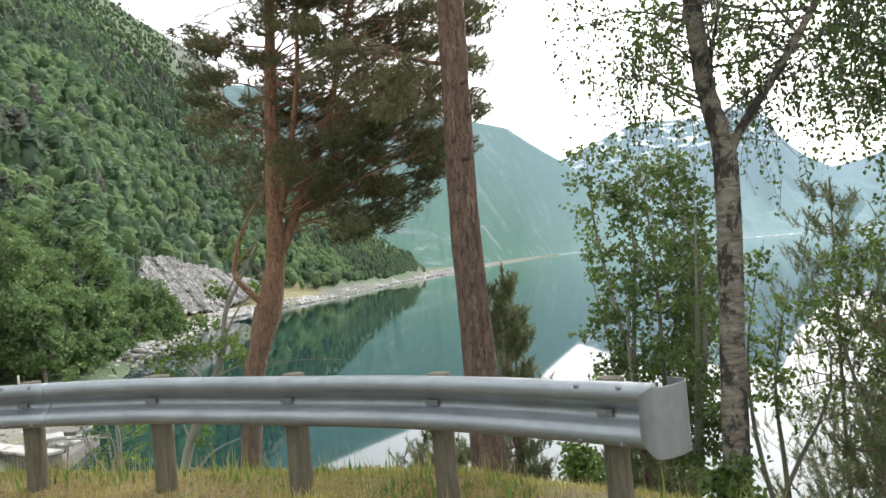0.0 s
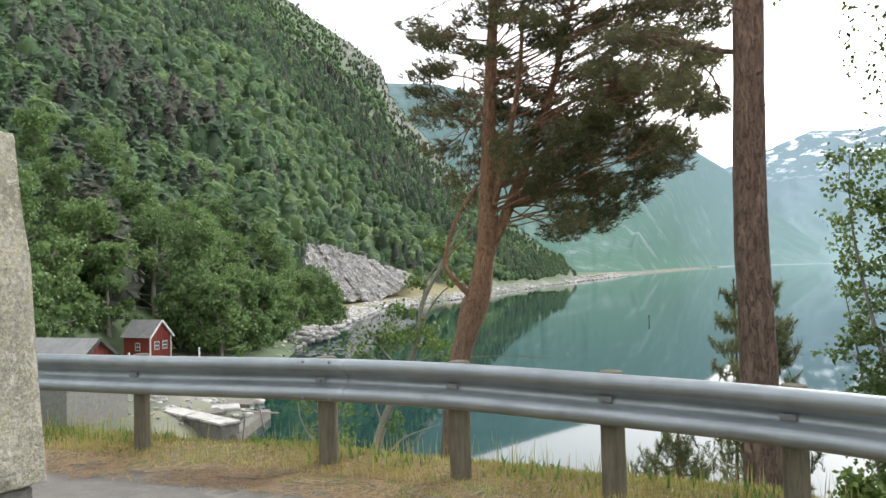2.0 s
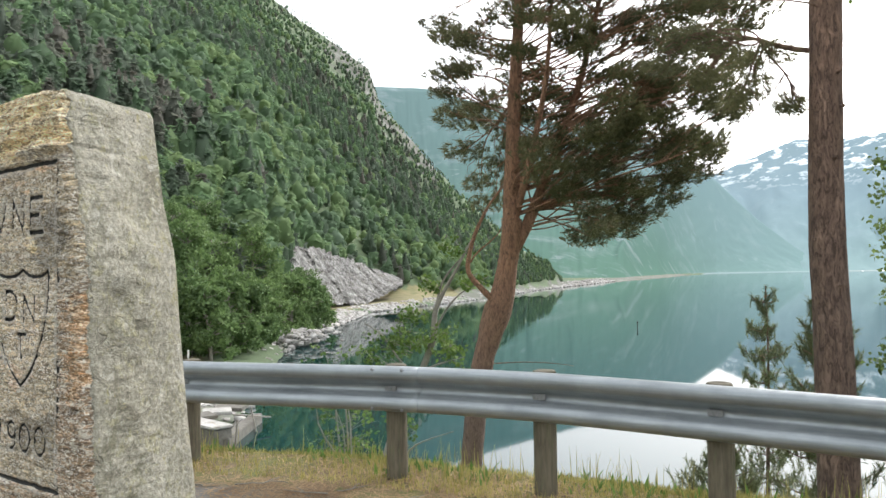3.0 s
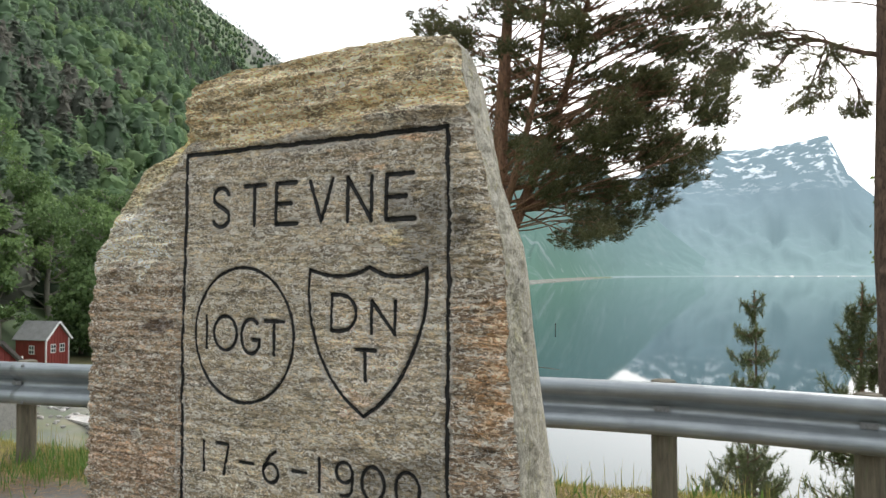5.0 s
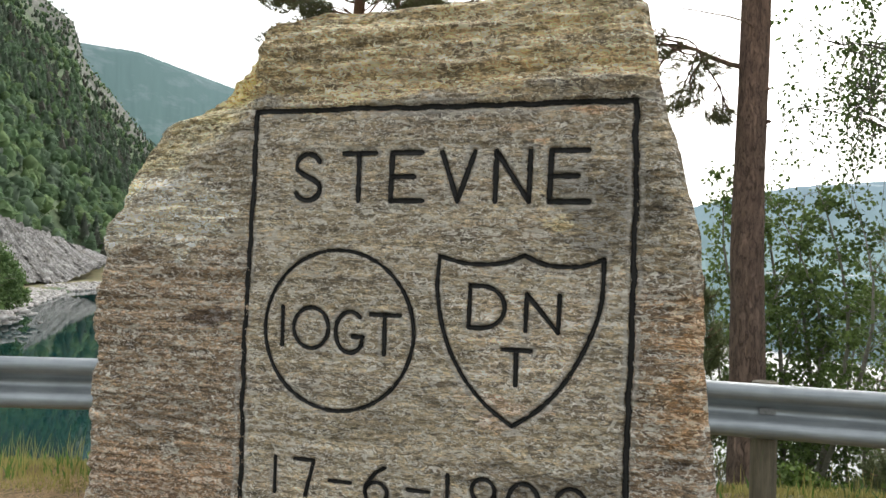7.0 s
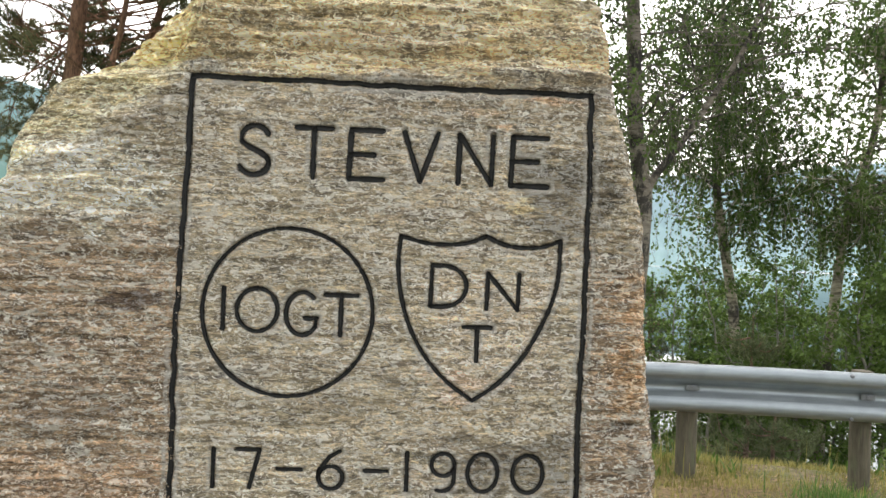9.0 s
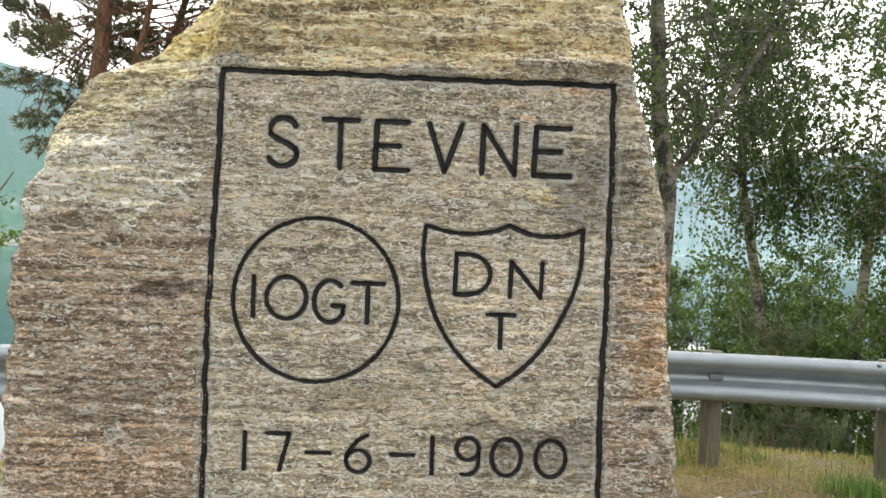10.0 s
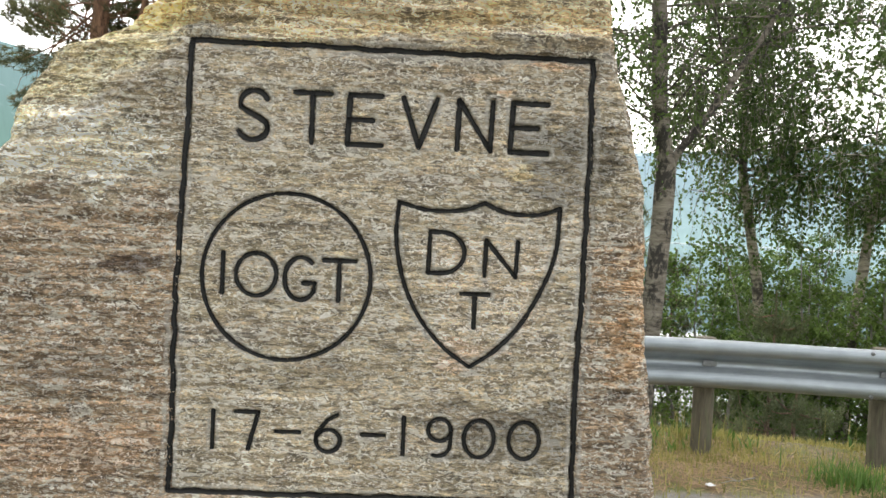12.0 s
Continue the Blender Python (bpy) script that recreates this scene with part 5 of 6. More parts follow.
def big_birch():
    rng = np.random.RandomState(21)
    wood, crown = Bag(), Bag()
    stem = smooth_path([(2.98, 8.72, -3.2), (3.02, 8.68, -1.2), (3.08, 8.62, 0.4), (3.14, 8.59, 1.5), (3.16, 8.58, 2.4), (3.02, 8.60, 3.2), (2.97, 8.62, 4.15), (2.9, 8.7, 6.0), (2.8, 8.8, 8.5)], 0.10)
    tube(wood, stem, np.interp(stem[:, 2], [-3, 0, 2.2, 2.6, 4, 8.5], [0.17, 0.138, 0.132, 0.112, 0.10, 0.03]), 20, 0.07)
    fork = smooth_path([(3.17, 8.57, 2.15), (3.28, 8.54, 2.55), (3.62, 8.40, 3.05), (4.05, 8.22, 3.75), (4.6, 8.0, 4.8), (5.0, 7.9, 6.5)], 0.1)
    tube(wood, fork, np.linspace(0.055, 0.02, len(fork)), 12, 0.08)
    for i in range(58):
        a = rng.uniform(0, 2 * np.pi)
        z = rng.uniform(3.3, 7.6)
        src = stem if rng.uniform() < 0.6 else fork
        j = int(np.argmin(np.abs(src[:, 2] - (z - 0.5))))
        ln = rng.uniform(0.7, 2.3)
        end = src[j] + np.array([ln * math.cos(a), ln * math.sin(a), rng.uniform(0.1, 0.8)])
        birch_limb(wood, crown, src[j], end, rng, 0.018, 14, 0.9, 22, 0.058)
    for end in ((1.75, 8.3, 3.9), (2.1, 8.6, 3.6), (3.9, 8.9, 3.0), (4.4, 8.6, 3.3), (4.9, 8.3, 3.9), (2.3, 8.9, 3.4)):
        j = int(np.argmin(np.abs(stem[:, 2] - end[2] + 0.5)))
        birch_limb(wood, crown, stem[j], end, rng, 0.016, 14, 0.95, 22, 0.058)
    clear_stem(crown, [stem, fork], 0.2, rng)
    return tree("birch_tree", wood, M_BIRCH, crown, M_BIRCH_LEAF, "forked birch with black-scarred pale bark and hanging leafy twigs")


def slim_birch(points, seed, limbs, reach, z_from, label):
    rng = np.random.RandomState(seed)
    wood, crown = Bag(), Bag()
    stem = smooth_path(points, 0.12)
    tube(wood, stem, np.linspace(0.13, 0.025, len(stem)), 12, 0.08)
    for i in range(limbs):
        a = rng.uniform(0, 2 * np.pi)
        j = rng.randint(int(len(stem) * z_from), len(stem))
        ln = rng.uniform(0.4, 1.0) * reach
        end = stem[j] + np.array([ln * math.cos(a), ln * math.sin(a), rng.uniform(0.2, 0.9)])
        birch_limb(wood, crown, stem[j], end, rng, 0.020, 14, 0.8, 22, 0.074)
    return tree("birch_tree", wood, M_BIRCH_PALE, crown, M_BIRCH_LEAF, label)


def leafy_shrub(name, base, high, wide, stems, twigs, per, size, mat, seed, label, lean=(0, 0), category="shrub", bare=1.6, thick=1.0):
    rng = np.random.RandomState(seed)
    wood, crown = Bag(), Bag()
    base = np.asarray(base, float)
    for _ in range(stems):
        a = rng.uniform(0, 2 * np.pi)
        w = wide * rng.uniform(0.2, 0.75)
        top = base + np.array([lean[0] + w * math.cos(a), lean[1] + w * math.sin(a), high * rng.uniform(0.65, 1.0)])
        p = bend(base + rng.normal(0, 0.06, 3) * (1, 1, 0), top, rng, 0.04, 0.05, 10)
        tube(wood, p, np.linspace((0.008 + 0.008 * high) * thick, 0.004, 10), 6)
        for _ in range(twigs):
            i = rng.uniform(bare, 9.0)
            b = rng.uniform(0, 2 * np.pi)
            ln = wide * rng.uniform(0.25, 0.65) * (1.15 - i / 14)
            at = np.array([np.interp(i, np.arange(10), p[:, j]) for j in range(3)])
            q = at + np.array([ln * math.cos(b), ln * math.sin(b), rng.uniform(-0.15, 0.55) * ln])
            t = bend(at, q, rng, 0.08, 0.08, 6)
            tube(wood, t[::2], np.linspace(0.006, 0.002, 3), 3)
            m, s = rng.uniform(0.2, 1.05, per), np.linspace(0, 1, 6)
            pts = np.stack([np.interp(m, s, t[:, j]) for j in range(3)], -1) + rng.normal(0, 0.05, (per, 3))
            leaves(crown, pts, size, rng, 0.4, 0.40)
    return tree(name, wood, M_TWIG, crown, mat, label, category)


def young_pine(x, y, top, high, wide, seed, whorls=9, label="young Scots pine with upright pale shoots", full=1.0):
    rng = np.random.RandomState(seed)
    wood, needles = Bag(), Bag()
    base = np.array([x, y, top - high])
    stem = bend(base, (x + 0.03, y, top), rng, 0, 0.008, 12)
    tube(wood, stem, np.linspace(0.05, 0.008, 12), 8)
    tufts(needles, [stem[-1] - np.array([0, 0, k]) for k in np.linspace(0, 0.5, 22)], np.tile([0, 0, 1.0], (22, 1)), rng, 0.085, 12, 0.0045, 0.7)
    for w in range(whorls):
        f = (w + 0.45) / whorls
        for a in np.arange(6 + w % 3) * 1.05 + rng.uniform(0, 6):
            z = top - 0.16 - f * (high - 0.55) + rng.normal(0, 0.07)
            ln = wide * (0.20 + 0.80 * f**0.8) * rng.uniform(0.62, 1.10)
            tip = np.array([x + ln * math.cos(a), y + ln * math.sin(a), z + ln * rng.uniform(0.10, 0.60)])
            p = bend((x, y, z), tip, rng, -0.14, 0.04, 7)
            tube(wood, p, np.linspace(0.014, 0.004, 7), 5)
            shoots = [(p[-1], unit(tip - np.array([x, y, z])) + np.array([0, 0, 0.9]))]
            for _ in range(int((4 + 8 * ln) * full)):
                b, k = rng.uniform(0, 6.28), rng.randint(2, 7)
                shoots.append((p[k] + 0.25 * ln * np.array([math.cos(b), math.sin(b), 0.5]) * rng.uniform(0.4, 1.1), np.array([math.cos(b) * 0.5, math.sin(b) * 0.5, 1.0])))
            for q, d in shoots:                     # each shoot a short upright brush
                d = unit(d)
                m = np.linspace(-0.16, 0.05, 7)[:, None]
                tufts(needles, q + d * m, np.tile(d, (7, 1)), rng, 0.085 * full**0.5, int(7 * full), 0.0052, 0.65)
    return tree("young_pine", wood, M_PINE, needles, M_YOUNG, label)


def leaning_rowan():
    """A pale crooked stem that leans out of the bank, with loose sprays of leaves."""
    rng = np.random.RandomState(53)
    wood, crown = Bag(), Bag()
    stem = smooth_path([(-7.1, 18.5, -6.4), (-6.75, 18.5, -3.9), (-6.52, 18.5, -2.99), (-6.22, 18.5, -2.05), (-5.83, 18.5, -1.31), (-5.35, 18.5, -0.10), (-5.23, 18.5, 0.70), (-4.73, 18.5, 1.62), (-4.53, 18.55, 2.02), (-4.2, 18.6, 2.6)], 0.12)
    tube(wood, stem, np.interp(stem[:, 2], [-6, -3, -1, 1, 2.6], [0.14, 0.115, 0.095, 0.05, 0.015]), 10, 0.10)
    arms = ([(-5.33, 18.5, 0.0), (-5.05, 18.4, 0.55), (-4.65, 18.4, 1.02), (-3.98, 18.4, 1.42)], [(-5.23, 18.5, 0.7), (-5.1, 18.6, 1.3), (-4.6, 18.6, 1.9), (-4.3, 18.7, 2.15)],
            [(-5.62, 18.5, -0.8), (-5.16, 18.4, -0.61), (-4.56, 18.3, -0.43)], [(-6.45, 18.5, -2.75), (-6.17, 18.4, -2.88), (-5.68, 18.3, -2.45), (-4.83, 18.3, -2.14)],
            [(-6.3, 18.5, -2.2), (-6.42, 18.4, -1.7), (-6.38, 18.4, -1.2)], [(-5.7, 18.5, -1.0), (-6.1, 18.3, -0.5), (-6.5, 18.2, 0.1), (-6.9, 18.2, 0.35)])
    for a in arms:
        p = smooth_path(a, 0.12)
        tube(wood, p, np.linspace(0.036, 0.008, len(p)), 7, 0.08)
    for centre, size, n in (((-6.3, 18.3, -0.05), (0.75, 0.5, 0.32), 26), ((-5.2, 18.4, 0.0), (0.70, 0.5, 0.40), 26), ((-5.9, 18.7, 0.45), (0.55, 0.5, 0.25), 14), ((-4.75, 18.4, -0.35), (0.40, 0.4, 0.30), 12),
                            ((-5.45, 18.5, 1.30), (0.30, 0.3, 0.28), 11), ((-4.75, 18.6, 2.05), (0.50, 0.4, 0.20), 12), ((-4.35, 18.4, 1.25), (0.40, 0.3, 0.20), 8), ((-5.85, 18.4, -2.15), (0.25, 0.3, 0.20), 6), ((-6.9, 18.2, -0.4), (0.5, 0.4, 0.28), 10)):
        for _ in range(n):
            tip = np.asarray(centre) + rng.normal(0, 0.55, 3) * size
            src = stem[int(np.argmin(np.linalg.norm(stem - np.asarray(centre), axis=1)))]
            root = src + (tip - src) * rng.uniform(0.45, 0.7)
            t = bend(root, tip, rng, 0.08, 0.08, 5)
            tube(wood, t[::2], np.linspace(0.007, 0.002, 3), 3)
            m = rng.uniform(0.2, 1.1, 13)
            pts = np.stack([np.interp(m, np.linspace(0, 1, 5), t[:, k]) for k in range(3)], -1) + rng.normal(0, 0.06, (13, 3))
            leaves(crown, pts, 0.105, rng, 0.3, 0.38)
    return tree("rowan_tree", wood, M_TWIG, crown, M_SHRUB_LEAF, "leaning pale-stemmed rowan with loose sprays of green leaves")


bent_pine()
straight_pine()
big_birch()
slim_birch([(6.3, 9.55, -4.2), (6.33, 9.5, -1.0), (6.28, 9.52, 0.6), (6.05, 9.6, 1.9), (5.95, 9.7, 3.2), (6.0, 9.7, 7.0)], 31, 78, 2.2, 0.53, "slender birch with pale scarred bark beside the shore")
slim_birch([(7.05, 8.55, -4.4), (7.1, 8.5, -1.0), (7.2, 8.4, 0.7), (7.35, 8.3, 2.3), (7.7, 8.1, 3.8), (7.9, 8.0, 7.0)], 32, 78, 2.2, 0.53, "slender birch with dark limbs above leafy bushes")
young_pine(1.10, 14.13, 1.22, 5.5, 0.80, 41, 12, full=0.9)
young_pine(0.64, 9.25, 1.40, 3.4, 0.66, 42, 9, "bushy young Scots pine beside the straight trunk")
young_pine(-0.25, 10.3, -0.55, 1.9, 0.9, 43, 6, "low bushy pine sapling below the verge")
young_pine(6.35, 12.8, 2.3, 7.5, 2.1, 44, 14, "young Scots pine with open boughs over the water", 0.95)
young_pine(6.55, 11.6, 1.3, 6.4, 1.6, 45, 11, "young Scots pine with open boughs beside birches", 1.1)
leafy_shrub("alder_sapling", (2.98, 11.1, -3.2), 6.15, 1.40, 11, 52, 34, 0.070, M_ALDER_LEAF, 51, "dense dark-leaved young alder behind the guard rail end", category="tree")
leafy_shrub("birch_sapling", (4.65, 11.2, -3.4), 5.4, 0.8, 3, 26, 16, 0.080, M_SHRUB_LEAF, 52, "bright green leafy sapling behind the large birch", category="tree", bare=4.6)
leaning_rowan()
leafy_shrub("rowan_sapling", (-5.9, 13.8, -2.7), 2.9, 1.4, 5, 14, 8, 0.09, M_SHRUB_LEAF, 54, "small leafless-stemmed sapling with a few leaves", (-0.2, 0.2), "sapling")
for _i, (_x, _y, _h, _w, _n) in enumerate(((6.5, 7.0, 4.0, 1.2, 6), (5.8, 8.9, 4.2, 1.3, 4), (6.1, 10.3, 4.6, 1.3, 4), (6.9, 9.4, 4.4, 1.4, 5), (6.2, 8.4, 3.6, 1.2, 4), (7.7, 7.2, 4.6, 1.4, 8), (8.4, 9.0, 5.0, 1.7, 5), (7.4, 10.2, 5.4, 1.6, 5), (2.3, 7.2, 0.7, 0.6, 4), (1.3, 8.0, 0.7, 0.6, 4), (9.6, 8.0, 5.0, 1.6, 9), (6.6, 11.4, 4.6, 1.5, 3), (8.9, 10.6, 6.6, 1.8, 9), (5.4, 6.3, 1.2, 0.8, 4))):
    leafy_shrub("bush", (_x, _y, float(height(_x, _y)) - 0.05), _h * (1.2 if _x > 5.5 else 1), _w, _n + (_x > 5.5), 44 if _x > 5.5 else 22, 28 if _x > 5.5 else 20, 0.064, M_SHRUB_LEAF, 60 + _i, "leafy green bush on the bank above the water" if _h > 2 else "low leafy bush behind the guard rail", bare=3.4 if _x > 5.5 else 1.6)
young_pine(4.45, 7.8, 0.85, 3.2, 1.15, 46, 4, "open young pine beside the large birch")
young_pine(3.75, 6.9, -0.05, 1.7, 0.9, 47, 2, "low pine sapling with spreading boughs by the birch")
young_pine(1.75, 7.6, -0.15, 1.4, 0.7, 48, 3, "low pine sapling with spreading boughs by the rail")


# ---- verge: grass, straw, weeds ----
def blades(name, n, place, length, width, mat, label, seed, lean=0.5, flat=False):
    rng = np.random.RandomState(seed)
    x, y = place(rng, n)
    z = height(x, y)
    base = np.stack([x, y, z - 0.01], -1)
    a = rng.uniform(0, 2 * np.pi, n)
    ln = length * rng.uniform(0.4, 1.2, n)
    tilt = rng.uniform(0.1, 1.0, n) * lean
    dx, dy = np.cos(a), np.sin(a)
    if flat:
        dz, reach, base = 0.08 * rng.uniform(0, 1, n), np.ones(n), base + np.array([0, 0, 0.018])
    else:
        dz, reach = np.cos(tilt), np.sin(tilt)
    mid = base + np.stack([dx * reach * ln * 0.4, dy * reach * ln * 0.4, dz * ln * 0.55], -1)
    tip = base + np.stack([dx * reach * ln * 1.05, dy * reach * ln * 1.05, dz * ln * 0.95], -1)
    sd = np.stack([-dy, dx, 0 * dx], -1) * (width * rng.uniform(0.6, 1.3, n))[:, None]
    v = np.stack([base - sd, base + sd, mid + sd * 0.8, mid - sd * 0.8, tip], 1)
    k = np.arange(n)[:, None] * 5
    f = np.concatenate([k + [0, 1, 2], k + [0, 2, 3], k + [3, 2, 4]])
    tagged(part(name, mesh_np(name, v.reshape(-1, 3), f), mat), label, "grass", kind="stuff")


def along_verge(near, far, clump=0.35):
    def place(rng, n):
        x = rng.uniform(-11, 3.2, n * 5)
        s = rng.uniform(near, far, n * 5)
        y = np.interp(x, EDGE_X, EDGE_Y) + s
        keep = fractal(x * 1.3, y * 1.3, 0, 3, 77) > rng.uniform(-1.0, 1.0, n * 5) * clump - 0.1
        x, y = x[keep][:n], y[keep][:n]
        pad = n - len(x)
        return np.append(x, x[:pad]), np.append(y, y[:pad])
    return place


blades("verge_grass", 34000, along_verge(-0.22, 1.2, 1.3), 0.075, 0.0036, M_GRASS, "yellow-green grass along the guard rail", 81, 0.7)


def off_verge(rng, n):
    x = rng.uniform(-2.5, 3.0, n)
    return x, np.interp(x, EDGE_X, EDGE_Y) - 0.4 - 1.5 * rng.uniform(0, 1, n) ** 1.4


def rail_end(rng, n):
    x = rng.uniform(-1.6, 3.4, n)
    return x, np.interp(x, EDGE_X, EDGE_Y) + rng.uniform(-0.5, 1.5, n)


blades("end_grass", 6500, rail_end, 0.075, 0.0034, M_GRASS, "green and yellow grass round the rail end", 86, 0.7)
blades("sparse_grass", 3000, off_verge, 0.08, 0.0034, M_GRASS, "sparse low grass on the gravel by the rail", 85, 0.8)
blades("tall_grass", 1400, along_verge(-0.05, 0.9, 0.5), 0.27, 0.0028, M_GRASS, "tall thin grass stalks behind the guard rail", 82, 0.35)
blades("dry_straw", 17000, along_verge(-0.80, 0.5, 0.9), 0.16, 0.0042, M_STRAW, "dry straw and pine needles lying on the verge", 83, 0.5, True)
blades("weed_patch", 1300, along_verge(0.05, 0.9, 0.2), 0.13, 0.011, M_WEED, "broad green weed leaves at the foot of the posts", 84, 0.9)


def tuft_spot(x0, y0, spread):
    def place(rng, n):
        return x0 + rng.normal(0, spread, n), y0 + rng.normal(0, spread, n)
    return place


blades("grass_tuft", 380, tuft_spot(0.26, 3.98, 0.13), 0.19, 0.0040, M_WEED, "thick green grass tuft in front of the rail", 87, 1.0)
blades("grass_tuft", 420, tuft_spot(-1.05, 4.95, 0.12), 0.16, 0.0040, M_GRASS, "green grass tuft at the foot of a post", 88, 0.9)
blades("grass_tuft", 500, tuft_spot(-6.6, 6.55, 0.28), 0.20, 0.0042, M_WEED, "green grass tuft by the post beside the stone", 89, 0.8)


def fallen_twig(x, y, turn, length, seed):
    """A dry crooked twig with one side shoot, lying in the litter."""
    rng = np.random.RandomState(seed)
    bag = Bag()
    d = np.array([math.cos(turn), math.sin(turn)])
    k = np.linspace(-0.5, 0.5, 7)
    side = np.array([-d[1], d[0]])
    xy = np.array([x, y]) + k[:, None] * d * length + (np.cumsum(rng.normal(0, 0.035, 7)) * length)[:, None] * side
    z = height(xy[:, 0], xy[:, 1]) + 0.014 + 0.012 * rng.uniform(0, 1, 7)
    p = np.column_stack([xy, z])
    tube(bag, p, np.linspace(0.0055, 0.0025, 7), 6)
    tip = p[4] + np.array([*(d * 0.18 * length + side * 0.16 * length * rng.choice([-1, 1])), 0.012])
    tube(bag, [p[3], (p[3] + tip) / 2 + np.array([0, 0, 0.006]), tip], [0.004, 0.003, 0.002], 5)
    tagged(part("twig", bag.mesh("twig", True), M_TWIG), "dry grey twig lying in the roadside litter", "twig", "fallen twigs")


for _i, (_x, _s, _a, _l) in enumerate(((-5.2, -0.50, 0.5, 0.40), (-4.7, -0.55, 2.7, 0.34), (-4.2, -0.42, 0.2, 0.55), (-3.8, -0.52, 2.9, 0.48), (-3.5, -0.35, 0.9, 0.36), (-3.1, -0.48, 0.1, 0.60), (-2.75, -0.40, 2.2, 0.30), (-2.3, -0.55, 2.9, 0.45), (-1.5, -0.50, 0.4, 0.38), (-0.9, -0.45, 2.5, 0.42), (-0.4, -0.62, 2.9, 0.36), (-5.7, -0.62, 1.2, 0.28), (-2.0, -0.30, 1.0, 0.33))):
    fallen_twig(_x, float(np.interp(_x, EDGE_X, EDGE_Y)) + _s, _a, 0.7 * _l, 300 + _i)


# ---- forest on the slopes ----
def crown_core(kind, rng):
    """The lumpy inner body of a far crown, one metre high."""
    bm = bmesh.new()
    bmesh.ops.create_icosphere(bm, subdivisions=1, radius=1.0)
    v, f = np.array([w.co for w in bm.verts]), np.array([[w.index for w in q.verts] for q in bm.faces])
    bm.free()
    v = v * (1 + rng.normal(0, 0.16, (len(v), 1)))
    if kind == "conifer":
        z = 0.50 + 0.44 * v[:, 2]
        w = np.clip(1.04 - z, 0.05, 1) * 0.28
        return np.stack([v[:, 0] * w, v[:, 1] * w, z], -1), f
    return np.stack([v[:, 0] * 0.24, v[:, 1] * 0.24, 0.52 + 0.38 * v[:, 2]], -1), f


def clump_tree(kind, n, rng):
    """A far tree: a small body inside a ragged coat of leaf clumps."""
    v, f = crown_core(kind, rng)
    pick = f[rng.randint(0, len(f), n)]
    w = rng.dirichlet((1, 1, 1), n)
    c = (v[pick] * w[:, :, None]).sum(1)
    mid = np.array([0, 0, 0.45])
    nrm = unit(c - mid)
    c = c + nrm * rng.uniform(-0.03, 0.065, (n, 1)) * np.array([1, 1, 0.8])
    if kind == "conifer":                  # boughs in tiers
        c[:, 2] = 0.75 * c[:, 2] + 0.25 * np.round(c[:, 2] * 9) / 9
        nrm = unit(nrm * 0.5 + np.array([0, 0, 0.6]))
    nrm = unit(nrm + np.array([0, 0, 0.45]) + rng.normal(0, 0.45, (n, 3)))
    ax = unit(np.cross(nrm, rng.normal(0, 1, (n, 3))))
    sd = np.cross(nrm, ax)
    ln = (0.105 if n < 35 else 0.084 if n < 80 else 0.062) * rng.uniform(0.5, 1.4, (n, 1))
    skin = np.stack([c - ax * ln, c + sd * ln * 0.6, c + ax * ln, c - sd * ln * 0.6], 1).reshape(-1, 3)
    skin[:, 2] = np.clip(skin[:, 2], 0.03, 1.12)
    return v, f, skin


def plant_forest(name, kind, spots, tall, detail, tone, label, seed):
    rng = np.random.RandomState(seed)
    kinds = [clump_tree(kind, detail, rng) for _ in range(12)]
    bag, tones = Bag(), []
    ground_z = height(spots[:, 0], spots[:, 1])
    for (x, y), z0, h, tn in zip(spots, ground_z, tall, tone):
        v, f, skin = kinds[rng.randint(12)]
        a, w = rng.uniform(0, 6.28), h * rng.uniform(0.85, 1.35)
        c, s = math.cos(a) * w, math.sin(a) * w
        put = lambda t: np.stack([x + t[:, 0] * c - t[:, 1] * s, y + t[:, 0] * s + t[:, 1] * c, z0 - 0.05 * h + t[:, 2] * h], -1)
        bag.add(put(v), f)
        q = np.arange(len(skin)).reshape(-1, 4)
        bag.add(put(skin), np.vstack([q[:, [0, 1, 2]], q[:, [0, 2, 3]]]))
        tones.append(np.full(len(v) + len(skin), tn))
    me = bag.mesh(name, True)
    at = me.attributes.new("tone", "FLOAT", "POINT")
    at.data.foreach_set("value", np.concatenate(tones).astype(np.float32))
    tagged(part(name, me, M_FOREST), label, "forest", kind="stuff")


def forest_spots(rng, n, a0, a1, power=1.0, near=0.0, far=1.0):
    az = rng.uniform(a0, a1, n)
    k = near + (far - near) * rng.uniform(0, 1, n) ** power
    r = np.interp(az, FOOT_AZ, FOOT_R) + 2 + k * (np.interp(az, RIDGE_AZ, RIDGE_R) * 1.0 - np.interp(az, FOOT_AZ, FOOT_R))
    return np.stack([r * np.sin(np.radians(az)), r * np.cos(np.radians(az))], -1), az, k, r


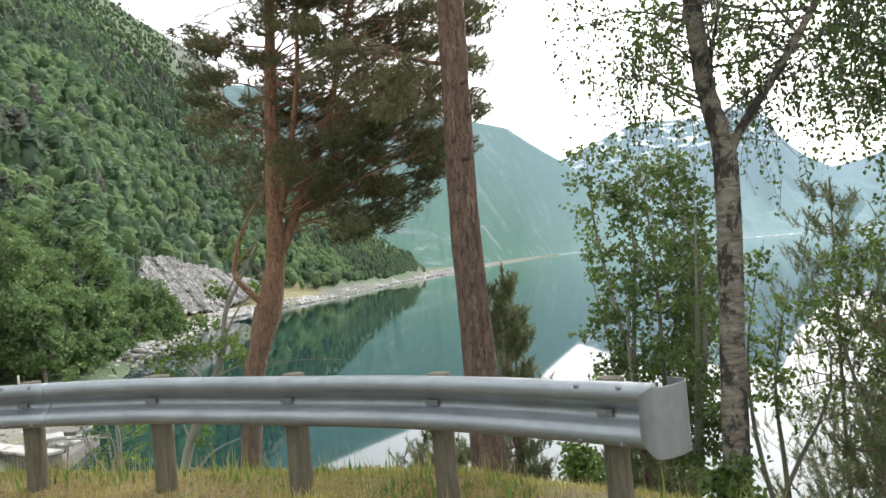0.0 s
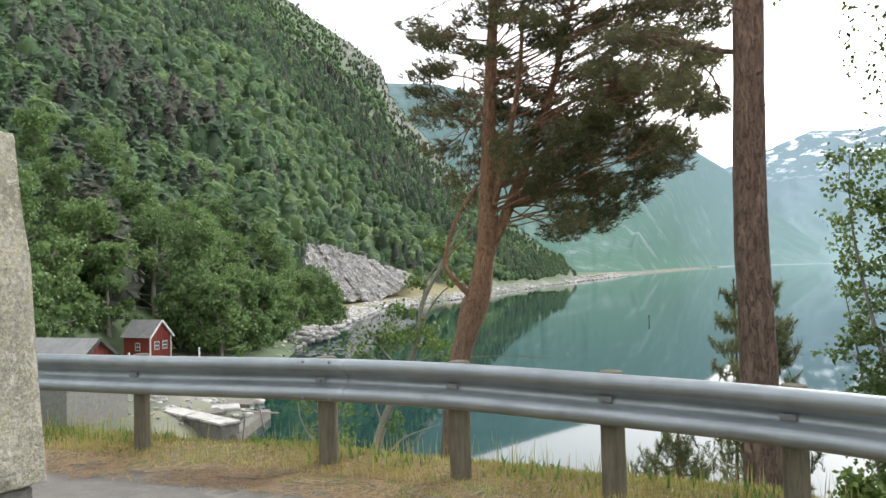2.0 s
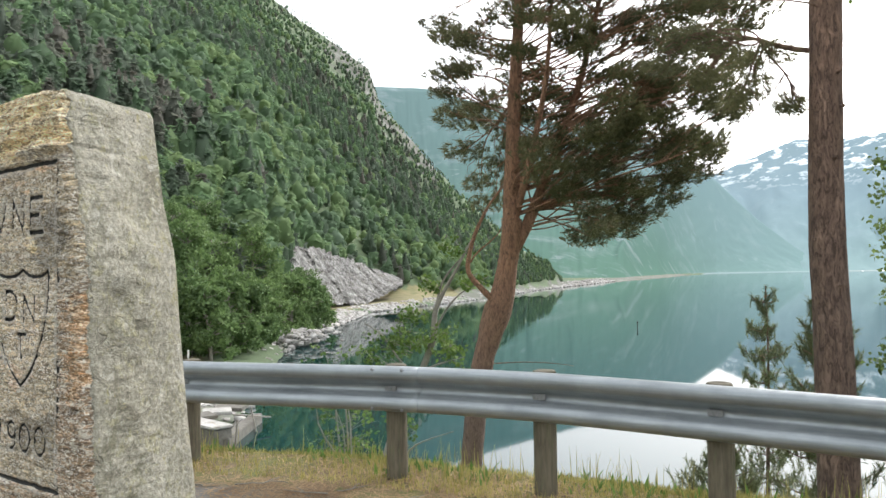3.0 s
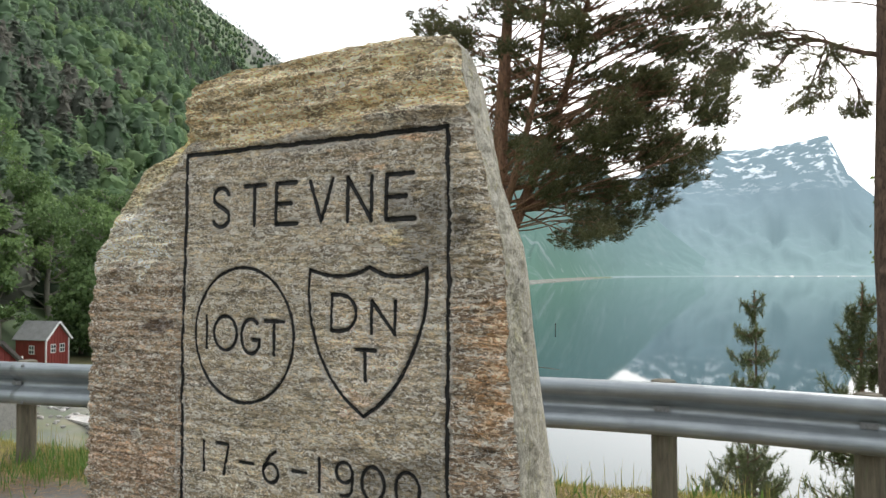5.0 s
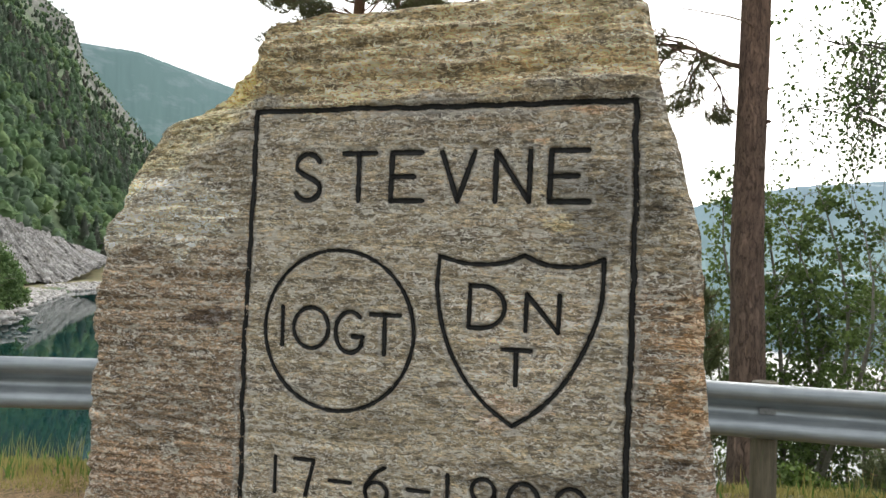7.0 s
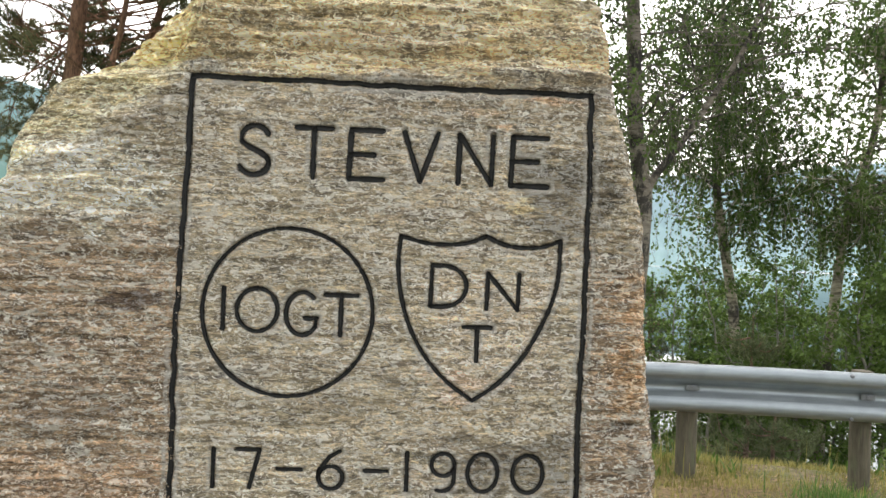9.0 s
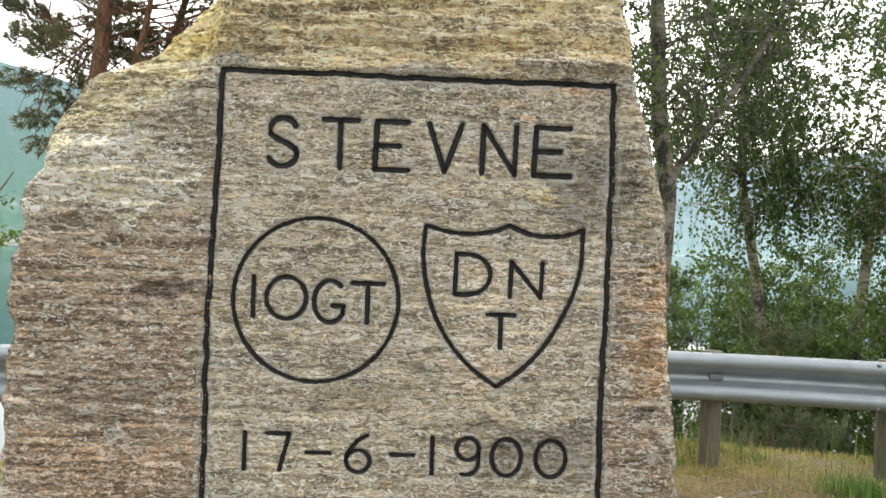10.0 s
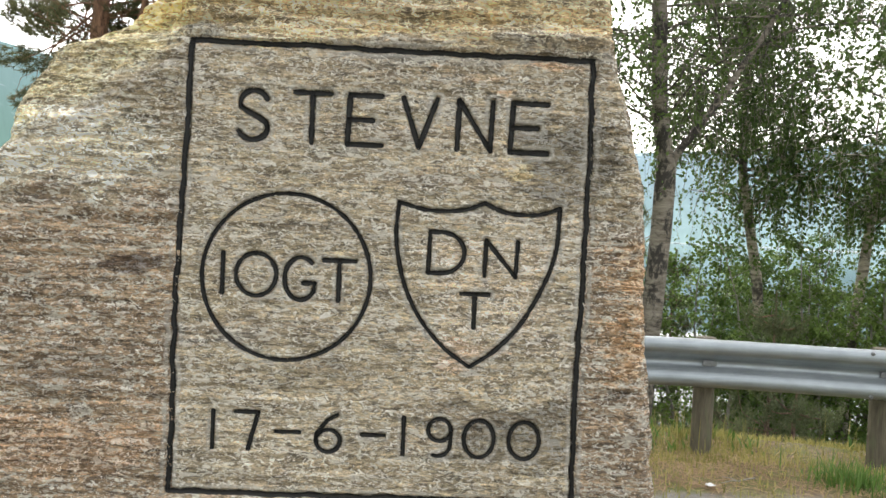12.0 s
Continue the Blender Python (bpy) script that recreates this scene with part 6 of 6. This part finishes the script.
def forests():
    rng = np.random.RandomState(91)
    xy, az, k, r = forest_spots(rng, 11000, -47, -1.5, 0.72)
    d = np.interp(xy[:, 1], SHORE_Y, SHORE_X) - xy[:, 0]
    cut = (az > -21.6) & (az < -12.8) & (r < np.interp(az, FOOT_AZ, FOOT_R) + 12)
    bare = (k > 0.62) & (az > -24) & (rng.uniform(0, 1, len(k)) < np.minimum((k - 0.62) * 3, 0.35) * np.clip((az + 20) / 3, 0, 1))
    ok = (d > 7) & ~cut & ~bare & (r > 96)
    xy, k, r, az = xy[ok], k[ok], r[ok], az[ok]
    small = np.interp(r, [110, 190, 400, 700], [1.08, 0.98, 0.78, 0.58]) * np.interp(k, [0.6, 0.9, 1.0], [1.0, 0.62, 0.38])
    small = small * np.interp(az, [-14, -8, -3], [1.0, 0.75, 0.5])
    patch = fractal(xy[:, 0] / 60, xy[:, 1] / 60, 0, 3, 5)
    pine = patch + rng.normal(0, 0.40, len(k)) + 0.25 * (k - 0.3) > 0.28
    shade = 0.16 * fractal(xy[:, 0] / 28, xy[:, 1] / 28, 0, 3, 15) + rng.normal(0, 0.17, len(k)) + np.interp(az, [-14, -8], [0, 0.22])
    near = r < 190
    for nm, sel, kind, tall, det, mid, lab in (
            ("conifer_forest", pine & ~near, "conifer", (9, 16), 40, 0.30, "dark pines and spruces on the steep mountain side"),
            ("conifer_stand", pine & near, "conifer", (8, 13), 170, 0.30, "dark conifers on the lower slope above the shore"),
            ("birch_forest", ~pine & ~near, "leafy", (8, 13), 30, 0.68, "light green birch wood on the steep mountain side"),
            ("birch_stand", ~pine & near, "leafy", (7, 11), 170, 0.68, "light green broadleaved trees on the lower slope")):
        s = xy[sel]
        plant_forest(nm, kind, s, rng.uniform(*tall, len(s)) * small[sel], det, np.clip(mid + shade[sel], 0.06, 1), lab, 92)


forests()


def shore_tree(x, y, h, wide, seed, label):
    """A full broadleaved tree by the boathouses: trunk, limbs and crown of leaf clumps."""
    rng = np.random.RandomState(seed)
    wood, crown = Bag(), Bag()
    z0 = float(height(x, y)) - 0.2
    stem = bend((x, y, z0), (x + rng.normal(0, 0.4), y, z0 + h * 0.85), rng, 0, 0.02, 9)
    tube(wood, stem, np.linspace(0.03 * h, 0.05, 9), 8)
    for i in range(66):
        j = rng.randint(1, 9)
        a = rng.uniform(0, 6.28)
        ln = wide * rng.uniform(0.25, 0.95) * (1.0 if j < 6 else 0.6)
        c = stem[j] + np.array([ln * math.cos(a), ln * math.sin(a), rng.uniform(0.0, 0.16) * h])
        tube(wood, bend(stem[j], c, rng, 0.05, 0.05, 5), np.linspace(0.07, 0.02, 5), 5)
        pts = c + rng.normal(0, 0.5, (95, 3)) * np.array([0.19, 0.19, 0.15]) * wide
        leaves(crown, pts, 0.40, rng, 0.4, 0.45)
    return tree("broadleaf_tree", wood, M_TWIG, crown, M_SHORE_LEAF, label)


for _i, (_az, _r, _h, _w) in enumerate(((-41.5, 66, 10, 4.0), (-44.5, 72, 11, 4.5), (-34.6, 92, 9.5, 3.2), (-28.6, 98, 15, 5.0), (-31.5, 108, 14, 5.0), (-25.6, 112, 10, 4.8), (-23.6, 118, 9, 4.6), (-26.8, 122, 12, 5.5), (-38.0, 84, 9, 4.0), (-35.5, 96, 12, 4.8), (-48.0, 60, 10, 4.2), (-22.2, 140, 10, 4.8), (-20.6, 160, 10, 5.0), (-37.0, 104, 13, 5.0), (-40.0, 92, 12, 4.8), (-43.0, 86, 12, 4.6), (-33.0, 118, 13, 5.0), (-29.8, 122, 14, 5.2), (-24.4, 132, 12, 5.0), (-46.0, 80, 12, 4.6), (-38.6, 118, 14, 5.2), (-35.0, 130, 13, 5.2), (-27.4, 138, 13, 5.2), (-28.7, 92, 8.5, 3.4), (-27.4, 88, 8, 3.2), (-26.0, 94, 8.5, 3.4), (-24.9, 99, 8, 3.2), (-29.9, 96, 9, 3.5), (-23.8, 106, 7.5, 3.0), (-46.5, 66, 10, 4.2), (-50.0, 74, 11, 4.6), (-42.5, 76, 10, 4.2), (-39.8, 74, 9, 3.8), (-19.6, 152, 8, 3.6), (-20.6, 140, 9, 3.8), (-21.6, 130, 9.5, 4.0))):
    shore_tree(_r * math.sin(radians(_az)), _r * math.cos(radians(_az)), _h, _w, 120 + _i, "full green broadleaved tree at the foot of the mountain")


# ---- shore: boulders, rock cut, quay, huts ----
def boulder_verts(rng):
    bm = bmesh.new()
    bmesh.ops.create_icosphere(bm, subdivisions=1, radius=0.5)
    v = np.array([w.co for w in bm.verts])
    f = np.array([[w.index for w in q.verts] for q in bm.faces])
    bm.free()
    v = v * (1 + 0.30 * rng.normal(0, 1, (len(v), 1))) * np.array([1.3, 1.0, 0.75])
    return v, f


def boulders():
    rng = np.random.RandomState(140)
    kinds = [boulder_verts(rng) for _ in range(8)]
    bag = Bag()
    ys = np.concatenate([rng.uniform(100, 300, 3600), rng.uniform(300, 760, 1300), rng.uniform(40, 100, 90)])
    for y in ys:
        if value_noise(y / 17.0, 3.3) < -0.15 and rng.uniform() < 0.8:
            continue
        d = rng.uniform(-0.6, 3.2) * (1 + y / 260)
        x = float(np.interp(y, SHORE_Y, SHORE_X)) - d
        v, f = kinds[rng.randint(8)]
        s = rng.uniform(0.3, 1.0) ** 1.6 * 0.95 * (1 + y / 330)
        a = rng.uniform(0, 6.28)
        rot = np.array([[math.cos(a), -math.sin(a), 0], [math.sin(a), math.cos(a), 0], [0, 0, 1]])
        z = WATER_Z + 0.15 + max(0, d) * 0.22
        bag.add((v * s) @ rot.T + np.array([x, y, z]), f)
    for _ in range(520):
        v, f = kinds[rng.randint(8)]
        x, y = -45.5 + rng.normal(0, 2.6), 113 + rng.normal(0, 4)
        bag.add(v * rng.uniform(0.4, 1.1) + np.array([x, y, WATER_Z + 0.4 + rng.uniform(0, 1.6)]), f)
    for _ in range(420):
        v, f = kinds[rng.randint(8)]
        x, y = rng.uniform(-40, -27), rng.uniform(46, 68)
        bag.add(v * rng.uniform(0.12, 0.45) + np.array([x, y, float(height(x, y)) + 0.05]), f)
    tagged(part("shore_boulders", bag.mesh("shore_boulders"), M_BOULDER), "pale boulders heaped along the waterline", "boulders", kind="stuff")


boulders()


def rock_cut():
    """A bare slab of split rock above the shore road."""
    nu, nz = 74, 30
    rng = np.random.RandomState(150)
    az = np.linspace(-21.8, -13.2, nu)[None, :]
    k = np.linspace(0, 1, nz)[:, None]
    top = np.interp(az, [-21.8, -21, -19.5, -17, -15, -13.2], [0.4, 2.3, 2.2, 1.2, 0.35, -0.4])
    low = np.interp(az, [-21.8, -19, -16, -14.4, -13.2], [-1.8, -2.2, -2.1, -1.5, -0.7])
    rr = 205 + 26 * k + np.interp(az, [-21.8, -13.2], [-35, 60])
    el = low + (top - low) * k
    facet = fractal(az * 0.5 - k * 1.0, k * 5.5 + az * 1.9, 0, 5, 41)
    rr = rr + 1.7 * facet - 1.0 * np.abs(fractal(az * 0.4 - k, k * 7 + az * 2.4, 0, 4, 47)) + rng.normal(0, 0.35, (nz, nu))
    a = np.radians(az)
    z = 1.5 + (205 + np.interp(az, [-21.8, -13.2], [-35, 60])) * np.tan(np.radians(el)) + 0.5 * facet + rng.normal(0, 0.22, (nz, nu))
    v = np.stack([rr * np.sin(a), rr * np.cos(a), z], -1)
    back = v[-1] * np.array([1.1, 1.1, 1]) - np.array([0, 0, 6])
    v = np.vstack([v.reshape(-1, 3), back])
    tagged(part("rock_outcrop", mesh_np("rock_outcrop", v, grid_faces(nz + 1, nu)[:, ::-1]), M_CLIFF), "bare grey fractured rock face above the shore", "rock face", kind="structure")


rock_cut()


def prism(profile, depth, m):
    """A profile in x and z drawn out along y."""
    bm = bmesh.new()
    a = [bm.verts.new(m @ Vector((x, 0, z))) for x, z in profile]
    b = [bm.verts.new(m @ Vector((x, depth, z))) for x, z in profile]
    bm.faces.new(a[::-1])
    bm.faces.new(b)
    for i in range(len(a)):
        j = (i + 1) % len(a)
        bm.faces.new((a[i], a[j], b[j], b[i]))
    bmesh.ops.recalc_face_normals(bm, faces=bm.faces[:])
    return bm


def hut(name, m, w, d, wall, rise, roof_mat, label, windows, plinth=0.0, trim=None):
    """A small gabled boarded house; its gable looks along local -y."""
    root = tagged(new(name), label, "hut")
    part("wall", prism([(-w / 2, plinth), (w / 2, plinth), (w / 2, wall), (0, wall + rise), (-w / 2, wall)], d, m), M_RED, root)
    if plinth:
        part("plinth_wall", box(bmesh.new(), w + 0.08, d + 0.08, plinth + 0.6, m @ Matrix.Translation((0, d / 2, (plinth - 0.6) / 2 - 0.002))), M_PLINTH, root)
    sl = math.atan2(rise, w / 2)
    for sgn in (-1, 1):
        ln = (w / 2) / math.cos(sl) + 0.28
        c = Matrix.Translation((sgn * (w / 4 + 0.10), d / 2, wall + rise / 2 - 0.02)) @ Matrix.Rotation(sgn * sl, 4, "Y")
        roof = part("roof", box(bmesh.new(), ln, d + 0.5, 0.10, m @ c @ Matrix.Translation((0, 0, 0.06))), roof_mat, root)
        part("barge_board", box(bmesh.new(), ln, 0.05, 0.20, m @ c @ Matrix.Translation((0, -d / 2 - 0.275, 0.03))), trim or M_WHITE, roof)
    n = int(w / 0.35)
    for i in range(1, n):
        x = -w / 2 + i * w / n
        h = wall + rise * (1 - abs(x) / (w / 2))
        part("cover_strip", box(bmesh.new(), 0.05, 0.03, h - plinth - 0.15, m @ Matrix.Translation((x, -0.012, plinth + (h - plinth) / 2))), M_RED, root)
    for x, y, z, ry in windows:
        c = m @ Matrix.Translation((x, y, z)) @ Matrix.Rotation(ry, 4, "Z")
        win = part("window", box(bmesh.new(), 0.62, 0.05, 0.82, c @ Matrix.Translation((0, -0.035, 0))), M_WHITE, root)
        for sx in (-0.14, 0.14):
            for sz in (-0.19, 0.19):
                part("pane", box(bmesh.new(), 0.22, 0.02, 0.30, c @ Matrix.Translation((sx, -0.058, sz))), M_GLASS, win)
    for x in (-w / 2, w / 2):
        part("corner_board", box(bmesh.new(), 0.12, 0.12, wall - plinth, m @ Matrix.Translation((x, 0.0, plinth + (wall - plinth) / 2))), M_WHITE if not plinth else M_RED, root)
    return root


hut("red_hut", pose(-44.8, 73.4, -7.4, 0, 0, 76), 2.8, 3.6, 2.75, 1.5, M_ROOF, "small red boarded hut with white trim and grey roof", [(-0.55, 0, 1.85, 0), (0.55, 0, 1.85, 0), (-1.45, 1.6, 1.75, radians(-90))])
hut("boathouse", pose(-31.3, 43.6, -7.7, 0, 0, 80), 4.8, 8.5, 3.4, 1.9, M_ROOF, "red boathouse with grey roof on a concrete footing", [], 2.9, M_DARK)


def make_quay():
    quay = tagged(new("quay"), "low weathered concrete quay with pale worn top at the water", "quay")
    a, b, c = Vector(QUAY[0]), Vector(QUAY[1]), Vector(QUAY[2])

    def wall(name, p, q, thick, top, low, shift=0.0, mat=None):
        d = q - p
        m = Matrix.Translation((*((p + q) / 2), (top + low) / 2)) @ Matrix.Rotation(math.atan2(d.y, d.x), 4, "Z")
        part(name, box(bmesh.new(), d.length, thick, top - low, m @ Matrix.Translation((0, shift, 0)), 0.06), mat or M_CONCRETE, quay)
        return m

    m = wall("retaining_wall", a, b, 1.3, -7.75, -10.5)
    wall("coping", a, b + (b - a).normalized() * 0.1, 1.5, -7.58, -7.745, 0.0, M_COPING)
    wall("return_wall", b, c, 0.8, -8.35, -10.5)
    for k in range(4):
        p = c.lerp(b, 0.15 + 0.2 * k)
        mm = Matrix.Translation((p.x - 1.6 - 0.5 * k, p.y, -7.75)) @ Matrix.Rotation(0.5 * k, 4, "Z") @ Matrix.Rotation(0.10, 4, "X")
        part("loose_slab", box(bmesh.new(), 2.2 - 0.3 * k, 1.3, 0.25, mm, 0.05), M_COPING if k == 1 else M_CONCRETE, quay)
    for f, lean in ((0.10, 0.10), (0.62, -0.22)):
        p = b.lerp(c, f)
        part("stake", box(bmesh.new(), 0.11, 0.11, 1.9, Matrix.Translation((p.x + 0.62, p.y, -8.3)) @ Matrix.Rotation(lean, 4, "Y"), 0.02), M_TWIG, quay, "grey leaning timber stake")
    for k in range(1):
        p = b.lerp(c, 0.75)
        mm = Matrix.Translation((p.x + 0.2, p.y, -8.15)) @ Matrix.Rotation(0.5, 4, "Z") @ Matrix.Rotation(0.14, 4, "Y")
        part("plank", box(bmesh.new(), 2.6 - 0.4 * k, 0.28, 0.09, mm, 0.015), M_TWIG, quay, "grey weathered plank")


QUAY = [(-36.2, 53.5), (-23.4, 45.2), (-24.9, 53.8)]
make_quay()


# ---- small things ----
def paper_scrap():
    bm = bmesh.new()
    bmesh.ops.create_grid(bm, x_segments=4, y_segments=4, size=0.022, matrix=Matrix.Translation((-0.66, 4.28, 0.022)))
    for v in bm.verts:
        v.co.z += 0.009 * noise.noise(v.co * 40)
    bmesh.ops.solidify(bm, geom=bm.faces[:], thickness=0.0012)
    tagged(part("paper_scrap", bm, M_WHITE), "crumpled scrap of white paper on the gravel", "litter")


paper_scrap()


def verge_rock(x, y, wide, high):
    bm = bmesh.new()
    bmesh.ops.create_icosphere(bm, subdivisions=4, radius=0.5)
    for v in bm.verts:
        k = 1 + 0.22 * noise.noise(v.co * 2.3) + 0.07 * noise.noise(v.co * 7)
        v.co = Vector((v.co.x * wide * k, v.co.y * wide * 0.8 * k, min(v.co.z, 0.33) * high * k))
    for f in bm.faces:
        f.smooth = True
    ob = tagged(part("rock", bm, M_PLINTH), "low rounded grey rock in the grass beyond the rail end", "rock")
    ob.location = (x, y, float(height(x, y)) + 0.02)


verge_rock(2.42, 4.5, 0.62, 0.34)


def fence_post(x, y, h):
    z = float(height(x, y))
    tagged(part("fence_post", box(bmesh.new(), 0.16, 0.16, h + 0.4, Matrix.Translation((x, y, z + h / 2 - 0.2)), 0.02), M_WHITE), "short white-painted post beside the red hut", "post", "posts by the hut")


fence_post(-40.6, 73.5, 1.5)
fence_post(-48.3, 69.5, 1.4)
fence_post(-46.2, 70.0, 1.1)


def marker_post(x, y):
    """A thin seamark standing in the shallows."""
    mark = tagged(new("marker_post"), "thin dark seamark post standing in the fjord", "marker")
    bag = Bag()
    tube(bag, [(x, y, WATER_Z - 1.5), (x + 0.02, y, WATER_Z + 0.5), (x, y, WATER_Z + 0.9)], [0.09, 0.08, 0.07], 10)
    part("post", bag.mesh("post", True), M_DARK, mark)
    part("cap", box(bmesh.new(), 0.26, 0.26, 0.34, Matrix.Translation((x, y, WATER_Z + 1.05)), 0.05), M_DARK, mark)


marker_post(8.2, 146.2)
